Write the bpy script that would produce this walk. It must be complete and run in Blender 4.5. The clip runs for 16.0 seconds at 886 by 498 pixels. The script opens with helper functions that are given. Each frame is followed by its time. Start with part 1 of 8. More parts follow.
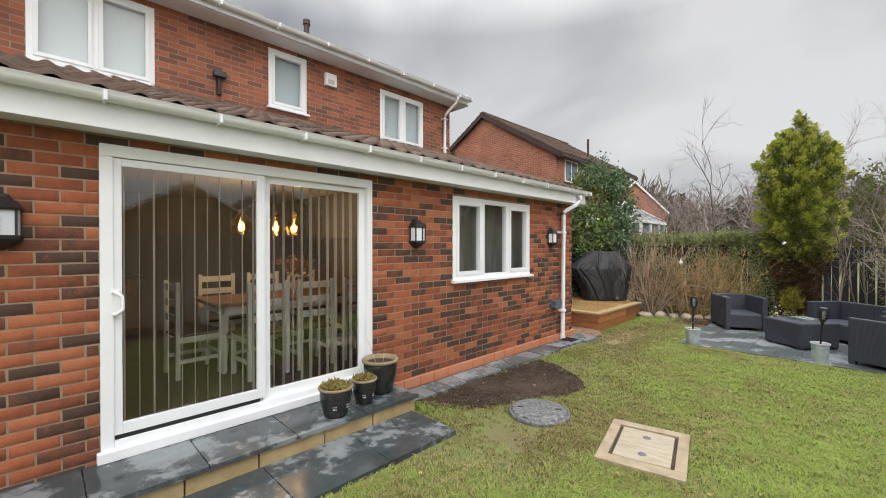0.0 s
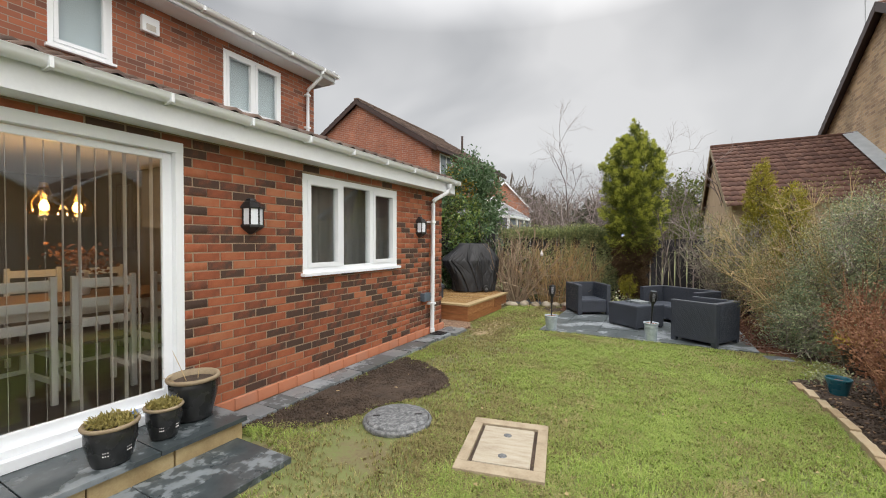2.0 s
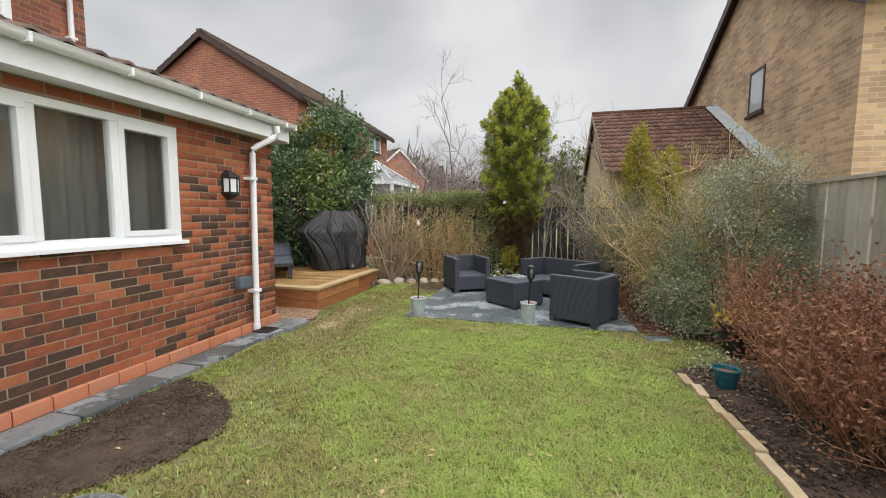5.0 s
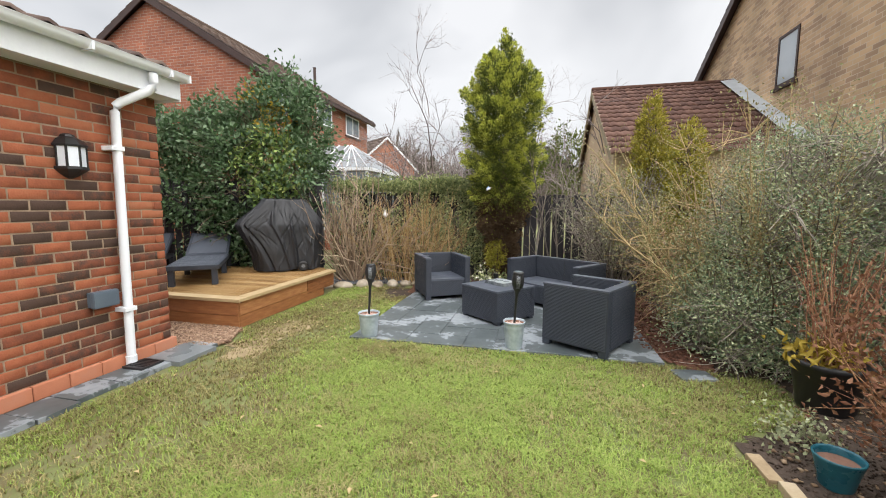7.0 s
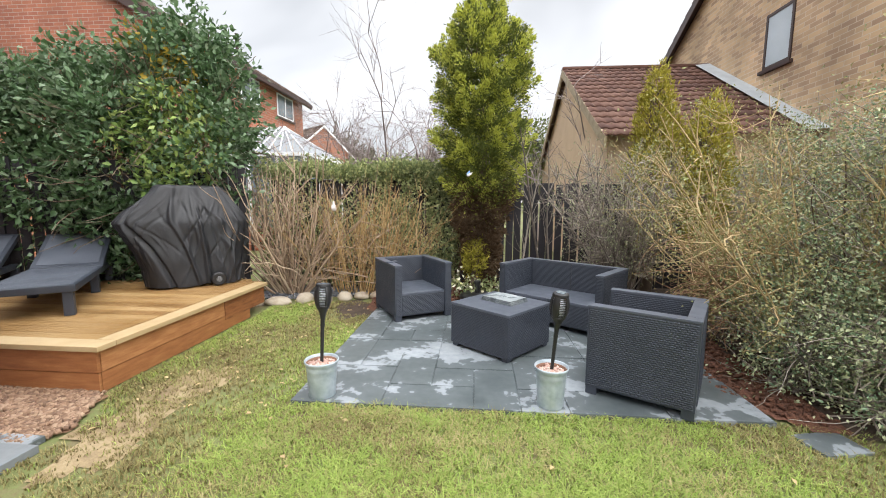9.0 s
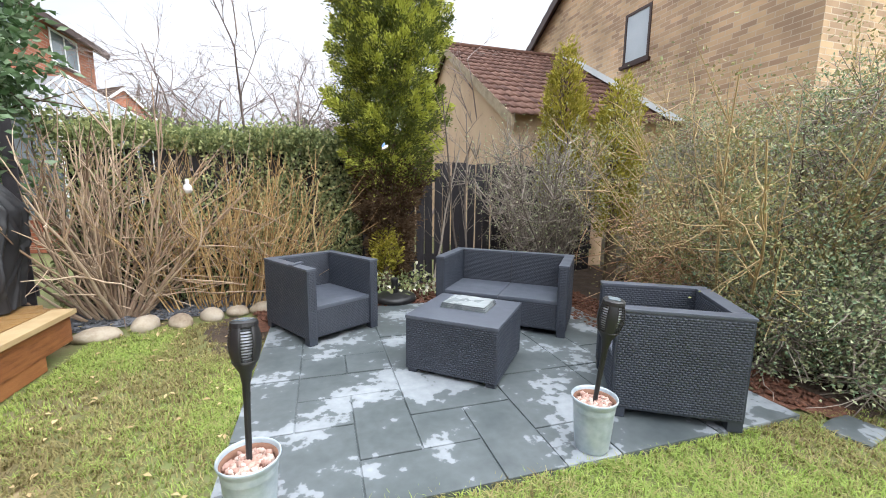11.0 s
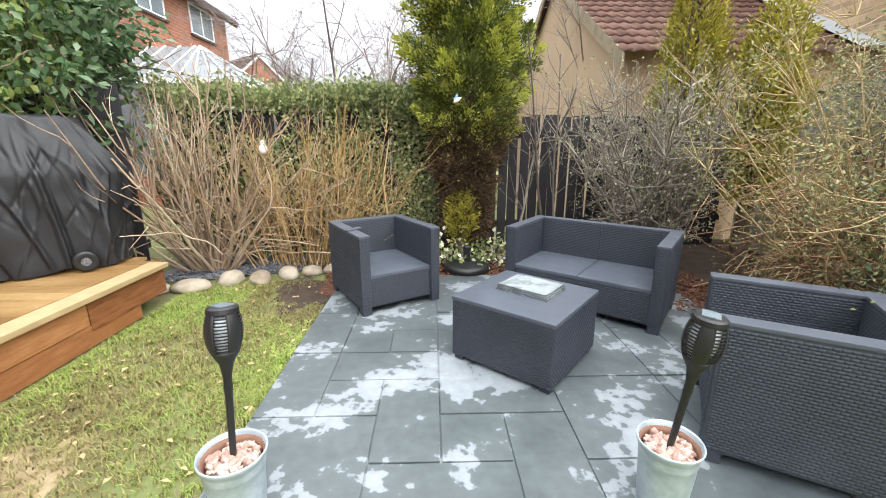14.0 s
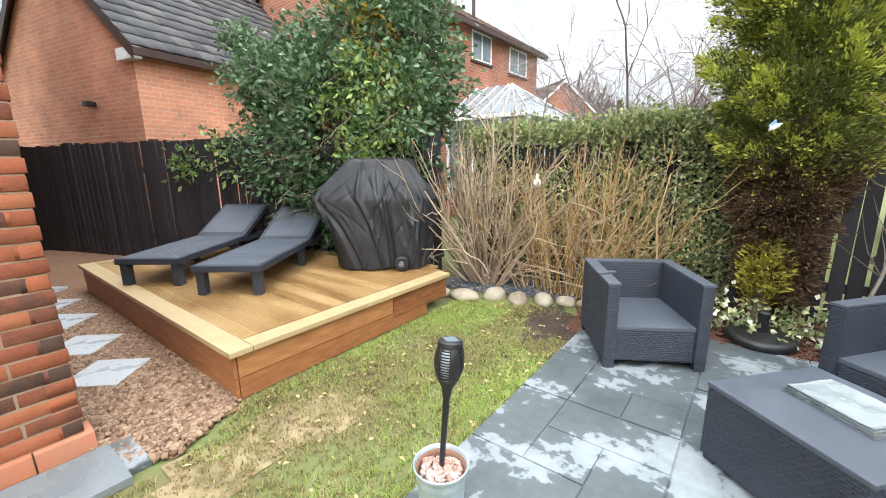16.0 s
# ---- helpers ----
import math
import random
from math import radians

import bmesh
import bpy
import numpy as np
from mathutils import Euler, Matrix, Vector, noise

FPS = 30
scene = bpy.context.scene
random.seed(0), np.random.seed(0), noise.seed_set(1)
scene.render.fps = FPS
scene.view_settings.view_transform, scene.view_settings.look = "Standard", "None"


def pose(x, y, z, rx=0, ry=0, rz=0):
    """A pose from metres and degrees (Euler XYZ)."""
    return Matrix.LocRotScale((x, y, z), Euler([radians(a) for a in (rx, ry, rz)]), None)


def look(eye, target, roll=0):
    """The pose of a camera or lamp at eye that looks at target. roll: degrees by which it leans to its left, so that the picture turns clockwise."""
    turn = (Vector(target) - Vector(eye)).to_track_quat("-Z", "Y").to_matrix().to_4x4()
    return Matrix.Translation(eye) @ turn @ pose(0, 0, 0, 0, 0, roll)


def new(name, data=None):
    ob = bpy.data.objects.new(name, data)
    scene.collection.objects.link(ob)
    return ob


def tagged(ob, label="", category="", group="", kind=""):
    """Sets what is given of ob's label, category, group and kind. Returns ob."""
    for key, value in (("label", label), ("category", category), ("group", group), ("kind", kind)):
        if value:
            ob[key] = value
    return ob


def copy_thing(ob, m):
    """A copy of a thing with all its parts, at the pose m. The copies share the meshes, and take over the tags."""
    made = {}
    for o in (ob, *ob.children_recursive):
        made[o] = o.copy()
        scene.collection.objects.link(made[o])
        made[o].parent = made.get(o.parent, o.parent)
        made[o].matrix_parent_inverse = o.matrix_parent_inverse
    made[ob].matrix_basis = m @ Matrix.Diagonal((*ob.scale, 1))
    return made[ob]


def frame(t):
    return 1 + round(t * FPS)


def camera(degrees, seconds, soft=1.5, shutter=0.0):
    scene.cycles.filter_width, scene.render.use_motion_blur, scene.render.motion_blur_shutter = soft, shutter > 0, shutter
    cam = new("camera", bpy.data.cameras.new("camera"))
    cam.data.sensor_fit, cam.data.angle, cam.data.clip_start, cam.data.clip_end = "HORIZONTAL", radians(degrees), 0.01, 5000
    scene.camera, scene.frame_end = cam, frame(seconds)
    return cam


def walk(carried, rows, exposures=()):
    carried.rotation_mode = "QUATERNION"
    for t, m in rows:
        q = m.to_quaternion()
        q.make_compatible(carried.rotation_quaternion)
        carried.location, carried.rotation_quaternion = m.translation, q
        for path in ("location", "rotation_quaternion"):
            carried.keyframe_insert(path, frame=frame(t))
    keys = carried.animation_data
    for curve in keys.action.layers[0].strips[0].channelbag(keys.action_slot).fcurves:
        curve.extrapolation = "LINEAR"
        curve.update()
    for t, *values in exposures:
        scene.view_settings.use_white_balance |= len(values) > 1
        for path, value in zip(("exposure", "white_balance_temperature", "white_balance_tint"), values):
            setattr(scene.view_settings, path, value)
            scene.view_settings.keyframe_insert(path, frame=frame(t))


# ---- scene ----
cam = camera(95.7, 16.0, soft=1.0)
PATH = [
    (0, (3.391, -0.143, 1.567), (1.976, 1.269, 1.554), -0.0),
    (0.5, (3.338, -0.065, 1.531), (2.026, 1.445, 1.514), 0.1),
    (1, (3.278, 0.069, 1.51), (2.089, 1.676, 1.491), 0.1),
    (1.5, (3.251, 0.228, 1.479), (2.205, 1.933, 1.458), 0.1),
    (2, (3.258, 0.431, 1.472), (2.31, 2.192, 1.44), 0.1),
    (2.5, (3.259, 0.618, 1.425), (2.389, 2.419, 1.377), 0.1),
    (3, (3.258, 0.903, 1.406), (2.482, 2.743, 1.296), 0.1),
    (3.5, (3.299, 1.168, 1.406), (2.64, 3.05, 1.25), 0.1),
    (4, (3.343, 1.448, 1.424), (2.773, 3.358, 1.256), 0.1),
    (4.2, (3.347, 1.546, 1.394), (2.8, 3.464, 1.243), 0.1),
    (6.3, (3.4, 2.952, 1.407), (2.929, 4.883, 1.191), 0.3),
    (6.5, (3.405, 3.087, 1.398), (2.931, 5.018, 1.187), 0.2),
    (7, (3.371, 3.436, 1.353), (2.907, 5.37, 1.141), 0.2),
    (7.5, (3.283, 3.795, 1.35), (2.829, 5.729, 1.121), 0.2),
    (8, (3.09, 4.12, 1.333), (2.653, 6.057, 1.096), 0.3),
    (8.5, (2.904, 4.439, 1.31), (2.596, 6.4, 1.068), 0.4),
    (8.7, (2.818, 4.561, 1.307), (2.564, 6.53, 1.069), 0.3),
    (10.8, (2.033, 5.656, 1.217), (2.526, 7.574, 0.941), 0.7),
    (11, (1.962, 5.72, 1.237), (2.538, 7.611, 0.935), 0.6),
    (11.5, (1.819, 5.883, 1.231), (2.584, 7.696, 0.873), 0.7),
    (12, (1.797, 5.986, 1.221), (2.629, 7.739, 0.737), 0.7),
    (12.5, (1.937, 5.975, 1.18), (2.767, 7.723, 0.675), 0.3),
    (13, (2.128, 5.993, 1.201), (2.833, 7.792, 0.686), 0.3),
    (13.5, (2.273, 6.049, 1.239), (2.7, 7.929, 0.709), -0.2),
    (14, (2.36, 6.057, 1.258), (2.41, 7.99, 0.748), -0.1),
    (14.5, (2.477, 6.017, 1.3), (2.019, 7.9, 0.804), -0.8),
    (15, (2.507, 6.044, 1.323), (1.671, 7.799, 0.852), -1.0),
    (15.5, (2.496, 6.105, 1.406), (1.442, 7.736, 0.929), -0.6),
    (16, (2.535, 6.137, 1.42), (1.335, 7.679, 0.994), -0.7),
]
walk(cam, [(t, look(eye, target, roll)) for t, eye, target, roll in PATH], [(0, 0.58, 6800, 10), (4, 0.60, 6850, 10), (6.5, 0.86, 6700, 10), (8, 1.08, 6700, 10), (11, 1.36, 6300, 10), (12.5, 1.40, 6350, 10), (14, 1.52, 6500, 8), (16, 1.50, 6350, 6)])

# world: overcast daylight with broken cloud
SUN_EL, SUN_AZ = radians(42), radians(130)
world = bpy.data.worlds.new("overcast_sky")
scene.world = world
world.use_nodes = True
wn, wl = world.node_tree.nodes, world.node_tree.links
wn.clear()
w_out = wn.new("ShaderNodeOutputWorld")
w_bg = wn.new("ShaderNodeBackground")
w_sky = wn.new("ShaderNodeTexSky")
w_sky.sky_type = "NISHITA"
w_sky.sun_disc = False
w_sky.sun_elevation, w_sky.sun_rotation = SUN_EL, SUN_AZ
w_sky.air_density, w_sky.dust_density = 1.0, 2.0
w_tc = wn.new("ShaderNodeTexCoord")
w_sep = wn.new("ShaderNodeSeparateXYZ")
wl.new(w_tc.outputs["Generated"], w_sep.inputs[0])
w_map = wn.new("ShaderNodeMapping")
w_map.inputs["Scale"].default_value = (1.0, 1.0, 1.9)
wl.new(w_tc.outputs["Generated"], w_map.inputs[0])
w_noise = wn.new("ShaderNodeTexNoise")
w_noise.inputs["Scale"].default_value = 1.7
w_noise.inputs["Detail"].default_value = 4
w_noise.inputs["Roughness"].default_value = 0.42
w_noise.inputs["Distortion"].default_value = 0.35
wl.new(w_map.outputs[0], w_noise.inputs["Vector"])
w_ramp = wn.new("ShaderNodeValToRGB")
w_ramp.color_ramp.elements[0].position, w_ramp.color_ramp.elements[0].color = 0.34, (0.20, 0.213, 0.233, 1)
w_ramp.color_ramp.elements[1].position, w_ramp.color_ramp.elements[1].color = 0.66, (0.52, 0.53, 0.55, 1)
wl.new(w_noise.outputs[0], w_ramp.inputs[0])
# an overcast sky is brighter towards the zenith
w_up = wn.new("ShaderNodeMapRange")
w_up.inputs["From Min"].default_value, w_up.inputs["From Max"].default_value = 0.46, 0.74
w_up.inputs["To Min"].default_value, w_up.inputs["To Max"].default_value = 1.0, 4.0
wl.new(w_sep.outputs["Z"], w_up.inputs["Value"])
w_mul = wn.new("ShaderNodeVectorMath")
w_mul.operation = "SCALE"
wl.new(w_ramp.outputs[0], w_mul.inputs[0])
wl.new(w_up.outputs[0], w_mul.inputs["Scale"])
w_skys = wn.new("ShaderNodeVectorMath")
w_skys.operation = "SCALE"
w_skys.inputs["Scale"].default_value = 0.08
wl.new(w_sky.outputs[0], w_skys.inputs[0])
w_mix = wn.new("ShaderNodeMix")
w_mix.data_type = "RGBA"
w_mix.inputs["Factor"].default_value = 0.88
wl.new(w_skys.outputs[0], w_mix.inputs["A"])
wl.new(w_mul.outputs[0], w_mix.inputs["B"])
wl.new(w_mix.outputs["Result"], w_bg.inputs["Color"])
w_bg.inputs["Strength"].default_value = 1.0
wl.new(w_bg.outputs[0], w_out.inputs["Surface"])

sun = new("sun", bpy.data.lights.new("sun", "SUN"))
sun.data.energy, sun.data.angle, sun.data.color = 1.75, radians(100), (1.0, 0.975, 0.94)
sun.matrix_world = look((10 * math.sin(SUN_AZ), 10 * math.cos(SUN_AZ), 10 * math.tan(SUN_EL)), (0, 0, 0))

# ---------------------------------------------------------------- tools
rng = np.random.default_rng(7)


def thing(name, label, category, group="", loc=(0, 0, 0), rz=0.0, kind=""):
    ob = new(name)
    ob.empty_display_size = 0.1
    ob.matrix_world = pose(*loc, 0, 0, rz)
    return tagged(ob, label, category, group, kind)


def link_mesh(name, me, material, parent=None, label="", kind="", smooth=False):
    if material:
        me.materials.append(material)
    if smooth:
        me.polygons.foreach_set("use_smooth", [True] * len(me.polygons))
    ob = new(name, me)
    ob.parent = parent
    return tagged(ob, label, kind=kind)


def part(name, bm, material, parent, label="", kind="", smooth=False):
    me = bpy.data.meshes.new(name)
    bm.to_mesh(me)
    bm.free()
    return link_mesh(name, me, material, parent, label, kind, smooth)


def raw(name, verts, faces, material, parent=None, label="", kind="", smooth=False):
    """A mesh from numpy arrays; faces all of one size."""
    me = bpy.data.meshes.new(name)
    verts, faces = np.asarray(verts, float), np.asarray(faces, int)
    n, k = faces.shape
    me.vertices.add(len(verts))
    me.vertices.foreach_set("co", verts.ravel())
    me.loops.add(n * k)
    me.loops.foreach_set("vertex_index", faces.ravel())
    me.polygons.add(n)
    me.polygons.foreach_set("loop_start", np.arange(0, n * k, k))
    me.update(calc_edges=True)
    return link_mesh(name, me, material, parent, label, kind, smooth)


def box(x0, x1, y0, y1, z0, z1, bevel=0.0, bm=None, m=None):
    own = bmesh.new()
    geo = bmesh.ops.create_cube(own, size=1.0)
    mid = Vector(((x0 + x1) / 2, (y0 + y1) / 2, (z0 + z1) / 2))
    for v in geo["verts"]:
        v.co = Vector((v.co.x * (x1 - x0), v.co.y * (y1 - y0), v.co.z * (z1 - z0))) + mid
    if bevel:
        bmesh.ops.bevel(own, geom=own.edges[:] , offset=bevel, segments=2, affect="EDGES", profile=0.7)
    if m is not None:
        bmesh.ops.transform(own, matrix=m, verts=own.verts)
    if bm is None:
        return own
    me = bpy.data.meshes.new("tmp")
    own.to_mesh(me)
    own.free()
    bm.from_mesh(me)
    bpy.data.meshes.remove(me)
    return bm


def lathe(profile, sides=24, close=True):
    bm = bmesh.new()
    rings = []
    for r, z in profile:
        if r < 1e-5:
            rings.append([bm.verts.new((0, 0, z))])
        else:
            rings.append([bm.verts.new((r * math.cos(2 * math.pi * i / sides), r * math.sin(2 * math.pi * i / sides), z)) for i in range(sides)])
    for a, b in zip(rings, rings[1:]):
        for i in range(sides):
            j = (i + 1) % sides
            if len(a) == 1 and len(b) == 1:
                continue
            if len(a) == 1:
                bm.faces.new((a[0], b[j], b[i]))
            elif len(b) == 1:
                bm.faces.new((a[i], a[j], b[0]))
            else:
                bm.faces.new((a[i], a[j], b[j], b[i]))
    bmesh.ops.recalc_face_normals(bm, faces=bm.faces)
    return bm


def tubes(lines, radii, sides=5):
    """Tapered tubes along polylines (lists of points) with start and end radius each."""
    V, F, base = [], [], 0
    for line, (r0, r1) in zip(lines, radii):
        p = np.asarray(line, float)
        n = len(p)
        d = np.gradient(p, axis=0)
        d /= np.linalg.norm(d, axis=1)[:, None] + 1e-9
        ref = np.where(np.abs(d[:, 2:3]) < 0.9, np.array([[0, 0, 1.0]]), np.array([[1.0, 0, 0]]))
        a = np.cross(d, ref)
        a /= np.linalg.norm(a, axis=1)[:, None] + 1e-9
        b = np.cross(d, a)
        r = np.linspace(r0, r1, n)[:, None, None]
        th = np.arange(sides) * 2 * np.pi / sides
        ring = p[:, None] + r * (np.cos(th)[None, :, None] * a[:, None] + np.sin(th)[None, :, None] * b[:, None])
        V.append(ring.reshape(-1, 3))
        i = np.arange(n - 1)[:, None] * sides
        k = np.arange(sides)[None]
        k2 = (k + 1) % sides
        F.append(np.stack([i + k, i + k2, i + sides + k2, i + sides + k], -1).reshape(-1, 4) + base)
        base += n * sides
    return np.concatenate(V), np.concatenate(F)


def leaf_cards(pts, way, length, width, fold=0.35, roll=None):
    """Folded leaves, two triangles each, from points, directions and sizes."""
    pts, way = np.asarray(pts, float), np.asarray(way, float)
    n = len(pts)
    way = way / (np.linalg.norm(way, axis=1)[:, None] + 1e-9)
    rnd = rng.normal(size=(n, 3))
    side = np.cross(way, rnd if roll is None else rnd * (1 - roll) + np.array([0, 0, 1.0]) * roll * 3)
    side /= np.linalg.norm(side, axis=1)[:, None] + 1e-9
    up = np.cross(side, way)
    L, W = np.broadcast_to(length, n)[:, None], np.broadcast_to(width, n)[:, None]
    mid = pts + way * L * 0.45
    V = np.stack([pts, mid - side * W / 2 + up * W * fold, pts + way * L, mid + side * W / 2 + up * W * fold], 1).reshape(-1, 3)
    b = np.arange(n)[:, None] * 4
    F = np.concatenate([b + np.array([0, 1, 2]), b + np.array([0, 2, 3])], 1).reshape(-1, 3)
    return V, F


def wall_cells(axis, at0, at1, u0, u1, z0, z1, holes):
    """A wall slab with rectangular openings (u0, u1, z0, z1), as one bmesh of boxes."""
    us = sorted({u0, u1, *[h[0] for h in holes], *[h[1] for h in holes]})
    zs = sorted({z0, z1, *[h[2] for h in holes], *[h[3] for h in holes]})
    bm = bmesh.new()
    for a, b in zip(us, us[1:]):
        for c, d in zip(zs, zs[1:]):
            mu, mz = (a + b) / 2, (c + d) / 2
            if any(h[0] < mu < h[1] and h[2] < mz < h[3] for h in holes):
                continue
            if axis == "x":
                box(at0, at1, a, b, c, d, bm=bm)
            else:
                box(a, b, at0, at1, c, d, bm=bm)
    bmesh.ops.remove_doubles(bm, verts=bm.verts, dist=1e-4)
    return bm


# ---------------------------------------------------------------- materials
def mat(name, stops, scale=8.0, rough=0.6, rough2=None, metal=0.0, bump=0.1, fine=90.0, rand="", rand_amt=0.0, stretch=(1, 1, 1), coords="Object", detail=5.0, dist=0.01, spec=0.5, sub=0.0):
    """Noise between colour stops, a second fine grain, bump from both; rand: 'object' or 'island' shifts the ramp by piece."""
    m = bpy.data.materials.new(name)
    m.use_nodes = True
    N, L = m.node_tree.nodes, m.node_tree.links
    b = N["Principled BSDF"]
    tc = N.new("ShaderNodeTexCoord")
    mp = N.new("ShaderNodeMapping")
    mp.inputs["Scale"].default_value = stretch
    L.new(tc.outputs[coords], mp.inputs[0])
    n1 = N.new("ShaderNodeTexNoise")
    n1.inputs["Scale"].default_value, n1.inputs["Detail"].default_value = scale, detail
    L.new(mp.outputs[0], n1.inputs["Vector"])
    n2 = N.new("ShaderNodeTexNoise")
    n2.inputs["Scale"].default_value, n2.inputs["Detail"].default_value = fine, 3
    L.new(mp.outputs[0], n2.inputs["Vector"])
    mix = N.new("ShaderNodeMath")
    mix.operation = "MULTIPLY_ADD"
    L.new(n2.outputs[0], mix.inputs[0])
    mix.inputs[1].default_value = 0.3
    mad = N.new("ShaderNodeMath")
    mad.operation = "MULTIPLY"
    L.new(n1.outputs[0], mad.inputs[0])
    mad.inputs[1].default_value = 0.7
    L.new(mad.outputs[0], mix.inputs[2])
    fac = mix.outputs[0]
    if rand:
        src = N.new("ShaderNodeObjectInfo").outputs["Random"] if rand == "object" else N.new("ShaderNodeNewGeometry").outputs["Random Per Island"]
        lerp = N.new("ShaderNodeMix")
        lerp.inputs["Factor"].default_value = rand_amt
        L.new(fac, lerp.inputs["A"])
        L.new(src, lerp.inputs["B"])
        fac = lerp.outputs["Result"]
    ramp = N.new("ShaderNodeValToRGB")
    e = ramp.color_ramp.elements
    while len(e) < len(stops):
        e.new(0.5)
    for el, (p, c) in zip(e, stops):
        el.position, el.color = p, (*c, 1)
    L.new(fac, ramp.inputs[0])
    L.new(ramp.outputs[0], b.inputs["Base Color"])
    if rough2 is None:
        b.inputs["Roughness"].default_value = rough
    else:
        mr = N.new("ShaderNodeMapRange")
        mr.inputs["From Min"].default_value, mr.inputs["From Max"].default_value = 0.35, 0.65
        mr.inputs["To Min"].default_value, mr.inputs["To Max"].default_value = rough, rough2
        L.new(n1.outputs[0], mr.inputs["Value"])
        L.new(mr.outputs[0], b.inputs["Roughness"])
    b.inputs["Metallic"].default_value = metal
    b.inputs["Specular IOR Level"].default_value = spec
    if sub:
        b.inputs["Transmission Weight"].default_value = 0.0
        b.inputs["Subsurface Weight"].default_value = sub
    if bump:
        bp = N.new("ShaderNodeBump")
        bp.inputs["Strength"].default_value, bp.inputs["Distance"].default_value = bump, dist
        L.new(mix.outputs[0], bp.inputs["Height"])
        L.new(bp.outputs[0], b.inputs["Normal"])
    return m


def glass(name, tint=(1, 1, 1), rough=0.0, face=0.085, edge=0.8):
    """Clear pane: see-through straight on, mirror-like at a slant."""
    m = bpy.data.materials.new(name)
    m.use_nodes = True
    N, L = m.node_tree.nodes, m.node_tree.links
    N.clear()
    out, mx, tr, gl, lw, pw, ma = (N.new("ShaderNode" + k) for k in ("OutputMaterial", "MixShader", "BsdfTransparent", "BsdfGlossy", "LayerWeight", "Math", "Math"))
    tr.inputs[0].default_value = (*tint, 1)
    gl.inputs["Roughness"].default_value = rough
    lw.inputs["Blend"].default_value = 0.5
    pw.operation, ma.operation = "POWER", "MULTIPLY_ADD"
    pw.inputs[1].default_value = 4.0
    ma.inputs[1].default_value, ma.inputs[2].default_value = edge, face
    L.new(lw.outputs["Facing"], pw.inputs[0])
    L.new(pw.outputs[0], ma.inputs[0])
    L.new(ma.outputs[0], mx.inputs[0])
    L.new(tr.outputs[0], mx.inputs[1])
    L.new(gl.outputs[0], mx.inputs[2])
    L.new(mx.outputs[0], out.inputs["Surface"])
    return m


def glow(name, colour, strength):
    m = bpy.data.materials.new(name)
    m.use_nodes = True
    b = m.node_tree.nodes["Principled BSDF"]
    b.inputs["Base Color"].default_value = (*colour, 1)
    b.inputs["Emission Color"].default_value = (*colour, 1)
    b.inputs["Emission Strength"].default_value = strength
    return m


def brick_texture(name, c1, c2, mortar, bias=0.0, along="xz"):
    """Masonry too far off to be laid brick by brick: 225 x 75 mm stretcher bond."""
    m = bpy.data.materials.new(name)
    m.use_nodes = True
    N, L = m.node_tree.nodes, m.node_tree.links
    b = N["Principled BSDF"]
    tc = N.new("ShaderNodeTexCoord")
    sp, cb = N.new("ShaderNodeSeparateXYZ"), N.new("ShaderNodeCombineXYZ")
    L.new(tc.outputs["Object"], sp.inputs[0])
    add = N.new("ShaderNodeMath")
    L.new(sp.outputs["X"], add.inputs[0])
    L.new(sp.outputs["Y"], add.inputs[1])
    L.new(add.outputs[0], cb.inputs["X"])
    L.new(sp.outputs["Z"], cb.inputs["Y"])
    br = N.new("ShaderNodeTexBrick")
    br.inputs["Scale"].default_value = 1.0
    br.inputs["Brick Width"].default_value, br.inputs["Row Height"].default_value = 0.225, 0.075
    br.inputs["Mortar Size"].default_value, br.inputs["Mortar Smooth"].default_value = 0.006, 0.2
    br.inputs["Bias"].default_value = bias
    br.inputs["Color1"].default_value, br.inputs["Color2"].default_value, br.inputs["Mortar"].default_value = (*c1, 1), (*c2, 1), (*mortar, 1)
    L.new(cb.outputs[0], br.inputs["Vector"])
    nz = N.new("ShaderNodeTexNoise")
    nz.inputs["Scale"].default_value, nz.inputs["Detail"].default_value = 1.3, 6
    L.new(tc.outputs["Object"], nz.inputs["Vector"])
    mr = N.new("ShaderNodeMapRange")
    mr.inputs["From Min"].default_value, mr.inputs["From Max"].default_value = 0.3, 0.7
    mr.inputs["To Min"].default_value, mr.inputs["To Max"].default_value = 0.75, 1.2
    L.new(nz.outputs[0], mr.inputs["Value"])
    sc = N.new("ShaderNodeVectorMath")
    sc.operation = "SCALE"
    L.new(br.outputs["Color"], sc.inputs[0])
    L.new(mr.outputs[0], sc.inputs["Scale"])
    L.new(sc.outputs[0], b.inputs["Base Color"])
    b.inputs["Roughness"].default_value = 0.85
    bp = N.new("ShaderNodeBump")
    bp.inputs["Strength"].default_value, bp.inputs["Distance"].default_value = 0.6, 0.008
    bp.invert = True
    L.new(br.outputs["Fac"], bp.inputs["Height"])
    L.new(bp.outputs[0], b.inputs["Normal"])
    return m


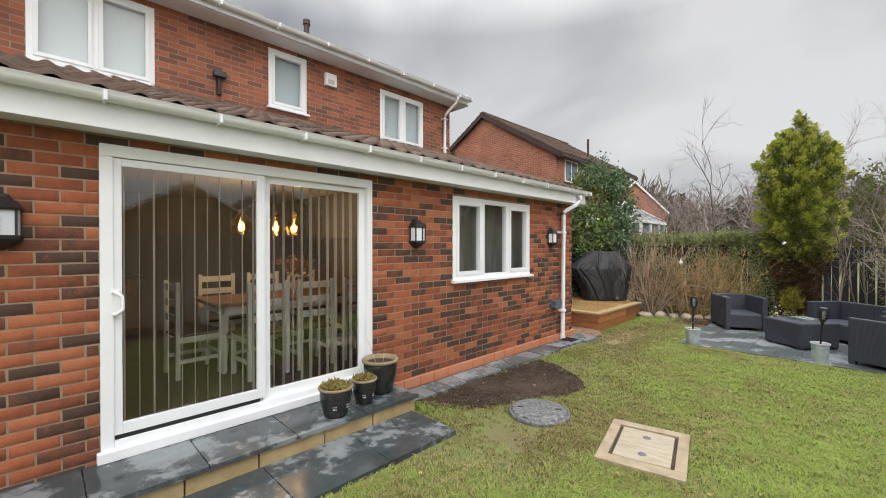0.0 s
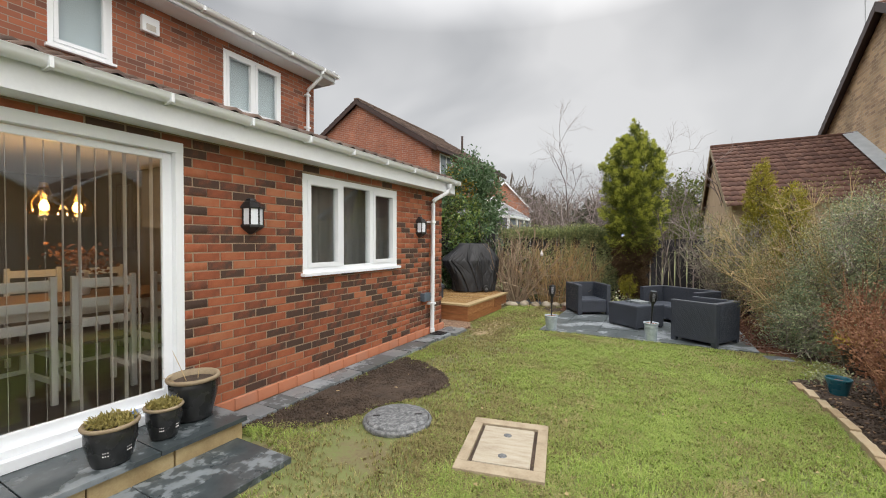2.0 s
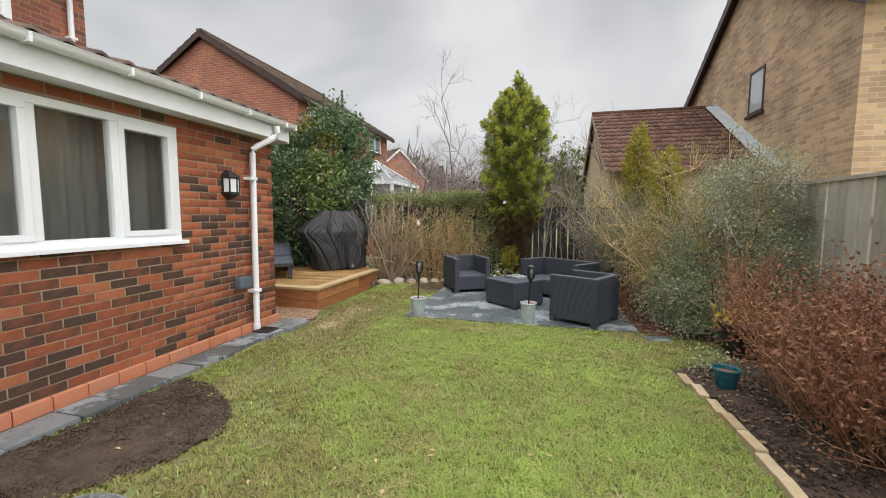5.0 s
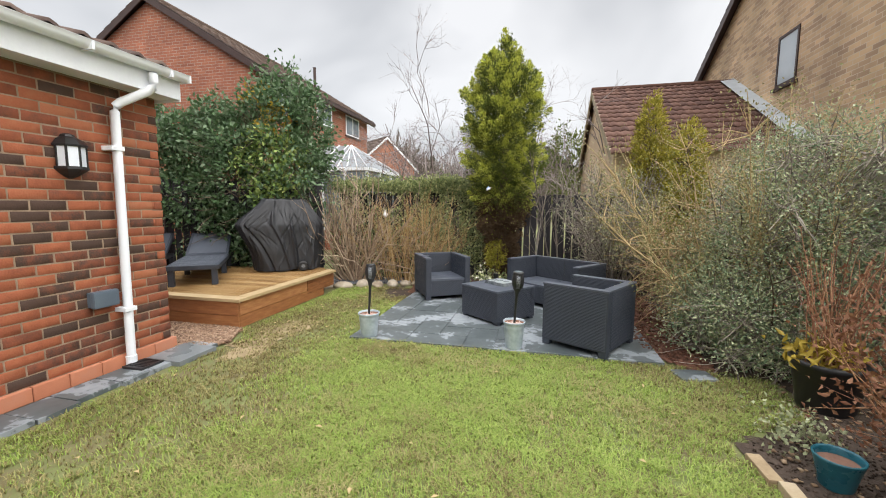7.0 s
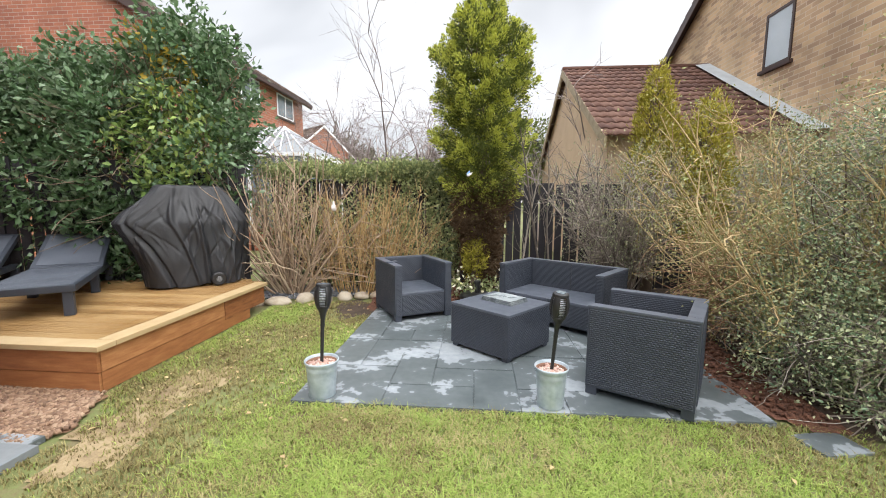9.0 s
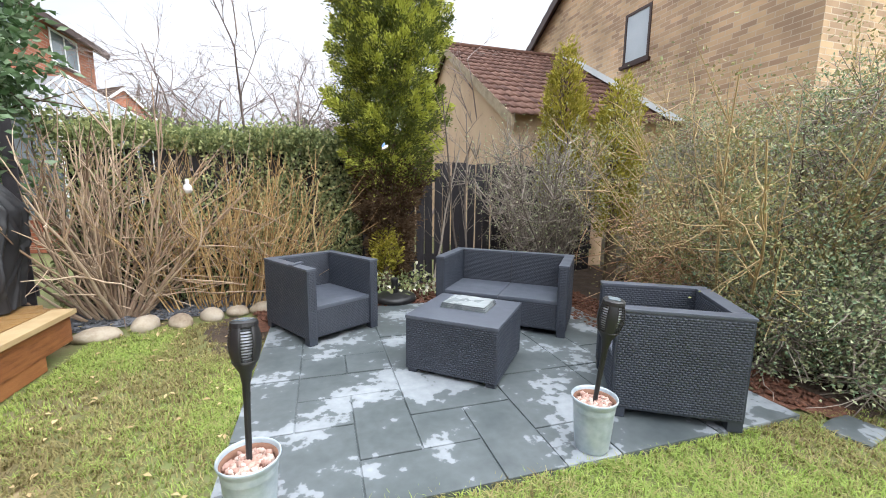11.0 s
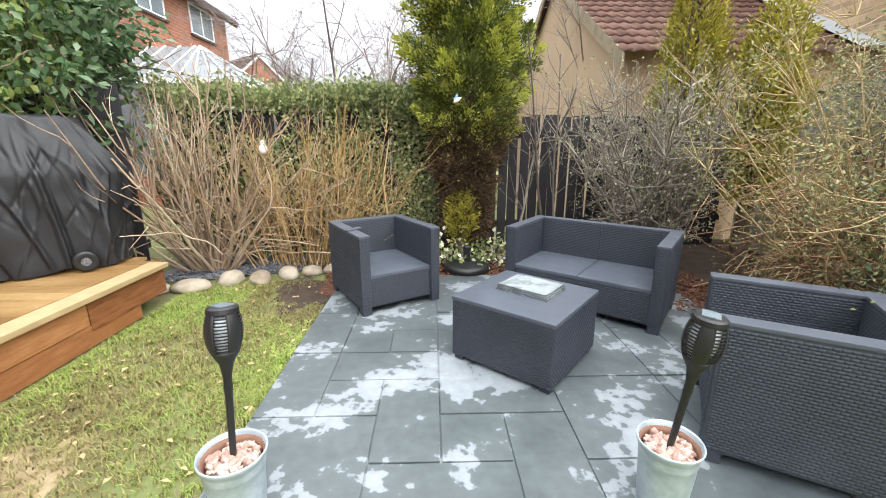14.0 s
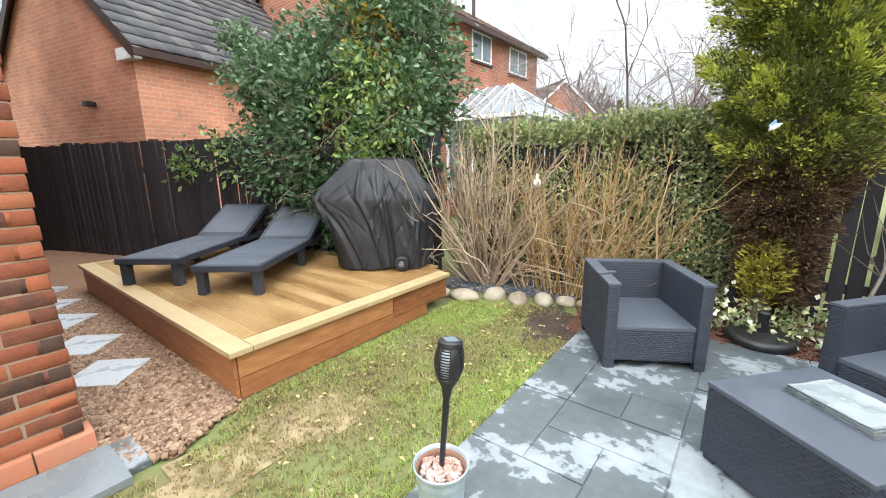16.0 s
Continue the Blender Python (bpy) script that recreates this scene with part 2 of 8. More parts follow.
BRICK_STOPS = [(0.0, (0.046, 0.028, 0.022)), (0.335, (0.072, 0.039, 0.027)), (0.395, (0.14, 0.050, 0.029)), (0.5, (0.235, 0.067, 0.031)), (0.66, (0.335, 0.100, 0.045)), (0.85, (0.37, 0.145, 0.072)), (1.0, (0.26, 0.13, 0.08))]
m_brick = mat("facing_brick", BRICK_STOPS, 13, 0.85, bump=0.9, fine=90, rand="object", rand_amt=0.54, dist=0.008)
m_brick_far = mat("facing_brick_joined", BRICK_STOPS, 13, 0.85, bump=0.9, fine=90, rand="island", rand_amt=0.54, dist=0.008)
m_plinth = mat("plinth_brick", [(0.2, (0.42, 0.15, 0.08)), (0.55, (0.52, 0.20, 0.11)), (0.85, (0.45, 0.22, 0.15))], 9, 0.85, bump=0.4, fine=140, rand="object", rand_amt=0.3)
m_mortar = mat("mortar", [(0.3, (0.22, 0.155, 0.105)), (0.7, (0.35, 0.255, 0.18))], 10, 0.95, bump=0.4, fine=200)
m_wall_up = brick_texture("upper_brickwork", (0.36, 0.115, 0.058), (0.12, 0.055, 0.042), (0.27, 0.215, 0.175), -0.1)
m_wall_red = brick_texture("neighbour_red_brickwork", (0.38, 0.135, 0.075), (0.28, 0.098, 0.06), (0.36, 0.285, 0.235), 0.0)
m_wall_orange = brick_texture("garage_orange_brickwork", (0.66, 0.29, 0.17), (0.54, 0.22, 0.13), (0.60, 0.46, 0.37), 0.0)
m_wall_buff = brick_texture("neighbour_buff_brickwork", (0.60, 0.42, 0.25), (0.31, 0.20, 0.135), (0.56, 0.46, 0.34), -0.15)
m_wall_sand = mat("sand_render", [(0.3, (0.50, 0.36, 0.24)), (0.7, (0.60, 0.45, 0.31))], 2.5, 0.9, bump=0.3, fine=60)
m_upvc = mat("white_upvc", [(0.3, (0.80, 0.83, 0.87)), (0.7, (0.84, 0.87, 0.90))], 3, 0.35, 0.5, bump=0.03, fine=40)
m_upvc_old = mat("weathered_white_upvc", [(0.3, (0.74, 0.77, 0.81)), (0.6, (0.80, 0.83, 0.87)), (0.8, (0.83, 0.86, 0.89))], 5, 0.4, 0.6, bump=0.05, fine=50)
m_glass = glass("window_glass", (0.93, 0.95, 0.95))
# both slates step from a dark tone to pale patches near 0.55
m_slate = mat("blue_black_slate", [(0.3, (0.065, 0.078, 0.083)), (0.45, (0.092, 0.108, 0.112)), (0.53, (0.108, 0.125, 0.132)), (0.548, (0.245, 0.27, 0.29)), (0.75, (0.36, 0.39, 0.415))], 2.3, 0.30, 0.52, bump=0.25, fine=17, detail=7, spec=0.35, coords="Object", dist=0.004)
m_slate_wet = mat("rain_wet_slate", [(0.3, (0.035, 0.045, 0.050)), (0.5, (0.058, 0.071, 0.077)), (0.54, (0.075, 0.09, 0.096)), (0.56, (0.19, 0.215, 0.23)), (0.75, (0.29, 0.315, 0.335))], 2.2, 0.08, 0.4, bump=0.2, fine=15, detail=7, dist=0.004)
# paler slate tone, picked for some slabs of the wall strip
m_slate_light = mat("pale_wet_slate", [(0.3, (0.15, 0.168, 0.18)), (0.6, (0.22, 0.24, 0.252)), (0.8, (0.32, 0.342, 0.355))], 3.0, 0.15, 0.5, bump=0.25, fine=30, rand="object", rand_amt=0.2)
m_sandstone = mat("sandstone_riser", [(0.3, (0.36, 0.26, 0.13)), (0.6, (0.50, 0.39, 0.21)), (0.8, (0.56, 0.47, 0.30))], 7, 0.85, bump=0.4, fine=90)
m_soil = mat("dug_soil", [(0.3, (0.035, 0.024, 0.017)), (0.55, (0.07, 0.047, 0.033)), (0.8, (0.115, 0.082, 0.06))], 7, 0.95, bump=0.9, fine=70, dist=0.03)
m_litter = mat("leaf_litter", [(0.2, (0.10, 0.06, 0.035)), (0.6, (0.22, 0.14, 0.08)), (0.9, (0.38, 0.28, 0.18))], 30, 0.9, bump=0.3, rand="island", rand_amt=0.75)
m_mulch = mat("bark_mulch", [(0.3, (0.06, 0.024, 0.014)), (0.6, (0.17, 0.072, 0.042)), (0.8, (0.28, 0.145, 0.09))], 30, 0.95, bump=0.9, fine=120, dist=0.02)
m_ground = mat("lawn_ground", [(0.3, (0.11, 0.078, 0.045)), (0.42, (0.17, 0.145, 0.07)), (0.55, (0.15, 0.18, 0.058)), (0.75, (0.25, 0.21, 0.11))], 2.1, 0.95, bump=0.6, fine=40, dist=0.02)
m_gravelbed = mat("gravel_bed", [(0.3, (0.16, 0.085, 0.05)), (0.6, (0.27, 0.15, 0.09)), (0.8, (0.36, 0.23, 0.15))], 40, 0.95, bump=0.8, fine=150)
m_gravel = mat("gravel_chips", [(0.1, (0.14, 0.082, 0.052)), (0.5, (0.27, 0.165, 0.105)), (0.9, (0.42, 0.295, 0.20))], 30, 0.9, bump=0.3, rand="island", rand_amt=0.75)
m_pinkstone = mat("pink_pebbles", [(0.1, (0.34, 0.19, 0.15)), (0.5, (0.50, 0.33, 0.27)), (0.9, (0.60, 0.50, 0.44))], 30, 0.8, bump=0.3, rand="island", rand_amt=0.8)
# stepping stones: the sky's reflection on wet slate is put into this pale colour
m_slate_sheen = mat("dry_pale_slate", [(0.3, (0.38, 0.41, 0.43)), (0.6, (0.48, 0.51, 0.53)), (0.8, (0.56, 0.59, 0.60))], 4.0, 0.2, 0.5, bump=0.25, fine=30, rand="object", rand_amt=0.25)
m_slatechip = mat("slate_chippings", [(0.1, (0.07, 0.075, 0.085)), (0.9, (0.20, 0.21, 0.235))], 30, 0.8, bump=0.3, rand="island", rand_amt=0.8)
m_cobble = mat("cream_cobble", [(0.3, (0.25, 0.19, 0.13)), (0.5, (0.42, 0.36, 0.28)), (0.85, (0.54, 0.50, 0.43))], 9, 0.75, bump=0.3, fine=60, rand="object", rand_amt=0.35)
m_deck = mat("treated_decking", [(0.3, (0.20, 0.105, 0.036)), (0.45, (0.32, 0.19, 0.075)), (0.58, (0.41, 0.265, 0.115)), (0.75, (0.52, 0.38, 0.20))], 1.6, 0.3, 0.7, bump=0.25, fine=30, stretch=(1, 3.5, 3.5), rand="object", rand_amt=0.2)
m_deck_edge = mat("deck_border_board", [(0.25, (0.33, 0.22, 0.105)), (0.5, (0.42, 0.30, 0.155)), (0.75, (0.49, 0.37, 0.21))], 3, 0.6, bump=0.25, fine=40, stretch=(3, 3, 9), rand="object", rand_amt=0.35)
m_deck_side = mat("orange_stained_softwood", [(0.25, (0.10, 0.034, 0.014)), (0.42, (0.24, 0.088, 0.032)), (0.58, (0.33, 0.135, 0.050)), (0.75, (0.46, 0.22, 0.09))], 3, 0.6, bump=0.25, fine=40, stretch=(2, 2, 14), rand="object", rand_amt=0.3)
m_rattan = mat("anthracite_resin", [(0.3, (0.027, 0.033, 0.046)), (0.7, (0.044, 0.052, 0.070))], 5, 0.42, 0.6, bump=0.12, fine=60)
# paler than anthracite_resin; used on seats, rims, tabletop and lounger panels
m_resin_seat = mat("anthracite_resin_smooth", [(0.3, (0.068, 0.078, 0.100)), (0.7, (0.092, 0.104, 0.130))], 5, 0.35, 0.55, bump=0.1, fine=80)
m_black = mat("black_plastic", [(0.3, (0.012, 0.012, 0.013)), (0.7, (0.022, 0.022, 0.024))], 6, 0.35, 0.5, bump=0.05)
m_cover = mat("black_vinyl_cover", [(0.3, (0.013, 0.014, 0.017)), (0.6, (0.022, 0.023, 0.027)), (0.8, (0.042, 0.043, 0.048))], 3, 0.42, 0.58, bump=0.25, fine=26, dist=0.02)
m_fence_dark = mat("dark_stained_fence", [(0.3, (0.016, 0.014, 0.018)), (0.6, (0.030, 0.027, 0.033)), (0.85, (0.055, 0.050, 0.056))], 4, 0.7, bump=0.3, fine=60, stretch=(8, 8, 1), rand="object", rand_amt=0.3)
m_fence_grey = mat("weathered_grey_fence", [(0.25, (0.24, 0.21, 0.165)), (0.5, (0.40, 0.37, 0.31)), (0.8, (0.54, 0.51, 0.45))], 4, 0.85, bump=0.35, fine=60, stretch=(8, 8, 1), rand="object", rand_amt=0.35)
m_tile_red = mat("brown_roof_tile", [(0.2, (0.075, 0.036, 0.028)), (0.5, (0.12, 0.058, 0.042)), (0.8, (0.165, 0.088, 0.065))], 5, 0.85, bump=0.3, fine=60, rand="island", rand_amt=0.5)
m_tile_dark = mat("dark_grey_roof_tile", [(0.2, (0.05, 0.05, 0.055)), (0.5, (0.085, 0.085, 0.09)), (0.8, (0.14, 0.135, 0.13))], 5, 0.8, bump=0.3, fine=60, rand="island", rand_amt=0.5)
m_tile_brown = mat("dark_brown_roof_tile", [(0.2, (0.075, 0.05, 0.042)), (0.5, (0.12, 0.08, 0.062)), (0.8, (0.17, 0.12, 0.095))], 5, 0.85, bump=0.3, fine=60, rand="island", rand_amt=0.5)
m_barge = mat("dark_brown_bargeboard", [(0.3, (0.035, 0.018, 0.015)), (0.7, (0.06, 0.032, 0.026))], 5, 0.5, bump=0.1)
m_lead = mat("lead_flashing", [(0.3, (0.30, 0.33, 0.35)), (0.7, (0.48, 0.51, 0.53))], 4, 0.5, 0.7, bump=0.2)
m_bark = mat("grey_brown_bark", [(0.3, (0.09, 0.065, 0.045)), (0.6, (0.17, 0.125, 0.085)), (0.85, (0.24, 0.19, 0.14))], 20, 0.9, bump=0.5, rand="island", rand_amt=0.4)
m_twig_tan = mat("tan_bare_stems", [(0.1, (0.17, 0.115, 0.08)), (0.45, (0.37, 0.265, 0.185)), (0.7, (0.52, 0.395, 0.285)), (0.9, (0.64, 0.52, 0.40))], 12, 0.8, bump=0.2, rand="island", rand_amt=0.7)
m_twig_gold = mat("golden_bare_stems", [(0.1, (0.22, 0.125, 0.05)), (0.4, (0.42, 0.27, 0.115)), (0.65, (0.56, 0.38, 0.17)), (0.9, (0.66, 0.51, 0.29))], 12, 0.8, bump=0.2, rand="island", rand_amt=0.7)
m_twig_grey = mat("grey_twigs", [(0.1, (0.12, 0.095, 0.08)), (0.5, (0.26, 0.22, 0.185)), (0.9, (0.45, 0.395, 0.335))], 12, 0.85, bump=0.2, rand="island", rand_amt=0.7)
m_twig_orange = mat("orange_brown_twigs", [(0.1, (0.20, 0.10, 0.055)), (0.5, (0.42, 0.24, 0.13)), (0.9, (0.60, 0.42, 0.26))], 12, 0.85, bump=0.2, rand="island", rand_amt=0.7)
m_twig_red = mat("russet_twigs", [(0.1, (0.145, 0.061, 0.038)), (0.5, (0.30, 0.135, 0.075)), (0.9, (0.47, 0.27, 0.15))], 12, 0.85, bump=0.2, rand="island", rand_amt=0.7)


def thin(m, share):
    """Lets light through a leaf or blade."""
    N, L = m.node_tree.nodes, m.node_tree.links
    b, out = N["Principled BSDF"], N["Material Output"]
    tl, mx = N.new("ShaderNodeBsdfTranslucent"), N.new("ShaderNodeMixShader")
    L.new(b.inputs["Base Color"].links[0].from_socket, tl.inputs["Color"])
    mx.inputs[0].default_value = share
    L.new(b.outputs[0], mx.inputs[1])
    L.new(tl.outputs[0], mx.inputs[2])
    L.new(mx.outputs[0], out.inputs["Surface"])
    return m


def leafmat(name, stops, rough=0.5, gain=1.0, scale=3.2, by_leaf=0.55):
    return thin(mat(name, [(p, tuple(min(0.9, v * gain) for v in c)) for p, c in stops], scale, rough, bump=0.1, fine=30, rand="island", rand_amt=by_leaf, spec=0.35), 0.22)


m_laurel = leafmat("dark_evergreen_leaf", [(0.0, (0.014, 0.030, 0.014)), (0.45, (0.036, 0.066, 0.026)), (0.75, (0.080, 0.11, 0.066)), (1.0, (0.18, 0.21, 0.15))], 0.40, gain=2.4)
m_varieg = leafmat("variegated_leaf", [(0.0, (0.06, 0.11, 0.03)), (0.5, (0.15, 0.22, 0.06)), (1.0, (0.36, 0.38, 0.13))], 0.4, gain=1.5)
m_yellowleaf = leafmat("yellow_leaf", [(0.0, (0.32, 0.22, 0.03)), (1.0, (0.50, 0.38, 0.06))])
m_ivy = leafmat("ivy_leaf", [(0.0, (0.022, 0.030, 0.014)), (0.45, (0.066, 0.080, 0.036)), (0.75, (0.14, 0.145, 0.070)), (1.0, (0.28, 0.25, 0.14))], gain=3.7)
m_conifer = leafmat("conifer_spray", [(0.0, (0.040, 0.055, 0.014)), (0.5, (0.085, 0.105, 0.024)), (1.0, (0.15, 0.165, 0.04))], 0.7, gain=1.6)
m_conifer_tip = leafmat("conifer_new_growth", [(0.0, (0.13, 0.15, 0.026)), (0.5, (0.22, 0.235, 0.040)), (1.0, (0.30, 0.30, 0.065))], 0.7, gain=2.2)
m_conifer_dead = leafmat("dead_conifer_spray", [(0.0, (0.045, 0.026, 0.014)), (1.0, (0.13, 0.085, 0.05))], 0.9, gain=1.5)
m_conifer_gold = leafmat("golden_conifer_spray", [(0.0, (0.11, 0.10, 0.015)), (0.5, (0.22, 0.20, 0.03)), (1.0, (0.36, 0.30, 0.05))], 0.7, gain=1.6)
m_shrub = leafmat("grey_green_small_leaf", [(0.0, (0.045, 0.050, 0.026)), (0.5, (0.105, 0.115, 0.064)), (0.85, (0.17, 0.18, 0.115)), (1.0, (0.26, 0.24, 0.14))], gain=3.4)
m_shrub_pale = leafmat("pale_leaf_underside", [(0.0, (0.22, 0.23, 0.14)), (0.6, (0.34, 0.34, 0.22)), (1.0, (0.44, 0.43, 0.30))], 0.6)
m_moss = leafmat("dry_moss", [(0.0, (0.10, 0.085, 0.03)), (0.5, (0.21, 0.18, 0.06)), (1.0, (0.34, 0.29, 0.11))], 0.8, gain=1.5)
m_lime = leafmat("yellow_green_winter_leaf", [(0.0, (0.13, 0.15, 0.055)), (0.5, (0.27, 0.30, 0.12)), (1.0, (0.46, 0.47, 0.22))], 0.6)
m_olive = leafmat("olive_winter_leaf", [(0.0, (0.17, 0.145, 0.055)), (0.5, (0.30, 0.26, 0.11)), (1.0, (0.46, 0.41, 0.21))], 0.7)
m_shrub_deep = leafmat("deep_green_small_leaf", [(0.0, (0.03, 0.05, 0.03)), (0.6, (0.07, 0.10, 0.055)), (1.0, (0.13, 0.17, 0.11))], 0.4, gain=3.0)
m_deadleaf = leafmat("russet_dead_leaf", [(0.0, (0.085, 0.034, 0.02)), (0.5, (0.18, 0.08, 0.045)), (1.0, (0.30, 0.165, 0.095))], 0.8, gain=1.2)
m_straw = leafmat("straw_stem", [(0.0, (0.28, 0.20, 0.10)), (1.0, (0.48, 0.37, 0.21))], 0.8, gain=1.45)
m_grass = thin(mat("lawn_grass", [(0.31, (0.50, 0.40, 0.22)), (0.39, (0.41, 0.38, 0.16)), (0.46, (0.28, 0.34, 0.090)), (0.54, (0.285, 0.405, 0.086)), (0.63, (0.42, 0.51, 0.135)), (0.80, (0.55, 0.55, 0.25))], 1.7, 0.6, bump=0, fine=7, rand="island", rand_amt=0.24, spec=0.25, detail=8), 0.3)
m_grass_dry = thin(mat("worn_grass", [(0.30, (0.17, 0.125, 0.06)), (0.45, (0.24, 0.20, 0.085)), (0.58, (0.30, 0.27, 0.11)), (0.75, (0.40, 0.34, 0.17))], 2.6, 0.7, bump=0, fine=9, rand="island", rand_amt=0.35, spec=0.2, detail=6), 0.2)
m_twig_far = mat("lilac_grey_twigs", [(0.1, (0.15, 0.115, 0.11)), (0.5, (0.26, 0.21, 0.205)), (0.9, (0.40, 0.33, 0.31))], 12, 0.85, bump=0.1, rand="island", rand_amt=0.7)
m_woods = leafmat("far_wood_leaf", [(0.0, (0.03, 0.036, 0.022)), (1.0, (0.085, 0.085, 0.06))], 0.9, gain=1.50)
m_woods_twig = leafmat("far_wood_twig", [(0.0, (0.085, 0.07, 0.06)), (1.0, (0.19, 0.16, 0.14))], 0.9, gain=1.40)
m_zinc = mat("galvanised_zinc", [(0.3, (0.32, 0.39, 0.44)), (0.5, (0.43, 0.50, 0.55)), (0.75, (0.57, 0.63, 0.67))], 16, 0.4, 0.6, metal=0.35, bump=0.08, fine=40)
m_white_glass = mat("frosted_white_glass", [(0.3, (0.66, 0.70, 0.76)), (0.7, (0.74, 0.78, 0.84))], 4, 0.25, bump=0)
m_gloss_pot = mat("glazed_black_pot", [(0.3, (0.012, 0.013, 0.014)), (0.7, (0.03, 0.031, 0.032))], 6, 0.16, 0.35, bump=0.1, fine=20)
m_pot_rim = mat("unglazed_pot_rim", [(0.3, (0.22, 0.16, 0.10)), (0.7, (0.36, 0.29, 0.19))], 12, 0.8, bump=0.2)
m_teal = mat("teal_glaze", [(0.3, (0.012, 0.09, 0.125)), (0.7, (0.022, 0.15, 0.20))], 8, 0.22, 0.4, bump=0.1)
m_terracotta = mat("dusty_terracotta", [(0.3, (0.17, 0.085, 0.055)), (0.7, (0.28, 0.155, 0.105))], 12, 0.9, bump=0.2)
m_iron = mat("worn_grey_cover", [(0.35, (0.055, 0.057, 0.06)), (0.48, (0.13, 0.135, 0.14)), (0.56, (0.20, 0.205, 0.21)), (0.75, (0.33, 0.335, 0.34))], 34, 0.55, 0.8, bump=0.5, fine=60)
m_cream = mat("cream_painted_cover", [(0.25, (0.26, 0.205, 0.14)), (0.5, (0.41, 0.355, 0.27)), (0.8, (0.50, 0.46, 0.38))], 5, 0.7, bump=0.3, fine=60, stretch=(1, 5, 1))
m_concrete = mat("stained_concrete", [(0.25, (0.20, 0.155, 0.10)), (0.5, (0.36, 0.29, 0.20)), (0.8, (0.46, 0.39, 0.28))], 9, 0.9, bump=0.4, fine=70)
m_edging = mat("stone_edging", [(0.25, (0.26, 0.18, 0.10)), (0.5, (0.40, 0.30, 0.18)), (0.8, (0.50, 0.41, 0.28))], 9, 0.85, bump=0.4, fine=70, rand="object", rand_amt=0.3)
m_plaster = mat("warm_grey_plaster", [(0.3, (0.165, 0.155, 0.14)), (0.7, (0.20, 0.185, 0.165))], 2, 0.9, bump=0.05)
m_ceiling = mat("white_ceiling_paint", [(0.3, (0.74, 0.73, 0.71)), (0.7, (0.78, 0.77, 0.75))], 2, 0.9, bump=0.03)
m_floor_in = mat("dark_wood_floor", [(0.3, (0.06, 0.045, 0.035)), (0.7, (0.11, 0.085, 0.065))], 2, 0.35, 0.5, bump=0.05, stretch=(8, 1, 1))
m_oak = mat("brown_oak", [(0.3, (0.15, 0.085, 0.045)), (0.6, (0.24, 0.145, 0.08)), (0.8, (0.30, 0.19, 0.11))], 3, 0.5, bump=0.15, stretch=(8, 1, 8))
m_white_paint = mat("white_painted_wood", [(0.3, (0.66, 0.65, 0.61)), (0.7, (0.74, 0.73, 0.69))], 4, 0.5, bump=0.05)
m_blind = mat("cream_blind_fabric", [(0.3, (0.50, 0.47, 0.43)), (0.7, (0.58, 0.55, 0.51))], 20, 0.9, bump=0.1)
m_poly = mat("polycarbonate_sheet", [(0.3, (0.20, 0.22, 0.235)), (0.7, (0.28, 0.30, 0.315))], 5, 0.45, 0.5, bump=0.05)
m_curtain = mat("grey_curtain", [(0.3, (0.15, 0.147, 0.14)), (0.7, (0.21, 0.205, 0.20))], 3, 0.95, bump=0.1, stretch=(1, 6, 1))
# pale blind; its blue brightness also stands in for sky reflected in the panes
m_blind_sky = mat("pale_roller_blind", [(0.3, (0.62, 0.69, 0.73)), (0.7, (0.70, 0.77, 0.80))], 2, 0.9, bump=0.02)
m_amber = glass("amber_glass", (1.0, 0.78, 0.5))
m_bulb = glow("warm_bulb", (1.0, 0.55, 0.18), 25.0)
m_brass = mat("brass", [(0.3, (0.42, 0.28, 0.10)), (0.7, (0.55, 0.38, 0.15))], 5, 0.3, metal=1.0, bump=0)
m_clearplastic = mat("clear_grey_plastic_bag", [(0.3, (0.20, 0.23, 0.24)), (0.6, (0.30, 0.33, 0.34)), (0.8, (0.42, 0.45, 0.46))], 9, 0.2, 0.4, bump=0.5, fine=30, dist=0.01)
m_gold_paint = mat("pale_blue_plastic", [(0.3, (0.20, 0.35, 0.75)), (0.7, (0.30, 0.45, 0.85))], 5, 0.4, bump=0)
m_socket = mat("slate_blue_plastic", [(0.3, (0.085, 0.11, 0.145)), (0.7, (0.115, 0.145, 0.18))], 5, 0.45, bump=0.03)
m_white_thing = mat("white_ceramic", [(0.3, (0.66, 0.62, 0.62)), (0.7, (0.74, 0.70, 0.70))], 5, 0.35, bump=0)
m_petal = mat("cream_petals", [(0.3, (0.60, 0.58, 0.40)), (0.7, (0.72, 0.70, 0.58))], 5, 0.6, bump=0, rand="island", rand_amt=0.5)
m_worn = mat("worn_straw_soil", [(0.3, (0.17, 0.12, 0.07)), (0.5, (0.30, 0.225, 0.125)), (0.7, (0.40, 0.32, 0.19))], 6, 0.95, bump=0.7, fine=60, dist=0.015)

# ---------------------------------------------------------------- ground
ground = raw("ground", [(-400, -400, -0.012), (400, -400, -0.012), (400, 400, -0.012), (-400, 400, -0.012)], [(0, 1, 2, 3)], m_ground)
tagged(ground, "patchy green lawn with worn yellow and muddy places", "ground", kind="structure")



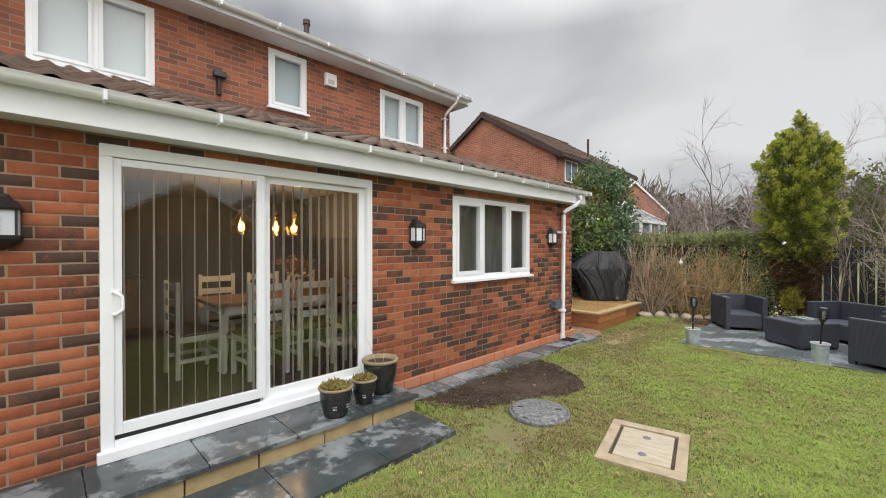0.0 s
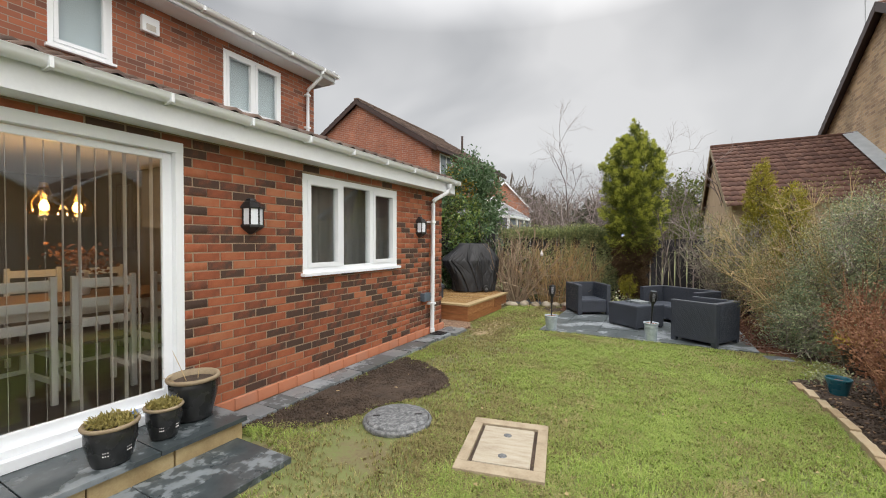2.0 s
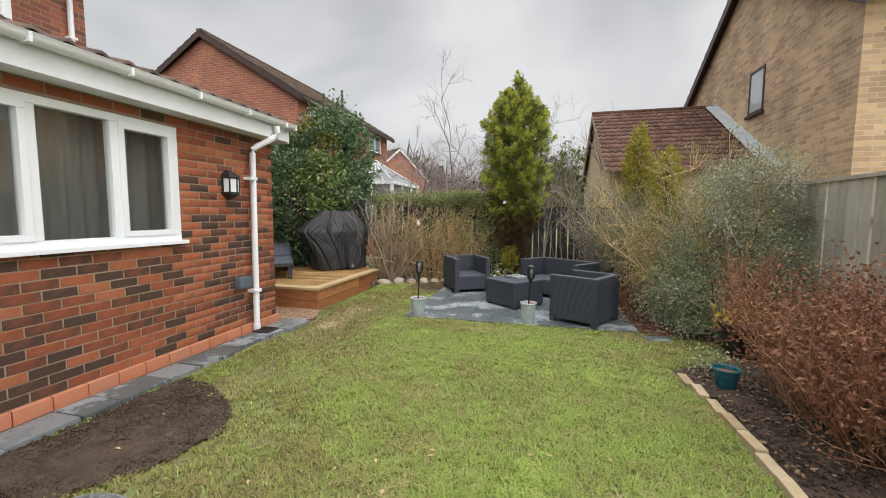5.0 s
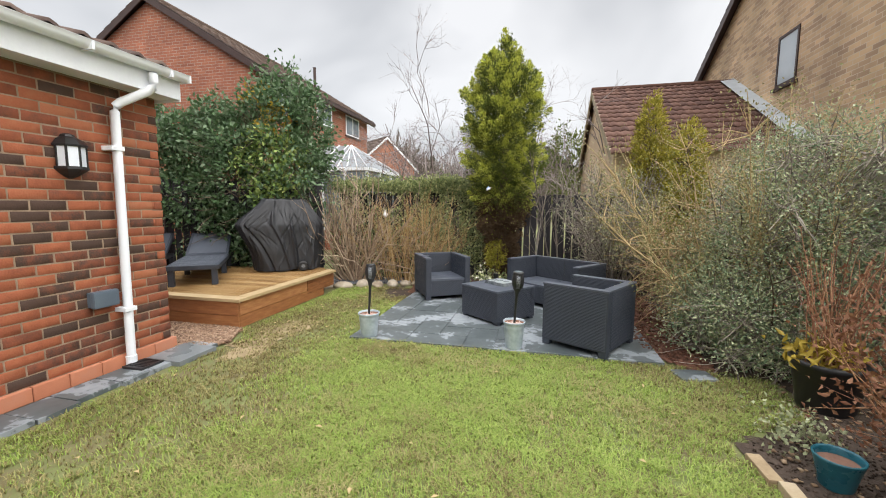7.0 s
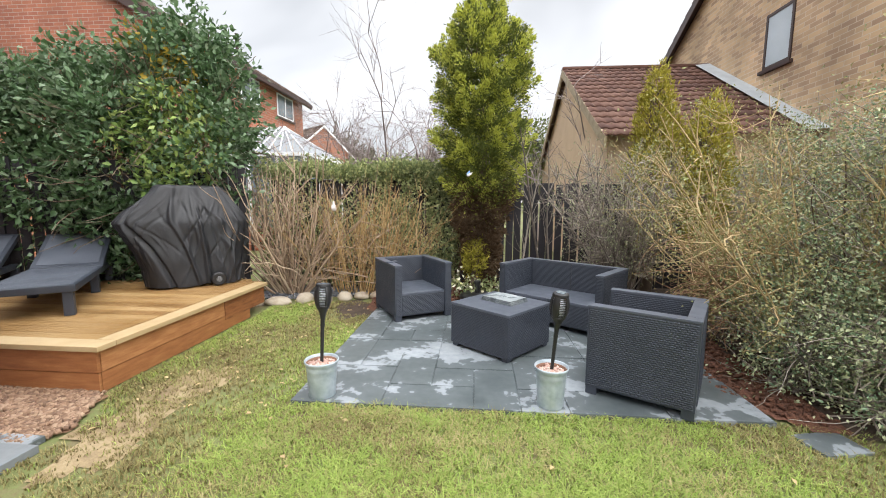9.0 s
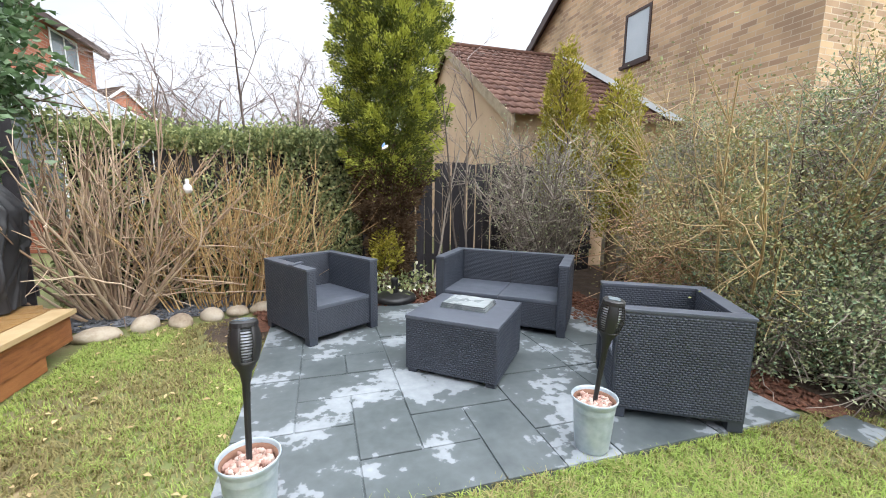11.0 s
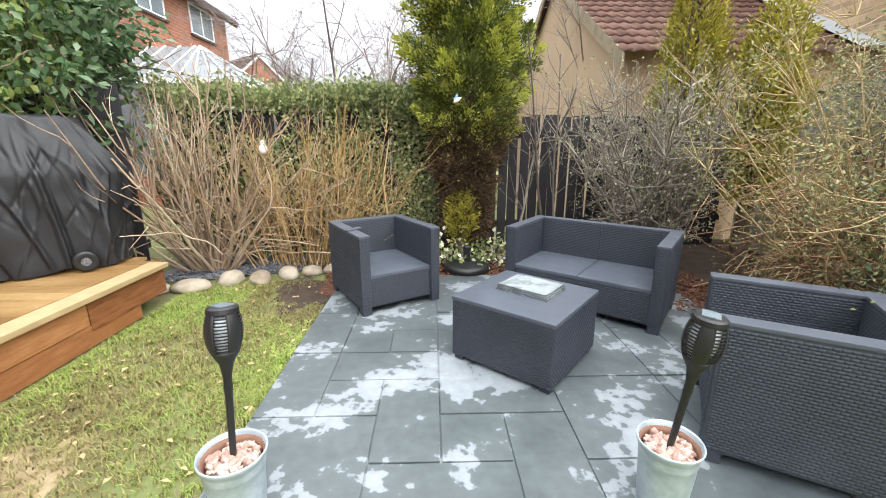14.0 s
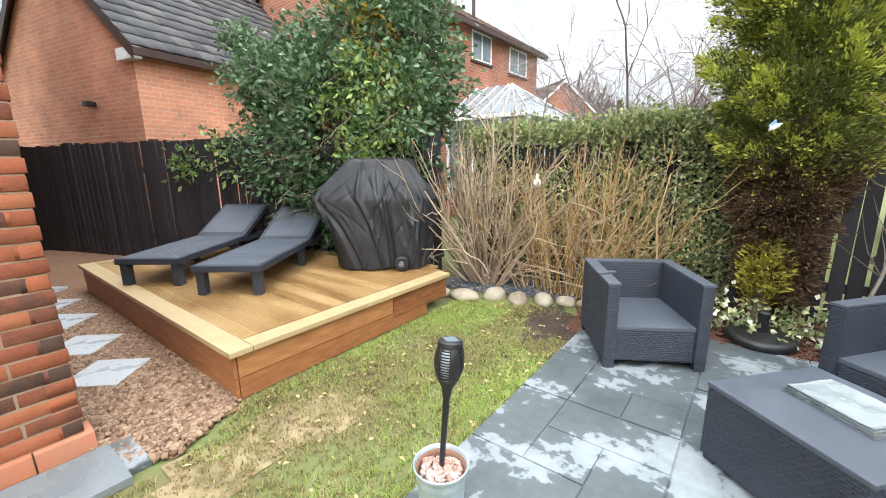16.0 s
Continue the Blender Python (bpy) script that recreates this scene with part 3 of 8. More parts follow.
def patch(name, outline, z, material, label, category, rough=0.012, step=0.05):
    """A slightly uneven sheet inside an outline."""
    o = np.array(outline, float)
    x0, y0 = o.min(0)
    x1, y1 = o.max(0)
    nx, ny = int((x1 - x0) / step) + 2, int((y1 - y0) / step) + 2
    xs, ys = np.linspace(x0, x1, nx), np.linspace(y0, y1, ny)
    gx, gy = np.meshgrid(xs, ys, indexing="ij")
    hz = np.array([[noise.noise((a * 2.3, b * 2.3, z * 50)) + 0.6 * noise.noise((a * 9, b * 9, 3)) for b in ys] for a in xs])
    V = np.stack([gx, gy, z + rough * hz], -1).reshape(-1, 3)
    F = []
    for i in range(nx - 1):
        for j in range(ny - 1):
            c = ((xs[i] + xs[i + 1]) / 2, (ys[j] + ys[j + 1]) / 2)
            if inside(np.array([c]), o)[0]:
                a = i * ny + j
                F.append((a, a + ny, a + ny + 1, a + 1))
    ob = raw(name, V, F, material, smooth=True)
    return tagged(ob, label, category, kind="structure")


def inside(p, poly):
    x, y = p[:, 0], p[:, 1]
    c = np.zeros(len(p), bool)
    n = len(poly)
    for i in range(n):
        (xa, ya), (xb, yb) = poly[i], poly[(i + 1) % n]
        hit = ((ya > y) != (yb > y)) & (x < (xb - xa) * (y - ya) / (yb - ya + 1e-12) + xa)
        c ^= hit
    return c


def wobble(cx, cy, rx, ry, n=28, amt=0.12, seed=0):
    out = []
    for i in range(n):
        a = 2 * math.pi * i / n
        k = 1 + amt * noise.noise((math.cos(a) * 1.7 + seed, math.sin(a) * 1.7, seed))
        out.append((cx + rx * k * math.cos(a), cy + ry * k * math.sin(a)))
    return out


SOIL_PATCH = [(0.36, 2.45), (0.7, 2.62), (0.98, 2.95), (1.08, 3.35), (1.32, 3.75), (1.38, 4.1), (1.12, 4.4), (0.75, 4.62), (0.42, 4.7), (0.36, 3.6)]
patch("soil_patch", SOIL_PATCH, 0.008, m_soil, "bare dark dug soil beside the wall", "soil", 0.014)
patch("planting_border", [(4.62, -4), (4.62, 5.4), (4.5, 5.95), (4.75, 6.12), (5.15, 6.3), (5.2, 7.0), (6.3, 7.0), (6.3, -4)], 0.004, m_soil, "dark soil planting border", "border", 0.02, 0.08)
patch("bark_bed", [(4.62, 7.08), (4.3, 7.4), (4.0, 9.2), (3.3, 9.6), (2.9, 9.5), (2.3, 9.5), (1.4, 9.3), (1.3, 10.0), (2.6, 11.0), (4.9, 11.2), (4.85, 7.05)], 0.006, m_mulch, "orange brown bark mulch bed behind the furniture", "mulch", 0.014, 0.06)
patch("shrub_bed", [(4.82, 7.0), (4.86, 11.2), (6.3, 11.2), (6.3, 7.0)], 0.004, m_soil, "dark leaf-littered soil under the shrubs", "border", 0.02, 0.08)
patch("chipping_bed", [(0.2, 9.75), (1.3, 10.1), (1.9, 10.3), (2.3, 10.9), (-0.4, 10.4), (-0.3, 9.7)], 0.004, m_slatechip, "grey slate chippings under bare stems", "chippings", 0.01, 0.06)
patch("worn_lawn_patch", wobble(0.70, 7.0, 0.27, 0.55, 70, 0.9, 4), -0.006, m_worn, "worn straw coloured bare lawn beside the deck", "soil", 0.006, 0.04)
patch("worn_corner_patch", wobble(1.28, 9.38, 0.24, 0.42, 60, 0.7, 9), -0.005, m_soil, "bare brown soil at the lawn corner", "soil", 0.008, 0.04)
GRAVEL = [(-7, 5.2), (-0.35, 6.42), (-0.02, 6.43), (0.32, 6.52), (0.42, 6.7), (0.3, 6.9), (0.22, 7.12), (0.1, 7.2), (-3.3, 7.2), (-3.4, 8.6), (-7, 7.5)]
patch("gravel_path", GRAVEL, 0.006, m_gravelbed, "brown gravel path beside the deck", "gravel", 0.01, 0.07)


def chips(name, pts, size, material, label, category, flat=0.6):
    """Many small angular stones in one mesh."""
    n = len(pts)
    cube = np.array([(-1, -1, -1), (1, -1, -1), (1.1, 1, -1), (-1, 1, -1), (-0.7, -0.6, 1), (0.7, -0.8, 0.8), (0.6, 0.7, 1), (-0.8, 0.6, 0.9)]) * 0.5
    faces = np.array([(0, 3, 2, 1), (4, 5, 6, 7), (0, 1, 5, 4), (1, 2, 6, 5), (2, 3, 7, 6), (3, 0, 4, 7)])
    a, t = rng.uniform(0, 6.28, n), rng.uniform(-0.5, 0.5, n)
    s = size * rng.uniform(0.6, 1.4, n)
    base = cube[None] * rng.uniform(0.65, 1.35, (n, 8, 1)) * np.array([1, 0.8, flat])
    ca, sa = np.cos(a)[:, None], np.sin(a)[:, None]
    x, y, z = base[..., 0], base[..., 1], base[..., 2]
    z2 = z * np.cos(t)[:, None] + x * np.sin(t)[:, None]
    V = np.stack([x * ca - y * sa, x * sa + y * ca, z2], -1) * s[:, None, None] + np.asarray(pts)[:, None]
    F = (faces[None] + np.arange(n)[:, None, None] * 8).reshape(-1, 4)
    ob = raw(name, V.reshape(-1, 3), F, material)
    return tagged(ob, label, category, kind="stuff")


def scatter(outline, n, z=0.0):
    o = np.array(outline)
    p = rng.uniform(o.min(0), o.max(0), (n, 2))
    p = p[inside(p, o)]
    return np.c_[p, np.full(len(p), z)]


near_gravel = [(-3.6, 6.0), (-0.3, 6.42), (-0.02, 6.43), (0.32, 6.52), (0.42, 6.7), (0.3, 6.9), (0.2, 7.12), (-3.4, 7.12)]
chips("gravel_chips", scatter(near_gravel, 24000, 0.016), 0.026, m_gravel, "loose brown gravel chips", "gravel")
chips("slate_chips", scatter([(0.2, 9.75), (1.3, 10.1), (1.9, 10.3), (2.3, 10.6), (-0.2, 10.3), (-0.2, 9.7)], 3500, 0.015), 0.035, m_slatechip, "grey slate chippings", "chippings", 0.3)
chips("bark_chips", scatter([(4.62, 7.12), (4.36, 7.5), (4.2, 9.2), (3.4, 9.75), (2.9, 9.7), (2.3, 9.7), (1.45, 9.45), (1.3, 9.9), (2.6, 10.8), (4.9, 10.4), (4.85, 7.12)], 7000, 0.018), 0.035, m_mulch, "orange brown bark chips", "mulch", 0.35)

chips("soil_crumbs", np.concatenate([scatter(SOIL_PATCH, 5200, 0.013), scatter([(4.64, -1.5), (4.64, 5.4), (4.55, 5.95), (4.85, 6.15), (5.15, 6.4), (6.1, 6.9), (6.1, -1.5)], 15000, 0.010)]), 0.014, m_soil, "loose dark crumbs of soil", "soil", 0.7)
chips("border_litter", scatter([(4.66, 0.5), (4.66, 5.4), (4.6, 5.95), (4.85, 6.15), (5.15, 6.9), (6.1, 6.9), (6.1, 0.5)], 2200, 0.018), 0.020, m_litter, "brown twig and bark litter on the border soil", "litter", 0.35)

# ---------------------------------------------------------------- extension walls
DOOR = (0.115, 2.225, 0.19, 2.235)
WIN = (3.41, 5.10, 1.145, 2.19)
EXT_Y0, EXT_Y1 = -4.0, 6.43
ext = thing("wall_extension", "red and dark brown multi-tone brick extension wall", "wall", kind="structure")
part("mortar_bed", wall_cells("x", -0.10, -0.0035, EXT_Y0, EXT_Y1 - 0.0035, -0.05, 2.33, [DOOR, WIN]), m_mortar, ext)
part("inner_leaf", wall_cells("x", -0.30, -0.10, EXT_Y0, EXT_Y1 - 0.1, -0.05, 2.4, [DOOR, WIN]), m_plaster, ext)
part("end_wall", wall_cells("y", EXT_Y1 - 0.1, EXT_Y1 - 0.0035, -3.1, -0.10, -0.05, 2.5, []), m_mortar, ext)

# opposite and end walls of the rooms behind the glass
room = thing("wall_dining_room", "warm grey plastered dining room walls", "wall", kind="structure")
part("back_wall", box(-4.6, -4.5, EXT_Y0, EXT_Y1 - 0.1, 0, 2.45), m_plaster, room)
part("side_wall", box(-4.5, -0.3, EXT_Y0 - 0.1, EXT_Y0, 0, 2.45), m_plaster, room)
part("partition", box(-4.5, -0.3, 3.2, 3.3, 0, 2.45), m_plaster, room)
tagged(part("floor_dining", box(-4.5, -0.1, EXT_Y0, EXT_Y1 - 0.1, -0.05, 0.2), m_floor_in, None), "dark polished wood dining room floor", "floor", kind="structure")
tagged(part("ceiling_dining", box(-4.6, -0.1, EXT_Y0 - 0.1, EXT_Y1 - 0.1, 2.42, 2.48), m_ceiling, None), "white painted dining room ceiling", "ceiling", kind="structure")


def brick_mesh(length, depth=0.1, h=0.067, proud=0.0, seed=0):
    r = random.Random(seed)
    bm = bmesh.new()
    c, e = 0.0035, 0.004
    pts = []
    for x, k in ((-depth, 0), (proud - c, 0), (proud, c)):
        ring = [(x, k + r.uniform(-e, e) * (x > -0.05), k), (x, length - k, k + r.uniform(0, e)), (x, length - k + r.uniform(-e, 0), h - k), (x, k, h - k + r.uniform(-e, e) * 0.5)]
        pts.append([bm.verts.new(q) for q in ring])
    for a, b in zip(pts, pts[1:]):
        for i in range(4):
            j = (i + 1) % 4
            bm.faces.new((a[i], a[j], b[j], b[i]))
    bm.faces.new(pts[2])
    bmesh.ops.recalc_face_normals(bm, faces=bm.faces)
    me = bpy.data.meshes.new("brick")
    bm.to_mesh(me)
    bm.free()
    return me


def lay_bricks(parent, y0, y1, z0, z1, holes):
    """Stretcher bond, 225 x 75 mm; pieces as (y, z, length)."""
    out, row, z = [], 0, z0
    while z + 0.03 < z1:
        y = y0 - (0.1125 if row % 2 else 0.0)
        while y < y1:
            a, b = max(y, y0), min(y + 0.215, y1)
            segs = [(a, b)]
            for h in holes:
                if h[2] < z + 0.05 and z + 0.02 < h[3]:
                    segs = [s for p, q in segs for s in ((p, min(q, h[0] - 0.005)), (max(p, h[1] + 0.005), q)) if s[1] - s[0] > 0.03]
            out += [(p, z, q - p) for p, q in segs if q - p > 0.03]
            y += 0.225
        z += 0.075
        row += 1
    return out


bricks = lay_bricks(ext, EXT_Y0, EXT_Y1, 0.115, 2.30, [DOOR, WIN])
brick_cache = {}


def brick_for(length, k):
    key = (round(length / 0.02), k)
    if key not in brick_cache:
        brick_cache[key] = brick_mesh(round(length / 0.02) * 0.02 + (0.215 - 0.22 if round(length / 0.02) == 11 else 0), seed=k)
    return brick_cache[key]


far_bricks = []

# plinth course and the strip of slate along it
plinth = thing("plinth", "orange brick plinth course at the foot of the wall", "plinth", kind="structure")

# ---------------------------------------------------------------- eaves of the extension
eaves = thing("eaves_extension", "white plastic fascia with gutter over a boxed soffit", "eaves", kind="structure")
part("fascia", box(0.20, 0.22, EXT_Y0, 6.48, 2.285, 2.50, 0.003), m_upvc_old, eaves, "white fascia board")
part("soffit", box(-0.012, 0.20, EXT_Y0, 6.48, 2.295, 2.305), m_upvc_old, eaves)
part("box_end", box(-0.6, 0.22, 6.48, 6.495, 2.27, 2.52, 0.003), m_upvc_old, eaves)


def half_round(name, y0, y1, x, z, r, parent, material):
    n, V, F = 9, [], []
    prof = [(r * math.cos(a), r * math.sin(a)) for a in np.linspace(math.pi, 2 * math.pi, n)]
    prof = [(prof[0][0] - 0.004, 0.006)] + prof + [(prof[-1][0] + 0.006, 0.004)] + [((r - 0.006) * math.cos(a), (r - 0.006) * math.sin(a)) for a in np.linspace(2 * math.pi, math.pi, n)]
    k = len(prof)
    for y in (y0, y1):
        V += [(x + px, y, z + pz) for px, pz in prof]
    F = [(i, (i + 1) % k, k + (i + 1) % k, k + i) for i in range(k)]
    return raw(name, V, F, material, parent)


half_round("gutter", EXT_Y0, 6.50, 0.275, 2.485, 0.055, eaves, m_upvc)
for gy in np.arange(-3.6, 6.45, 0.62):
    part("gutter_bracket", box(0.215, 0.334, gy - 0.010, gy + 0.010, 2.425, 2.488, 0.004), m_upvc_old, eaves)
part("stop_end", box(0.22, 0.332, 6.497, 6.51, 2.428, 2.495, 0.004), m_upvc, eaves)


def pipe_path(name, pts, r, material, parent, sides=14):
    pts = [Vector(p) for p in pts]
    sm = []
    for i, p in enumerate(pts):
        if 0 < i < len(pts) - 1:
            a, b = (pts[i - 1] - p), (pts[i + 1] - p)
            k = min(0.05, a.length / 2.2, b.length / 2.2)
            pa, pb = p + a.normalized() * k, p + b.normalized() * k
            sm += [pa, pa * 0.25 + p * 0.5 + pb * 0.25, pb]
        else:
            sm.append(p)
    V, F = tubes([sm], [(r, r)], sides)
    return raw(name, V, F, material, parent, smooth=True)


down = thing("downpipe", "white plastic downpipe with clips on the brick wall", "downpipe", loc=(0, 5.99, 0))
pipe_path("pipe", [(0.275, 0.2, 2.42), (0.275, 0.2, 2.30), (0.075, 0.02, 2.14), (0.07, 0, 0.03)], 0.034, m_upvc_old, down)
for cz in (1.80, 0.50):
    part("pipe_clip", box(-0.002, 0.112, -0.05, 0.05, cz - 0.018, cz + 0.018, 0.006), m_upvc, down)
part("pipe_shoe", lathe([(0.04, -0.02), (0.04, 0.06), (0.034, 0.065)], 14), m_upvc_old, down).location = (0.07, 0, 0.04)


def tiled_roof(name, origin, along, slope, width, rows, gauge, tile_w, amp, material, parent=None, label="", category="roof", profile="pan", lift=0.03, res=8, pieces=False):
    """Overlapping courses of tiles; along and slope are unit vectors."""
    o, u, s = np.array(origin, float), np.array(along, float), np.array(slope, float)
    nrm = np.cross(u, s)
    nrm *= np.sign(nrm[2]) / np.linalg.norm(nrm)
    V, F, base = [], [], 0
    cols = int(width / tile_w)
    if pieces:
        t = np.linspace(0, 1, res + 1)
        w = (0.5 - 0.5 * np.cos(2 * np.pi * t)) ** 1.5 * amp
        x = t * tile_w
        tv = np.concatenate([np.outer(x, u) + np.outer(w + lift - 0.022, nrm), np.outer(x, u) + np.outer(w + lift, nrm), np.outer(x, u) + s * (gauge + 0.02) + np.outer(w + 0.004, nrm)])
        k, i = res + 1, np.arange(res)
        tf = np.concatenate([np.stack([i, i + 1, i + 1 + k, i + k], -1), np.stack([i + k, i + 1 + k, i + 1 + 2 * k, i + 2 * k], -1)])
        first = None
        for r in range(rows):
            for c in range(cols):
                if first is None:
                    first = raw("tile", tv, tf, material, parent)
                    ob = first
                else:
                    ob = new("tile", first.data)
                    ob.parent = parent
                ob.location = o + u * c * tile_w + s * (r * gauge + rng.uniform(-0.004, 0.004)) + nrm * rng.uniform(0, 0.004)
        return first
    for r in range(rows):
        for c in range(cols):
            t = np.linspace(0, 1, res + 1)
            w = (0.5 - 0.5 * np.cos(2 * np.pi * t)) ** 1.5 * amp if profile == "pan" else np.where((t > 0.1) & (t < 0.45) | (t > 0.6) & (t < 0.95), amp, 0.0)
            x = (c + t) * tile_w
            j = rng.uniform(-0.004, 0.004)
            lo = o + np.outer(x, u) + s * (r * gauge + j) + np.outer(w + lift, nrm)
            lip = o + np.outer(x, u) + s * (r * gauge + j) + np.outer(w + lift - 0.022, nrm)
            hi = o + np.outer(x, u) + s * ((r + 1) * gauge + 0.02) + np.outer(w + 0.004, nrm)
            V.append(np.concatenate([lip, lo, hi]))
            k = res + 1
            i = np.arange(res)
            F.append(np.concatenate([np.stack([i, i + 1, i + 1 + k, i + k], -1), np.stack([i + k, i + 1 + k, i + 1 + 2 * k, i + 2 * k], -1)]) + base)
            base += 3 * k
    ob = raw(name, np.concatenate(V), np.concatenate(F), material, parent, label)
    return ob


roof = thing("roof_extension", "dark brown pantiled lean-to roof", "roof", kind="structure")
tiled_roof("roof_tiles", (0.235, -1.6, 2.495), (0, 1, 0), (-0.945, 0, 0.327), 8.1, 13, 0.29, 0.2, 0.035, m_tile_brown, roof)
part("roof_deck", box(-3.2, 0.0, -4.0, 6.48, 0, 0.02, m=Matrix.Translation((0.2, 0, 2.46)) @ Matrix.Rotation(radians(19.1), 4, "Y")), m_barge, roof)

# ---------------------------------------------------------------- main house upper storey
W1, W2, W3 = (-0.27, 0.92, 3.68, 4.72), (2.41, 3.05, 3.80, 4.74), (4.58, 5.72, 3.66, 4.68)
house = thing("wall_house", "red brick upper storey of the main house", "wall", kind="structure")
part("brickwork", wall_cells("x", -3.35, -3.1, -4.0, 6.55, 2.9, 4.86, [W1, W2, W3]), m_wall_up, house)
part("gable_brickwork", box(-9.0, -3.35, 6.30, 6.55, 0, 4.86), m_wall_up, house)
part("inner_backing", box(-5.0, -4.9, -4.0, 6.3, 2.5, 4.86), m_plaster, house)
heaves = thing("eaves_house", "white fascia, soffit and gutter of the main roof", "eaves", kind="structure")
part("soffit", box(-3.1, -2.74, -4.0, 6.78, 4.80, 4.815), m_upvc_old, heaves)
part("fascia", box(-2.76, -2.74, -4.0, 6.78, 4.795, 4.95, 0.003), m_upvc_old, heaves)
half_round("gutter", -4.0, 6.8, -2.68, 4.93, 0.055, heaves, m_upvc)
part("gutter_end", box(-2.74, -2.62, 6.80, 6.812, 4.87, 4.94, 0.004), m_upvc, heaves)
part("box_end", box(-3.6, -2.74, 6.78, 6.795, 4.78, 5.05, 0.003), m_upvc_old, heaves)
for gy in np.arange(-3.2, 6.7, 0.8):
    part("gutter_bracket", box(-2.742, -2.618, gy - 0.015, gy + 0.015, 4.868, 4.936, 0.005), m_upvc, heaves)
hroof = thing("roof_house", "dark tiled roof of the main house", "roof", kind="structure")
tiled_roof("roof_tiles", (-2.72, -4.0, 4.935), (0, 1, 0), (-0.93, 0, 0.367), 10.8, 4, 0.32, 0.3, 0.015, m_tile_brown, hroof, res=5, lift=0.015)
part("roof_deck", box(-6.5, 0.0, -4.0, 6.78, 0, 0.02, m=Matrix.Translation((-2.75, 0, 4.92)) @ Matrix.Rotation(radians(21.5), 4, "Y")), m_barge, hroof)
part("vent_pipe", lathe([(0.05, 0), (0.05, 0.42), (0.065, 0.42), (0.065, 0.5), (0.03, 0.52), (0, 0.52)], 14), m_barge, hroof, "dark soil vent pipe").location = (-3.5, 3.25, 5.15)
down2 = thing("downpipe_house", "white plastic downpipe on the upper storey", "downpipe", loc=(-3.1, 6.33, 0))
pipe_path("pipe", [(0.42, 0.05, 4.88), (0.42, 0.05, 4.78), (0.06, 0, 4.55), (0.06, 0, 3.55)], 0.034, m_upvc_old, down2)
for cz in (4.45, 3.8):
    part("pipe_clip", box(-0.002, 0.1, -0.05, 0.05, cz - 0.018, cz + 0.018, 0.006), m_upvc, down2)


def window(name, x, y0, y1, z0, z1, lights, label, sill=True, fw=0.055, backing=None, depth=0.07, sash=None, facing=1):
    """A casement window in a wall facing +x: lights are fractions of the width; sash says which open."""
    w = thing(name, label, "window", kind="structure")
    f = facing

    def b(n, ya, yb, za, zb, xa, xb, m=m_upvc, bev=0.005, parent=w):
        return part(n, box(min(x + f * xa, x + f * xb), max(x + f * xa, x + f * xb), ya, yb, za, zb, bev), m, parent)

    b("frame_head", y0, y1, z1 - fw, z1, -depth, 0.004)
    b("frame_foot", y0, y1, z0, z0 + fw, -depth, 0.004)
    b("frame_jamb", y0, y0 + fw, z0 + fw, z1 - fw, -depth, 0.003)
    b("frame_jamb", y1 - fw, y1, z0 + fw, z1 - fw, -depth, 0.003)
    edges = [y0 + fw] + [y0 + (y1 - y0) * l for l in lights[1:-1]] + [y1 - fw]
    for i, e in enumerate(edges[1:-1]):
        b("mullion", e - fw * 0.5, e + fw * 0.5, z0 + fw, z1 - fw, -depth, 0.003)
    for i, (a, c) in enumerate(zip(edges, edges[1:])):
        a2, c2 = a + (fw * 0.5 if i else 0), c - (fw * 0.5 if i < len(edges) - 2 else 0)
        if sash and sash[i]:
            s = 0.045
            for n, q in (("sash_rail", (a2, c2, z0 + fw, z0 + fw + s)), ("sash_rail", (a2, c2, z1 - fw - s, z1 - fw)), ("sash_stile", (a2, a2 + s, z0 + fw + s, z1 - fw - s)), ("sash_stile", (c2 - s, c2, z0 + fw + s, z1 - fw - s))):
                b(n, *q, -depth + 0.01, 0.016)
            a2, c2, za, zb = a2 + s, c2 - s, z0 + fw + s, z1 - fw - s
        else:
            za, zb = z0 + fw, z1 - fw
        p = b("pane", a2 - 0.005, c2 + 0.005, za - 0.005, zb + 0.005, -0.038, -0.03, m_glass, 0)
        p.visible_shadow = False
    if sill:
        b("sill", y0 - 0.03, y1 + 0.03, z0 - 0.03, z0 + 0.004, -0.05, 0.06)
    if backing:
        b("blind", y0 + 0.02, y1 - 0.02, z0 + 0.02, z1 - 0.02, -depth - 0.06, -depth - 0.05, backing, 0)
    return w


window("window_1", -3.1, *W1, (0, 0.5, 1), "white two-light bedroom window with pale blind", backing=m_blind_sky, sash=(1, 1))
window("window_2", -3.1, *W2, (0, 1), "small white obscured-glass window", backing=m_blind_sky, sash=(1,))
window("window_3", -3.1, *W3, (0, 0.5, 1), "white two-light upstairs window with pale blind", backing=m_blind_sky, sash=(1, 1))
window("window_4", 0.0, *WIN, (0, 0.345, 0.665, 1), "white three-light casement window on the brick wall", fw=0.06, sash=(1, 0, 1))

# curtain behind the three-light window
cur = thing("curtain", "grey pleated curtain hanging behind the window", "curtain")
n = 160
ys = np.linspace(WIN[0] - 0.05, WIN[1] + 0.05, n)
xs = -0.24 + 0.022 * np.sin(ys * 46 + 1.5 * np.sin(ys * 7))
V = np.concatenate([np.c_[xs, ys, np.full(n, 1.0)], np.c_[xs, ys, np.full(n, 2.35)]])
raw("cloth", V, [(i, i + 1, n + i + 1, n + i) for i in range(n - 1)], m_curtain, cur, smooth=True)

m_pane_dark = mat("dark_lens", [(0.3, (0.05, 0.055, 0.06)), (0.7, (0.08, 0.085, 0.09))], 4, 0.15, bump=0)
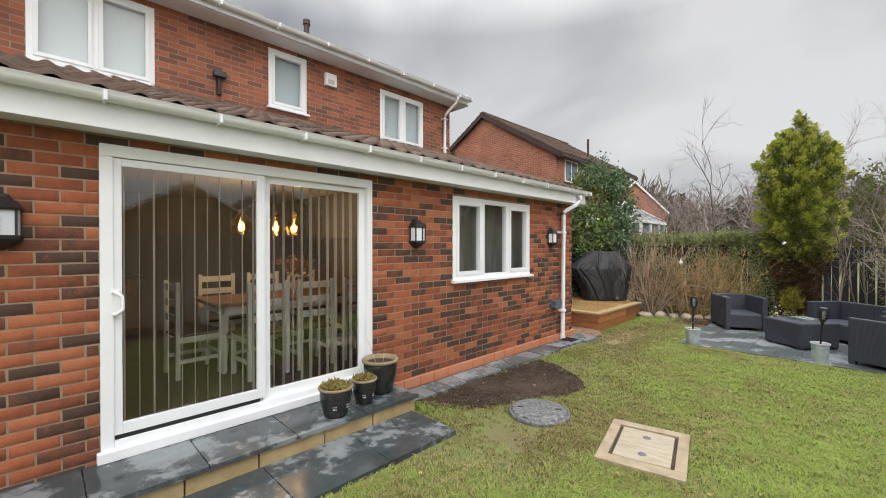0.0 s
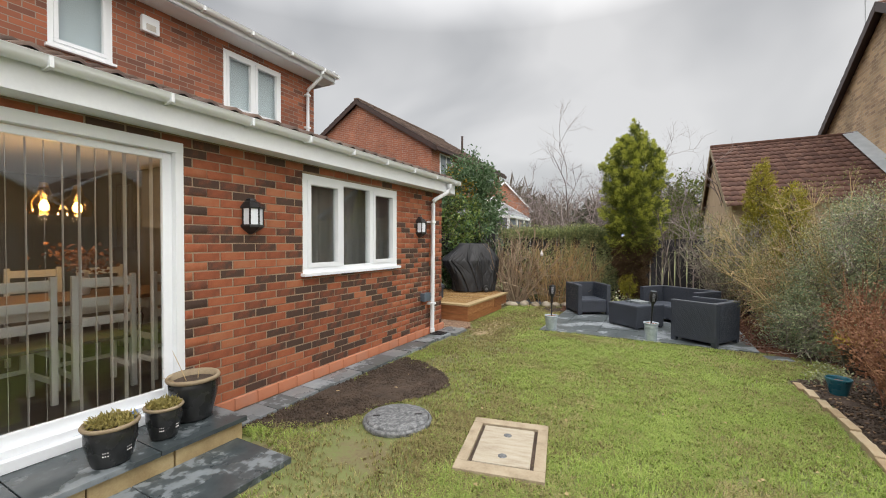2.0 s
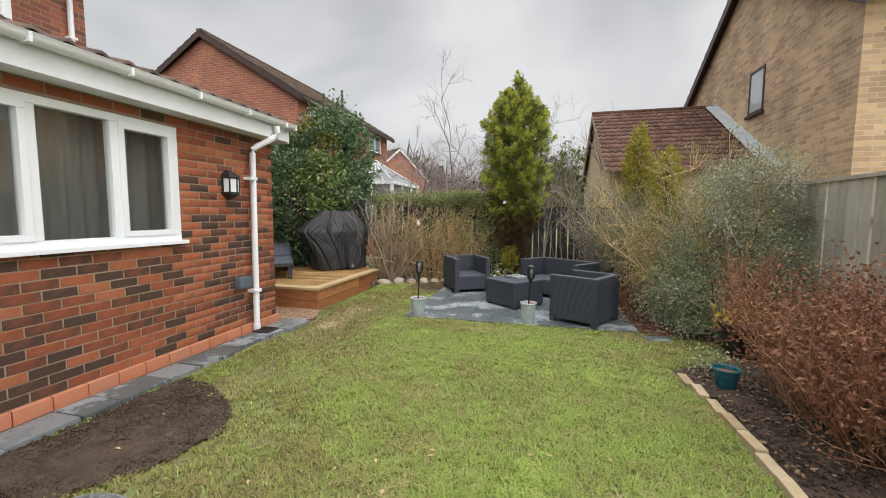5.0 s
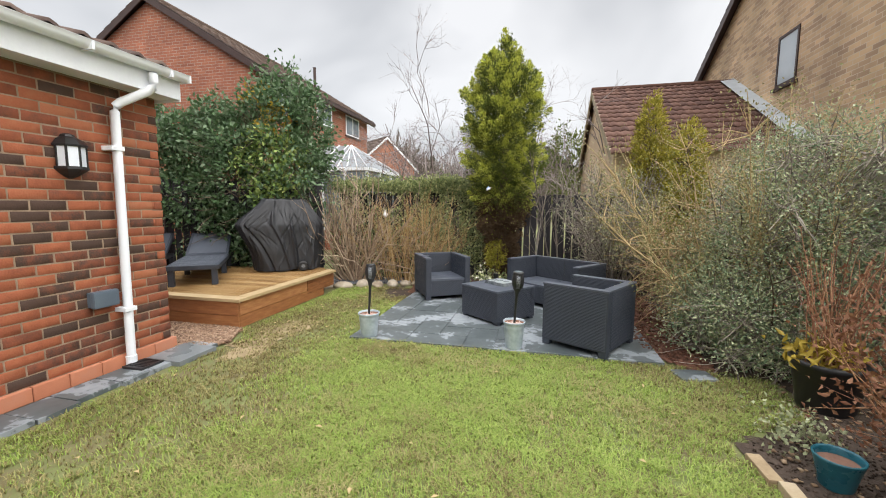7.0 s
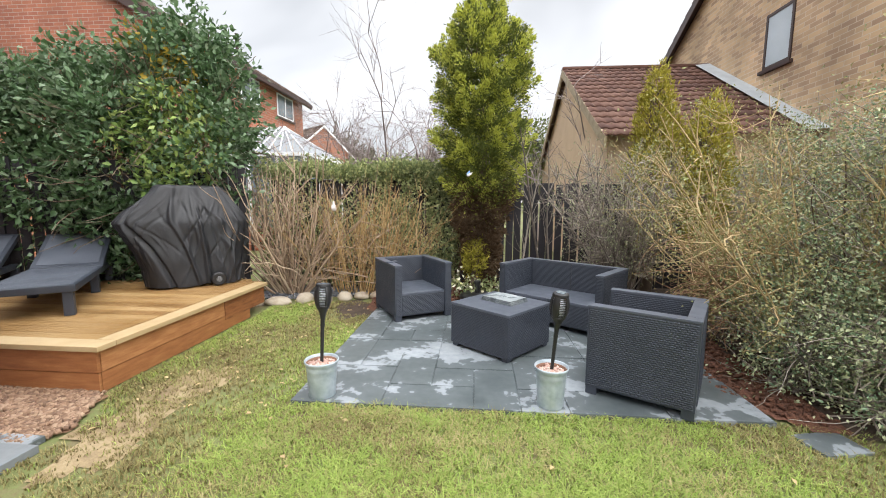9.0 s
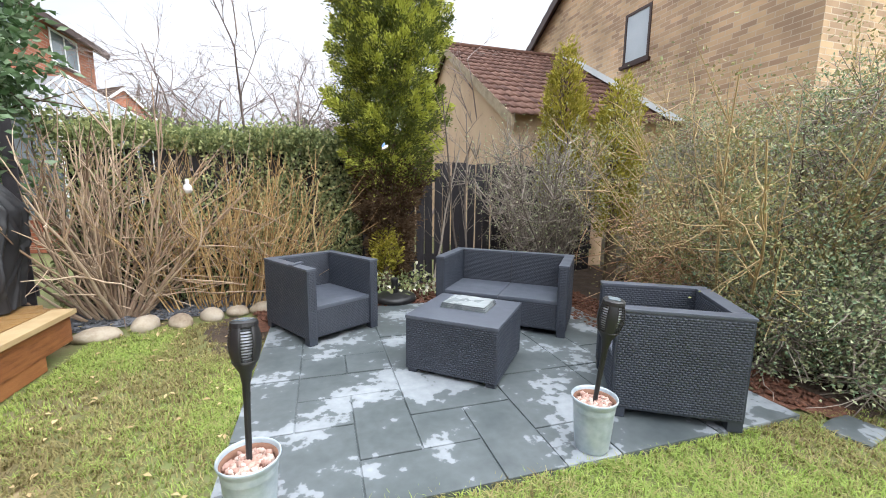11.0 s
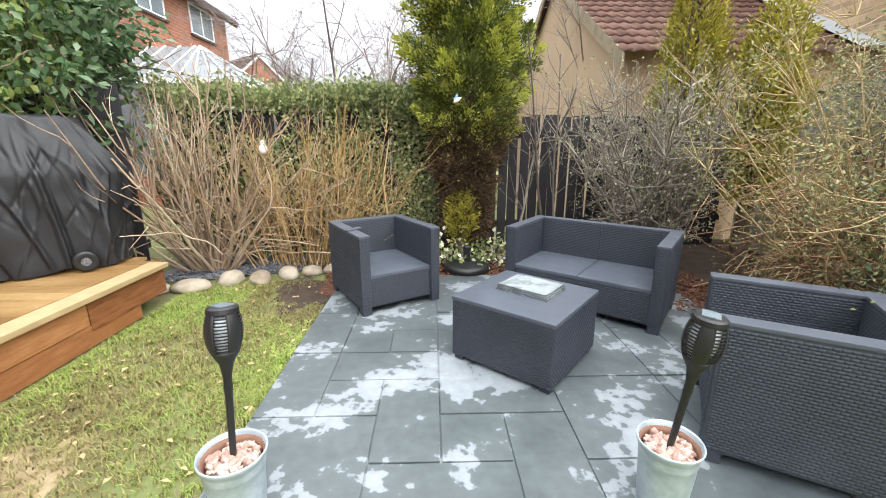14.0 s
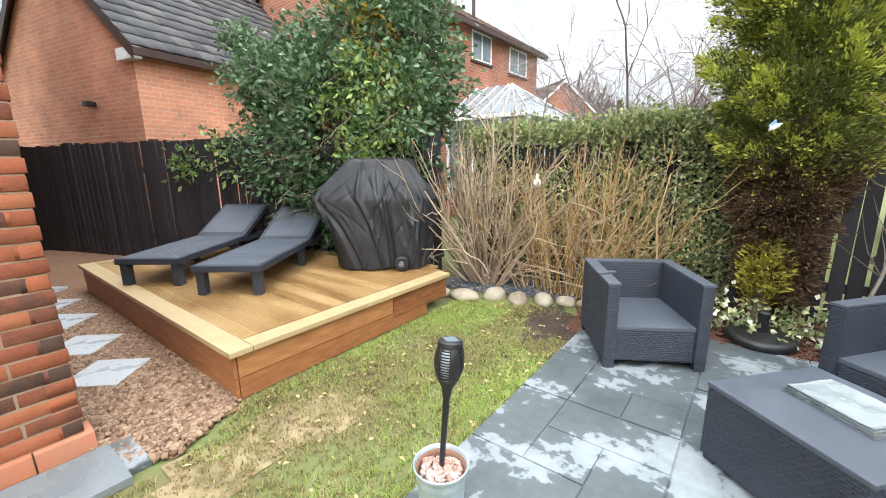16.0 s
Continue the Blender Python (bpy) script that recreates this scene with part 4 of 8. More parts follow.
# alarm box and flood lamp on the upper wall
alarm = thing("alarm_box", "cream plastic alarm bell box on the upper wall", "alarm box", loc=(-3.1, 3.48, 4.40))
part("casing", box(0, 0.07, -0.11, 0.11, 0, 0.22, 0.015), m_upvc_old, alarm)
part("louvre_panel", box(0.07, 0.076, -0.06, 0.06, 0.03, 0.11, 0.002), m_blind, alarm)
flood = thing("flood_lamp", "small black security lamp with sensor below", "security lamp", loc=(-3.1, 1.68, 3.95))
part("lamp_head", box(0.05, 0.13, -0.085, 0.085, 0.06, 0.15, 0.015), m_black, flood)
part("lamp_lens", box(0.13, 0.135, -0.07, 0.07, 0.07, 0.14), m_pane_dark, flood)
part("stem", box(0.0, 0.08, -0.02, 0.02, -0.12, 0.1, 0.005), m_black, flood)
part("sensor", lathe([(0, -0.2), (0.035, -0.18), (0.04, -0.14), (0.02, -0.11), (0, -0.1)], 14), m_black, flood).location = (0.05, 0, 0)

# ---------------------------------------------------------------- sliding door
door = thing("door_1", "white sliding patio door with two large panes, closed", "door", kind="structure")


def dbox(n, y0, y1, z0, z1, x0, x1, m=m_upvc, bev=0.006, parent=door):
    return part(n, box(x0, x1, y0, y1, z0, z1, bev), m, parent)


dbox("frame_head", DOOR[0], DOOR[1], 2.155, 2.235, -0.1, 0.006)
dbox("frame_jamb", DOOR[0], DOOR[0] + 0.07, 0.19, 2.155, -0.1, 0.005)
dbox("frame_jamb", DOOR[1] - 0.06, DOOR[1], 0.19, 2.155, -0.1, 0.005)
dbox("threshold", DOOR[0] - 0.02, DOOR[1] + 0.02, 0.168, 0.235, -0.1, 0.045)
dbox("frame_foot", DOOR[0] + 0.07, DOOR[1] - 0.06, 0.235, 0.285, -0.09, 0.003)
for nm, a, c, xa, xb, zf in (("sliding_leaf", 0.165, 1.165, -0.045, -0.008, 0.315), ("fixed_leaf", 1.155, 2.165, -0.085, -0.05, 0.28)):
    leaf = dbox(nm, a, a + 0.065, zf, 2.15, xa, xb)
    dbox("stile", c - 0.065, c, zf, 2.15, xa, xb, parent=leaf)
    dbox("rail", a + 0.065, c - 0.065, zf, zf + 0.075, xa, xb, parent=leaf)
    dbox("rail", a + 0.065, c - 0.065, 2.10, 2.15, xa, xb, parent=leaf)
    p = dbox("pane", a + 0.06, c - 0.06, zf + 0.07, 2.105, (xa + xb) / 2 - 0.004, (xa + xb) / 2 + 0.004, m_glass, 0, leaf)
    p.visible_shadow = False
dbox("frame_rail", 0.19, 1.12, 0.286, 0.312, -0.05, -0.012, m_black, 0)
dbox("handle_plate", 0.172, 0.222, 1.10, 1.28, -0.009, 0.002, m_upvc, 0.008)
pipe_path("handle", [(0.0, 0.185, 1.27), (0.05, 0.185, 1.27), (0.055, 0.225, 1.24), (0.055, 0.225, 1.15), (0.05, 0.19, 1.12), (0, 0.185, 1.12)], 0.012, m_upvc, door, 8)

blind = thing("vertical_blind", "cream vertical slat blind drawn open behind the patio door", "blind")
for i, by in enumerate(np.arange(0.26, 2.14, 0.087)):
    part("slat", box(-0.044, 0.044, -0.0008, 0.0008, 0.26, 2.2, m=Matrix.Translation((-0.185, by, 0)) @ Matrix.Rotation(radians(-13 + 4 * math.sin(i * 2.1)), 4, "Z")), m_blind, blind)
part("head_rail", box(-0.21, -0.16, 0.12, 2.22, 2.2, 2.24, 0.004), m_upvc, blind)

# ---------------------------------------------------------------- paving by the house
step = thing("door_step", "slate-topped step with sandstone riser under the patio door", "step", kind="structure")
part("step_core", box(0.0, 0.40, -0.55, 2.34, -0.02, 0.13), m_mortar, step)
for k, (a, c) in enumerate(((-0.55, -0.07), (-0.06, 0.47), (0.48, 0.92), (0.93, 1.42), (1.43, 1.88), (1.89, 2.36))):
    part("riser_block", box(0.40, 0.497 + 0.004 * math.sin(k * 2.7), a, c, -0.02, 0.132, 0.008), m_sandstone, step)
part("riser_block", box(0.0, 0.395, 2.345, 2.362, -0.02, 0.132, 0.005), m_sandstone, step)
for a, c in ((-0.56, 0.02), (0.026, 0.602), (0.608, 1.19), (1.196, 1.78), (1.786, 2.375)):
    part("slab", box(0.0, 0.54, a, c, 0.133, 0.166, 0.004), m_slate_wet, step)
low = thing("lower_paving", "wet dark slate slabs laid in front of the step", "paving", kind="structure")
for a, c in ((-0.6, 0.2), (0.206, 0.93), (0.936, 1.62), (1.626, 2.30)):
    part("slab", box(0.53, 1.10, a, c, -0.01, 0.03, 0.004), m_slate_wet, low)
strip = thing("slate_strip", "narrow cut slate strip along the foot of the wall", "paving", kind="structure")
yy, r = 2.40, random.Random(3)
while yy < 6.6:
    w = r.choice((0.3, 0.4, 0.55, 0.25))
    part("slab", box(0.075, 0.075 + r.uniform(0.25, 0.30), yy, min(yy + w - 0.008, 6.62), -0.01, 0.022 + r.uniform(0, 0.006), 0.004), r.choice((m_slate, m_slate, m_slate_light)), strip)
    yy += w
part("slab", box(0.075, 0.44, 6.10, 6.5, -0.01, 0.034, 0.004), m_slate_light, strip)

gully = thing("gully_grate", "small dark plastic gully grate under the downpipe", "drain grate", loc=(0.19, 5.99, 0.03))
for q in ((-0.10, 0.10, -0.10, -0.08), (-0.10, 0.10, 0.08, 0.10), (-0.10, -0.08, -0.08, 0.08), (0.08, 0.10, -0.08, 0.08)):
    part("frame", box(*q, -0.02, 0.014, 0.003), m_black, gully)
for k in range(6):
    part("bar", box(-0.078, 0.078, -0.072 + 0.026 * k, -0.060 + 0.026 * k, -0.01, 0.010, 0.002), m_black, gully)

for i, sx in enumerate((-0.86, -1.56, -2.36, -3.05, -3.8)):
    st = thing("stepping_stone", "square grey slate stepping stone in the gravel", "stepping stone", "stepping stones in the gravel", (sx, 6.70 + 0.01 * i, 0), 42 + 5 * math.sin(i * 3))
    part("slab", box(-0.185, 0.185, -0.185, 0.185, -0.01, 0.032, 0.005), m_slate_sheen, st)

# ---------------------------------------------------------------- slate patio
patio = thing("patio", "wet blue-grey slate paving under the garden furniture", "paving", kind="structure")
part("bedding", box(1.52, 4.42, 7.12, 9.72, -0.03, 0.012), m_slate, patio)
GX, GY, U = 1.5, 7.1, 0.2955
taken, slabs = set(), [(0, 0, 2, 2), (0, 2, 1, 2), (1, 2, 1, 1), (1, 3, 2, 1), (2, 1, 1, 2), (3, 1, 1, 1), (2, 0, 2, 1), (3, 2, 2, 2), (4, 0, 1, 2), (1, 4, 1, 1), (2, 4, 1, 1), (0, 4, 1, 2), (5, 0, 1, 1), (5, 1, 2, 2)]
for gx, gy, w, h in slabs:
    taken |= {(gx + i, gy + j) for i in range(w) for j in range(h)}
r = random.Random(11)
for gy in range(9):
    for gx in range(10):
        if (gx, gy) in taken or (gy > 6 and gx > 8) or (gy == 8 and gx < 1):
            continue
        opts = [(2, 2), (2, 1), (1, 2), (1, 1)]
        r.shuffle(opts)
        opts.sort(key=lambda o: -o[0] * o[1] * r.uniform(0.5, 1))
        for w, h in opts:
            cells = {(gx + i, gy + j) for i in range(w) for j in range(h)}
            if not cells & taken and all(c[0] < 10 and c[1] < 9 for c in cells):
                taken |= cells
                slabs.append((gx, gy, w, h))
                break
for gx, gy, w, h in slabs:
    e = 0.004
    lift = r.uniform(-0.002, 0.003)
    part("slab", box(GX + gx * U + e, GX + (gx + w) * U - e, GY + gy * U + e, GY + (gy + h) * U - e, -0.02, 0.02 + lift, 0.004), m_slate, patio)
lawn_slab = thing("lawn_slab", "single grey slate slab set in the lawn edge", "paving slab", loc=(4.62, 6.95, 0), rz=12)
part("slab", box(-0.14, 0.14, -0.1, 0.1, -0.03, 0.004, 0.004), m_slate, lawn_slab)

# edging stones of the border
for i, ey in enumerate(np.arange(-3.0, 5.9, 0.235)):
    ex = 4.585 + 0.02 * math.sin(ey * 3) - max(0, ey - 5.3) * 0.1
    es = thing("edging_block", "sandy stone block edging the border", "edging", "edging blocks", (ex, ey, 0), rz=3 * math.sin(i * 5))
    part("block", box(-0.035, 0.035, -0.112, 0.112, -0.03, 0.035 + 0.008 * math.sin(i * 2.3), 0.008), m_edging, es)

# drain covers
dc = thing("round_drain_cover", "round grey plastic drain cover in the grass", "drain cover", loc=(1.37, 3.15, 0))
part("ring", lathe([(0.27, -0.02), (0.285, 0.012), (0.275, 0.03), (0.262, 0.032), (0.258, 0.02)], 40), m_iron, dc, smooth=True)
part("lid", lathe([(0, 0.052), (0.1, 0.052), (0.2, 0.05), (0.245, 0.044), (0.256, 0.03), (0.256, 0)], 40), m_iron, dc, smooth=True)
for a in (0.6, 3.74):
    part("key_slot", box(-0.03, 0.03, -0.012, 0.012, 0.05, 0.055, 0.003, m=Matrix.Rotation(a, 4, "Z") @ Matrix.Translation((0.17, 0, 0))), m_black, dc)
sq = thing("square_drain_cover", "cream painted square inspection cover in a stained concrete surround", "drain cover", loc=(2.30, 3.16, 0), rz=12)
fr = bmesh.new()
for q in ((-0.29, 0.29, -0.40, -0.29), (-0.29, 0.29, 0.29, 0.38), (-0.29, -0.215, -0.29, 0.29), (0.215, 0.29, -0.29, 0.29)):
    box(*q, -0.03, 0.028, 0.006, bm=fr)
part("surround", fr, m_concrete, sq)
part("soil_joint", box(-0.214, 0.214, -0.289, 0.289, -0.02, 0.008), m_soil, sq)
part("lid", box(-0.190, 0.190, -0.268, 0.268, -0.02, 0.022, 0.008), m_cream, sq)
for q in (0.14, -0.16):
    part("lifting_eye", lathe([(0, 0.018), (0.022, 0.024), (0.03, 0.02), (0.03, 0.0)], 14), m_iron, sq).location = (0.0, q, 0.004)

# ---------------------------------------------------------------- deck
DECK = [(0.2, 7.1), (0.2, 9.2), (-0.5, 9.62), (-3.38, 8.5), (-3.38, 7.08)]
deck = thing("deck", "low wooden deck with pale boards and orange stained sides", "deck")


def deck_limits(y):
    xs = []
    for (xa, ya), (xb, yb) in zip(DECK, DECK[1:] + DECK[:1]):
        if (ya > y) != (yb > y):
            xs.append(xa + (xb - xa) * (y - ya) / (yb - ya))
    return (min(xs), max(xs)) if len(xs) > 1 else None


by = 7.215
while by < 9.55:
    lim = deck_limits(by + 0.06)
    if lim and lim[1] - lim[0] > 0.2:
        xa, xb = lim[0] + 0.02, lim[1] - (0.15 if by < 9.1 else 0.03)
        prof = [(by, 0.302), (by + 0.117, 0.302), (by + 0.117, 0.327)]
        for gr in np.arange(by + 0.108, by + 0.006, -0.0135):
            prof += [(gr, 0.330), (gr - 0.007, 0.330), (gr - 0.008, 0.3265), (gr - 0.0125, 0.3265)]
        prof.append((by, 0.327))
        bm = bmesh.new()
        ends = [[bm.verts.new((x_, py_, pz_)) for py_, pz_ in prof] for x_ in (xa, xb)]
        for k_ in range(len(prof)):
            bm.faces.new((ends[0][k_], ends[0][(k_ + 1) % len(prof)], ends[1][(k_ + 1) % len(prof)], ends[1][k_]))
        bm.faces.new(ends[0])
        bm.faces.new(ends[1])
        bmesh.ops.recalc_face_normals(bm, faces=bm.faces)
        part("board", bm, m_deck, deck)
    by += 0.122
part("border_board", box(-3.40, 0.22, 7.07, 7.21, 0.30, 0.336, 0.005), m_deck_edge, deck)
part("border_board", box(0.075, 0.22, 7.214, 9.22, 0.30, 0.336, 0.005), m_deck_edge, deck)
part("border_board", box(-3.40, -3.27, 7.214, 8.5, 0.30, 0.335, 0.005), m_deck_edge, deck)
part("side_board", box(-3.36, 0.18, 7.095, 7.12, 0.145, 0.298, 0.004), m_deck_side, deck)
part("side_board", box(-3.36, 0.18, 7.10, 7.12, 0.0, 0.14, 0.004), m_deck_side, deck)
part("side_board", box(0.165, 0.185, 7.125, 8.45, 0.145, 0.298, 0.004), m_deck_side, deck)
part("side_board", box(0.165, 0.185, 8.46, 9.2, 0.10, 0.298, 0.004), m_deck_side, deck)
part("side_board", box(0.16, 0.18, 7.125, 8.9, 0.0, 0.14, 0.004), m_deck_side, deck)
part("side_board", box(-3.36, -3.34, 7.125, 8.5, 0.02, 0.298, 0.004), m_deck_side, deck)

# ---------------------------------------------------------------- fences
def fence(name, a, b, z0, z1, pale, gap, material, label, posts=1.9, cap=False, rails=(0.35, 1.35), jitter=0.01):
    a, b = Vector((*a, 0)), Vector((*b, 0))
    L = (b - a).length
    ang = math.degrees(math.atan2(b.y - a.y, b.x - a.x))
    f = thing(name, label, "fence", loc=(a.x, a.y, 0), rz=ang)
    shared = {}
    x, r, i = 0.0, random.Random(int(L * 100)), 0
    while x < L - pale * 0.5:
        k = r.randrange(6)
        if k not in shared:
            me = bpy.data.meshes.new("pale")
            bm = box(0, pale, -0.011, 0.011, z0, z1 + (k - 2.5) * jitter * 0.4, 0.003)
            bm.to_mesh(me)
            bm.free()
            me.materials.append(material)
            shared[k] = me
        ob = new("pale", shared[k])
        ob.parent = f
        ob.matrix_local = pose(x, r.uniform(-0.004, 0.004), 0, 0, r.uniform(-0.5, 0.5), 0)
        x += pale + gap * r.uniform(0.7, 1.3)
        i += 1
    for rz_ in rails:
        part("rail", box(0, L, 0.012, 0.05, rz_ - 0.04, rz_ + 0.04, 0.004), material, f)
    for px in np.arange(0, L + 0.01, posts):
        part("post", box(px - 0.045, px + 0.045, 0.05, 0.14, -0.02, z1 + 0.03, 0.006), material, f)
    if cap:
        part("cap_rail", box(0, L, -0.03, 0.06, z1 + 0.005, z1 + 0.045, 0.004), material, f)
    return f


fence("garden_fence", (-6.3, 7.62), (-0.3, 9.78), -0.02, 1.76, 0.095, 0.02, m_fence_dark, "dark brown stained slatted garden fence")
fence("garden_fence", (-9.5, 6.3), (-6.3, 7.62), -0.02, 1.74, 0.1, 0.008, m_fence_dark, "dark brown stained close-boarded fence by the path")
fence("garden_fence", (-0.35, 10.55), (2.62, 10.95), -0.02, 1.6, 0.1, 0.012, m_fence_dark, "dark fence hidden under ivy")
fence("garden_fence", (2.5, 10.56), (6.0, 10.98), -0.02, 1.55, 0.098, 0.022, m_fence_dark, "dark stained slatted back fence")
fence("garden_fence", (6.2, 11.0), (6.2, -6.0), -0.02, 1.74, 0.145, 0.011, m_fence_grey, "weathered grey close-boarded fence with capping rail", cap=True)
fence("garden_fence", (6.2, -6.0), (-3.0, -6.0), -0.02, 1.74, 0.145, 0.004, m_fence_grey, "weathered grey boarded fence", cap=True)

# ---------------------------------------------------------------- neighbouring houses
def prism(verts, faces):
    bm = bmesh.new()
    vs = [bm.verts.new(v) for v in verts]
    for f in faces:
        bm.faces.new([vs[i] for i in f])
    bmesh.ops.recalc_face_normals(bm, faces=bm.faces)
    return bm


def gabled(name, label, loc, rz, w, d, eave, ridge, m_wall, m_tile, m_verge, over=0.3, both=True, amp=0.013, tile=0.33):
    """A gabled block: gable ends at y = 0 and y = d, eaves at x = 0 and x = -w."""
    h = thing(name, label, "house", loc=loc, rz=rz)
    V = [(0, 0, 0), (-w, 0, 0), (-w, 0, eave), (-w / 2, 0, ridge - 0.12), (0, 0, eave), (0, d, 0), (-w, d, 0), (-w, d, eave), (-w / 2, d, ridge - 0.12), (0, d, eave)]
    part("wall", prism(V, [(0, 1, 2, 3, 4), (5, 9, 8, 7, 6), (0, 4, 9, 5), (1, 6, 7, 2), (2, 7, 8, 3), (3, 8, 9, 4)]), m_wall, h)
    s = math.hypot(w / 2, ridge - eave)
    sl = (ridge - eave) / (w / 2)
    rows = int((s + over) / tile) + 1
    g = (s * (1 + over / (w / 2))) / rows
    for sx, name_x in ((1, 0), (-1, -w)):
        if sx < 0 and not both:
            continue
        u = (0, 1, 0)
        v = np.array((-sx * (w / 2), 0, ridge - eave)) / s
        o = np.array((name_x + sx * over, -over * 0.6, eave - sl * over + 0.02))
        tiled_roof("roof", o, u, v, d + over * 1.2, rows, g, 0.3, amp, m_tile, h, res=6)
        part("roof_deck", prism([tuple(o), tuple(o + np.array((0, d + over * 1.2, 0))), tuple(o + np.array((0, d + over * 1.2, 0)) + v * g * rows), tuple(o + v * g * rows)], [(0, 1, 2, 3)]), m_verge, h)
        for yv in (-over * 0.6, d + over * 0.6):
            q = np.array((name_x + sx * over, yv, eave - sl * over))
            e = q + v * (g * rows)
            nz = np.array((0, 0, 0.17))
            t = np.array((0, 0.03, 0))
            P = [q - nz + t * 0, e - nz, e + nz * 0.15, q + nz * 0.15]
            part("bargeboard", prism([tuple(p) for p in P] + [tuple(p + t) for p in P], [(0, 1, 2, 3), (7, 6, 5, 4), (0, 4, 5, 1), (1, 5, 6, 2), (2, 6, 7, 3), (3, 7, 4, 0)]), m_verge, h)
        part("gutter_board", box(name_x + sx * over - 0.05, name_x + sx * over + 0.05, -over * 0.6, d + over * 0.6, eave - sl * over - 0.12, eave - sl * over + 0.0, 0.01), m_verge, h)
    part("ridge_tiles", box(-w / 2 - 0.1, -w / 2 + 0.1, -over * 0.6, d + over * 0.6, ridge + 0.0, ridge + 0.07, 0.03), m_tile, h)
    return h


def small_window(h, axis, at, u0, u1, z0, z1, m_frame, outward, mull=(0.5,), pane=None):
    """A window let onto a far wall, with frame bars, pane and sill, as parts of a house."""
    fw = 0.05
    o = outward

    def b(n, ua, ub, za, zb, d0, d1, m, parent):
        lo, hi = sorted((at + o * d0, at + o * d1))
        bm = box(lo, hi, ua, ub, za, zb, 0.004) if axis == "x" else box(ua, ub, lo, hi, za, zb, 0.004)
        return part(n, bm, m, parent)

    f = b("window", u0, u1, z1 - fw, z1, -0.03, 0.02, m_frame, h)
    b("frame_bar", u0, u1, z0, z0 + fw, -0.03, 0.02, m_frame, f)
    b("frame_bar", u0, u0 + fw, z0 + fw, z1 - fw, -0.03, 0.019, m_frame, f)
    b("frame_bar", u1 - fw, u1, z0 + fw, z1 - fw, -0.03, 0.019, m_frame, f)
    for k in mull:
        c = u0 + (u1 - u0) * k
        b("frame_bar", c - fw / 2, c + fw / 2, z0 + fw, z1 - fw, -0.03, 0.018, m_frame, f)
    b("pane", u0 + 0.01, u1 - 0.01, z0 + 0.01, z1 - 0.01, -0.02, 0.006, pane or m_pane_far, f)
    b("sill", u0 - 0.05, u1 + 0.05, z0 - 0.06, z0 - 0.002, -0.02, 0.06, m_barge, f)
    return f


m_pane_far = mat("far_window_pane", [(0.3, (0.10, 0.13, 0.15)), (0.6, (0.20, 0.24, 0.27)), (0.8, (0.42, 0.46, 0.48))], 1.6, 0.06, bump=0.02)
m_pane_pale = mat("obscured_window_pane", [(0.3, (0.42, 0.48, 0.52)), (0.7, (0.52, 0.58, 0.62))], 1.6, 0.1, bump=0.02)
red = gabled("red_brick_house", "red brick neighbouring house with brown bargeboards", (-3.9, 12.85, 0), 0, 6.65, 6.9, 5.02, 7.05, m_wall_red, m_tile_brown, m_barge, 0.28)
for u0, u1, z0, z1 in ((2.9, 3.9, 4.08, 4.82), (4.95, 6.1, 4.05, 4.80), (0.6, 1.6, 3.95, 4.78)):
    small_window(red, "x", 0.0, u0, u1, z0, z1, m_upvc, 1)
part("vent_pipe", lathe([(0.05, 0), (0.05, 0.9), (0.06, 0.92), (0, 0.92)], 10), m_barge, red).location = (-0.8, 4.2, 5.4)

cons = thing("conservatory", "white framed conservatory with pale hipped roof", "conservatory", loc=(-3.9, 14.6, 0))
part("roof", prism([(0, 0, 2.5), (2.3, 0, 2.5), (2.3, 2.8, 2.5), (0, 2.8, 2.5), (0, 1.4, 3.35), (1.1, 1.4, 3.35)], [(0, 1, 5, 4), (1, 2, 5), (2, 3, 4, 5), (0, 4, 3)]), m_poly, cons, "pale translucent hipped roof")
for k in range(8):
    q = k / 7
    for ya, yr in ((0.0, 1.4), (2.8, 1.4)):
        V, F = tubes([[(0.02 + 2.26 * q, ya, 2.52), (min(0.02 + 2.26 * q, 1.1), yr, 3.37)]], [(0.02, 0.02)], 5)
        raw("glazing_bar", V, F, m_upvc, cons)
part("eaves_beam", box(0, 2.32, -0.03, 2.83, 2.40, 2.5, 0.01), m_upvc, cons)
for px, py in ((0.04, 0), (0.8, 0), (1.55, 0), (2.26, 0), (2.26, 0.95), (2.26, 1.9), (2.26, 2.7)):
    part("post", box(px - 0.04, px + 0.04, py - 0.0, py + 0.08, 0, 2.4, 0.006), m_upvc, cons)
part("glazing", box(0.05, 2.24, 0.02, 2.72, 0.6, 2.39), m_pane_far, cons)
part("dwarf_wall", box(0.0, 2.3, 0.0, 2.78, 0, 0.6), m_wall_red, cons)

gar = gabled("brick_garage", "red brick garage with dark tiled roof beyond the fence", (-5.65, 8.6, 0), 11.5, 4.9, 7.0, 3.43, 5.65, m_wall_orange, m_tile_dark, m_barge, 0.22, tile=0.3)
part("soffit_box", box(-0.25, 0.22, -0.12, 0.02, 3.07, 3.25, 0.01), m_upvc_old, gar)
part("wall_lamp", box(-1.5, -1.35, -0.16, 0.0, 2.45, 2.54, 0.02), m_black, gar)
part("corner_board", box(-4.98, -4.86, -0.06, 0.02, 1.2, 3.40, 0.01), m_upvc_old, gar)

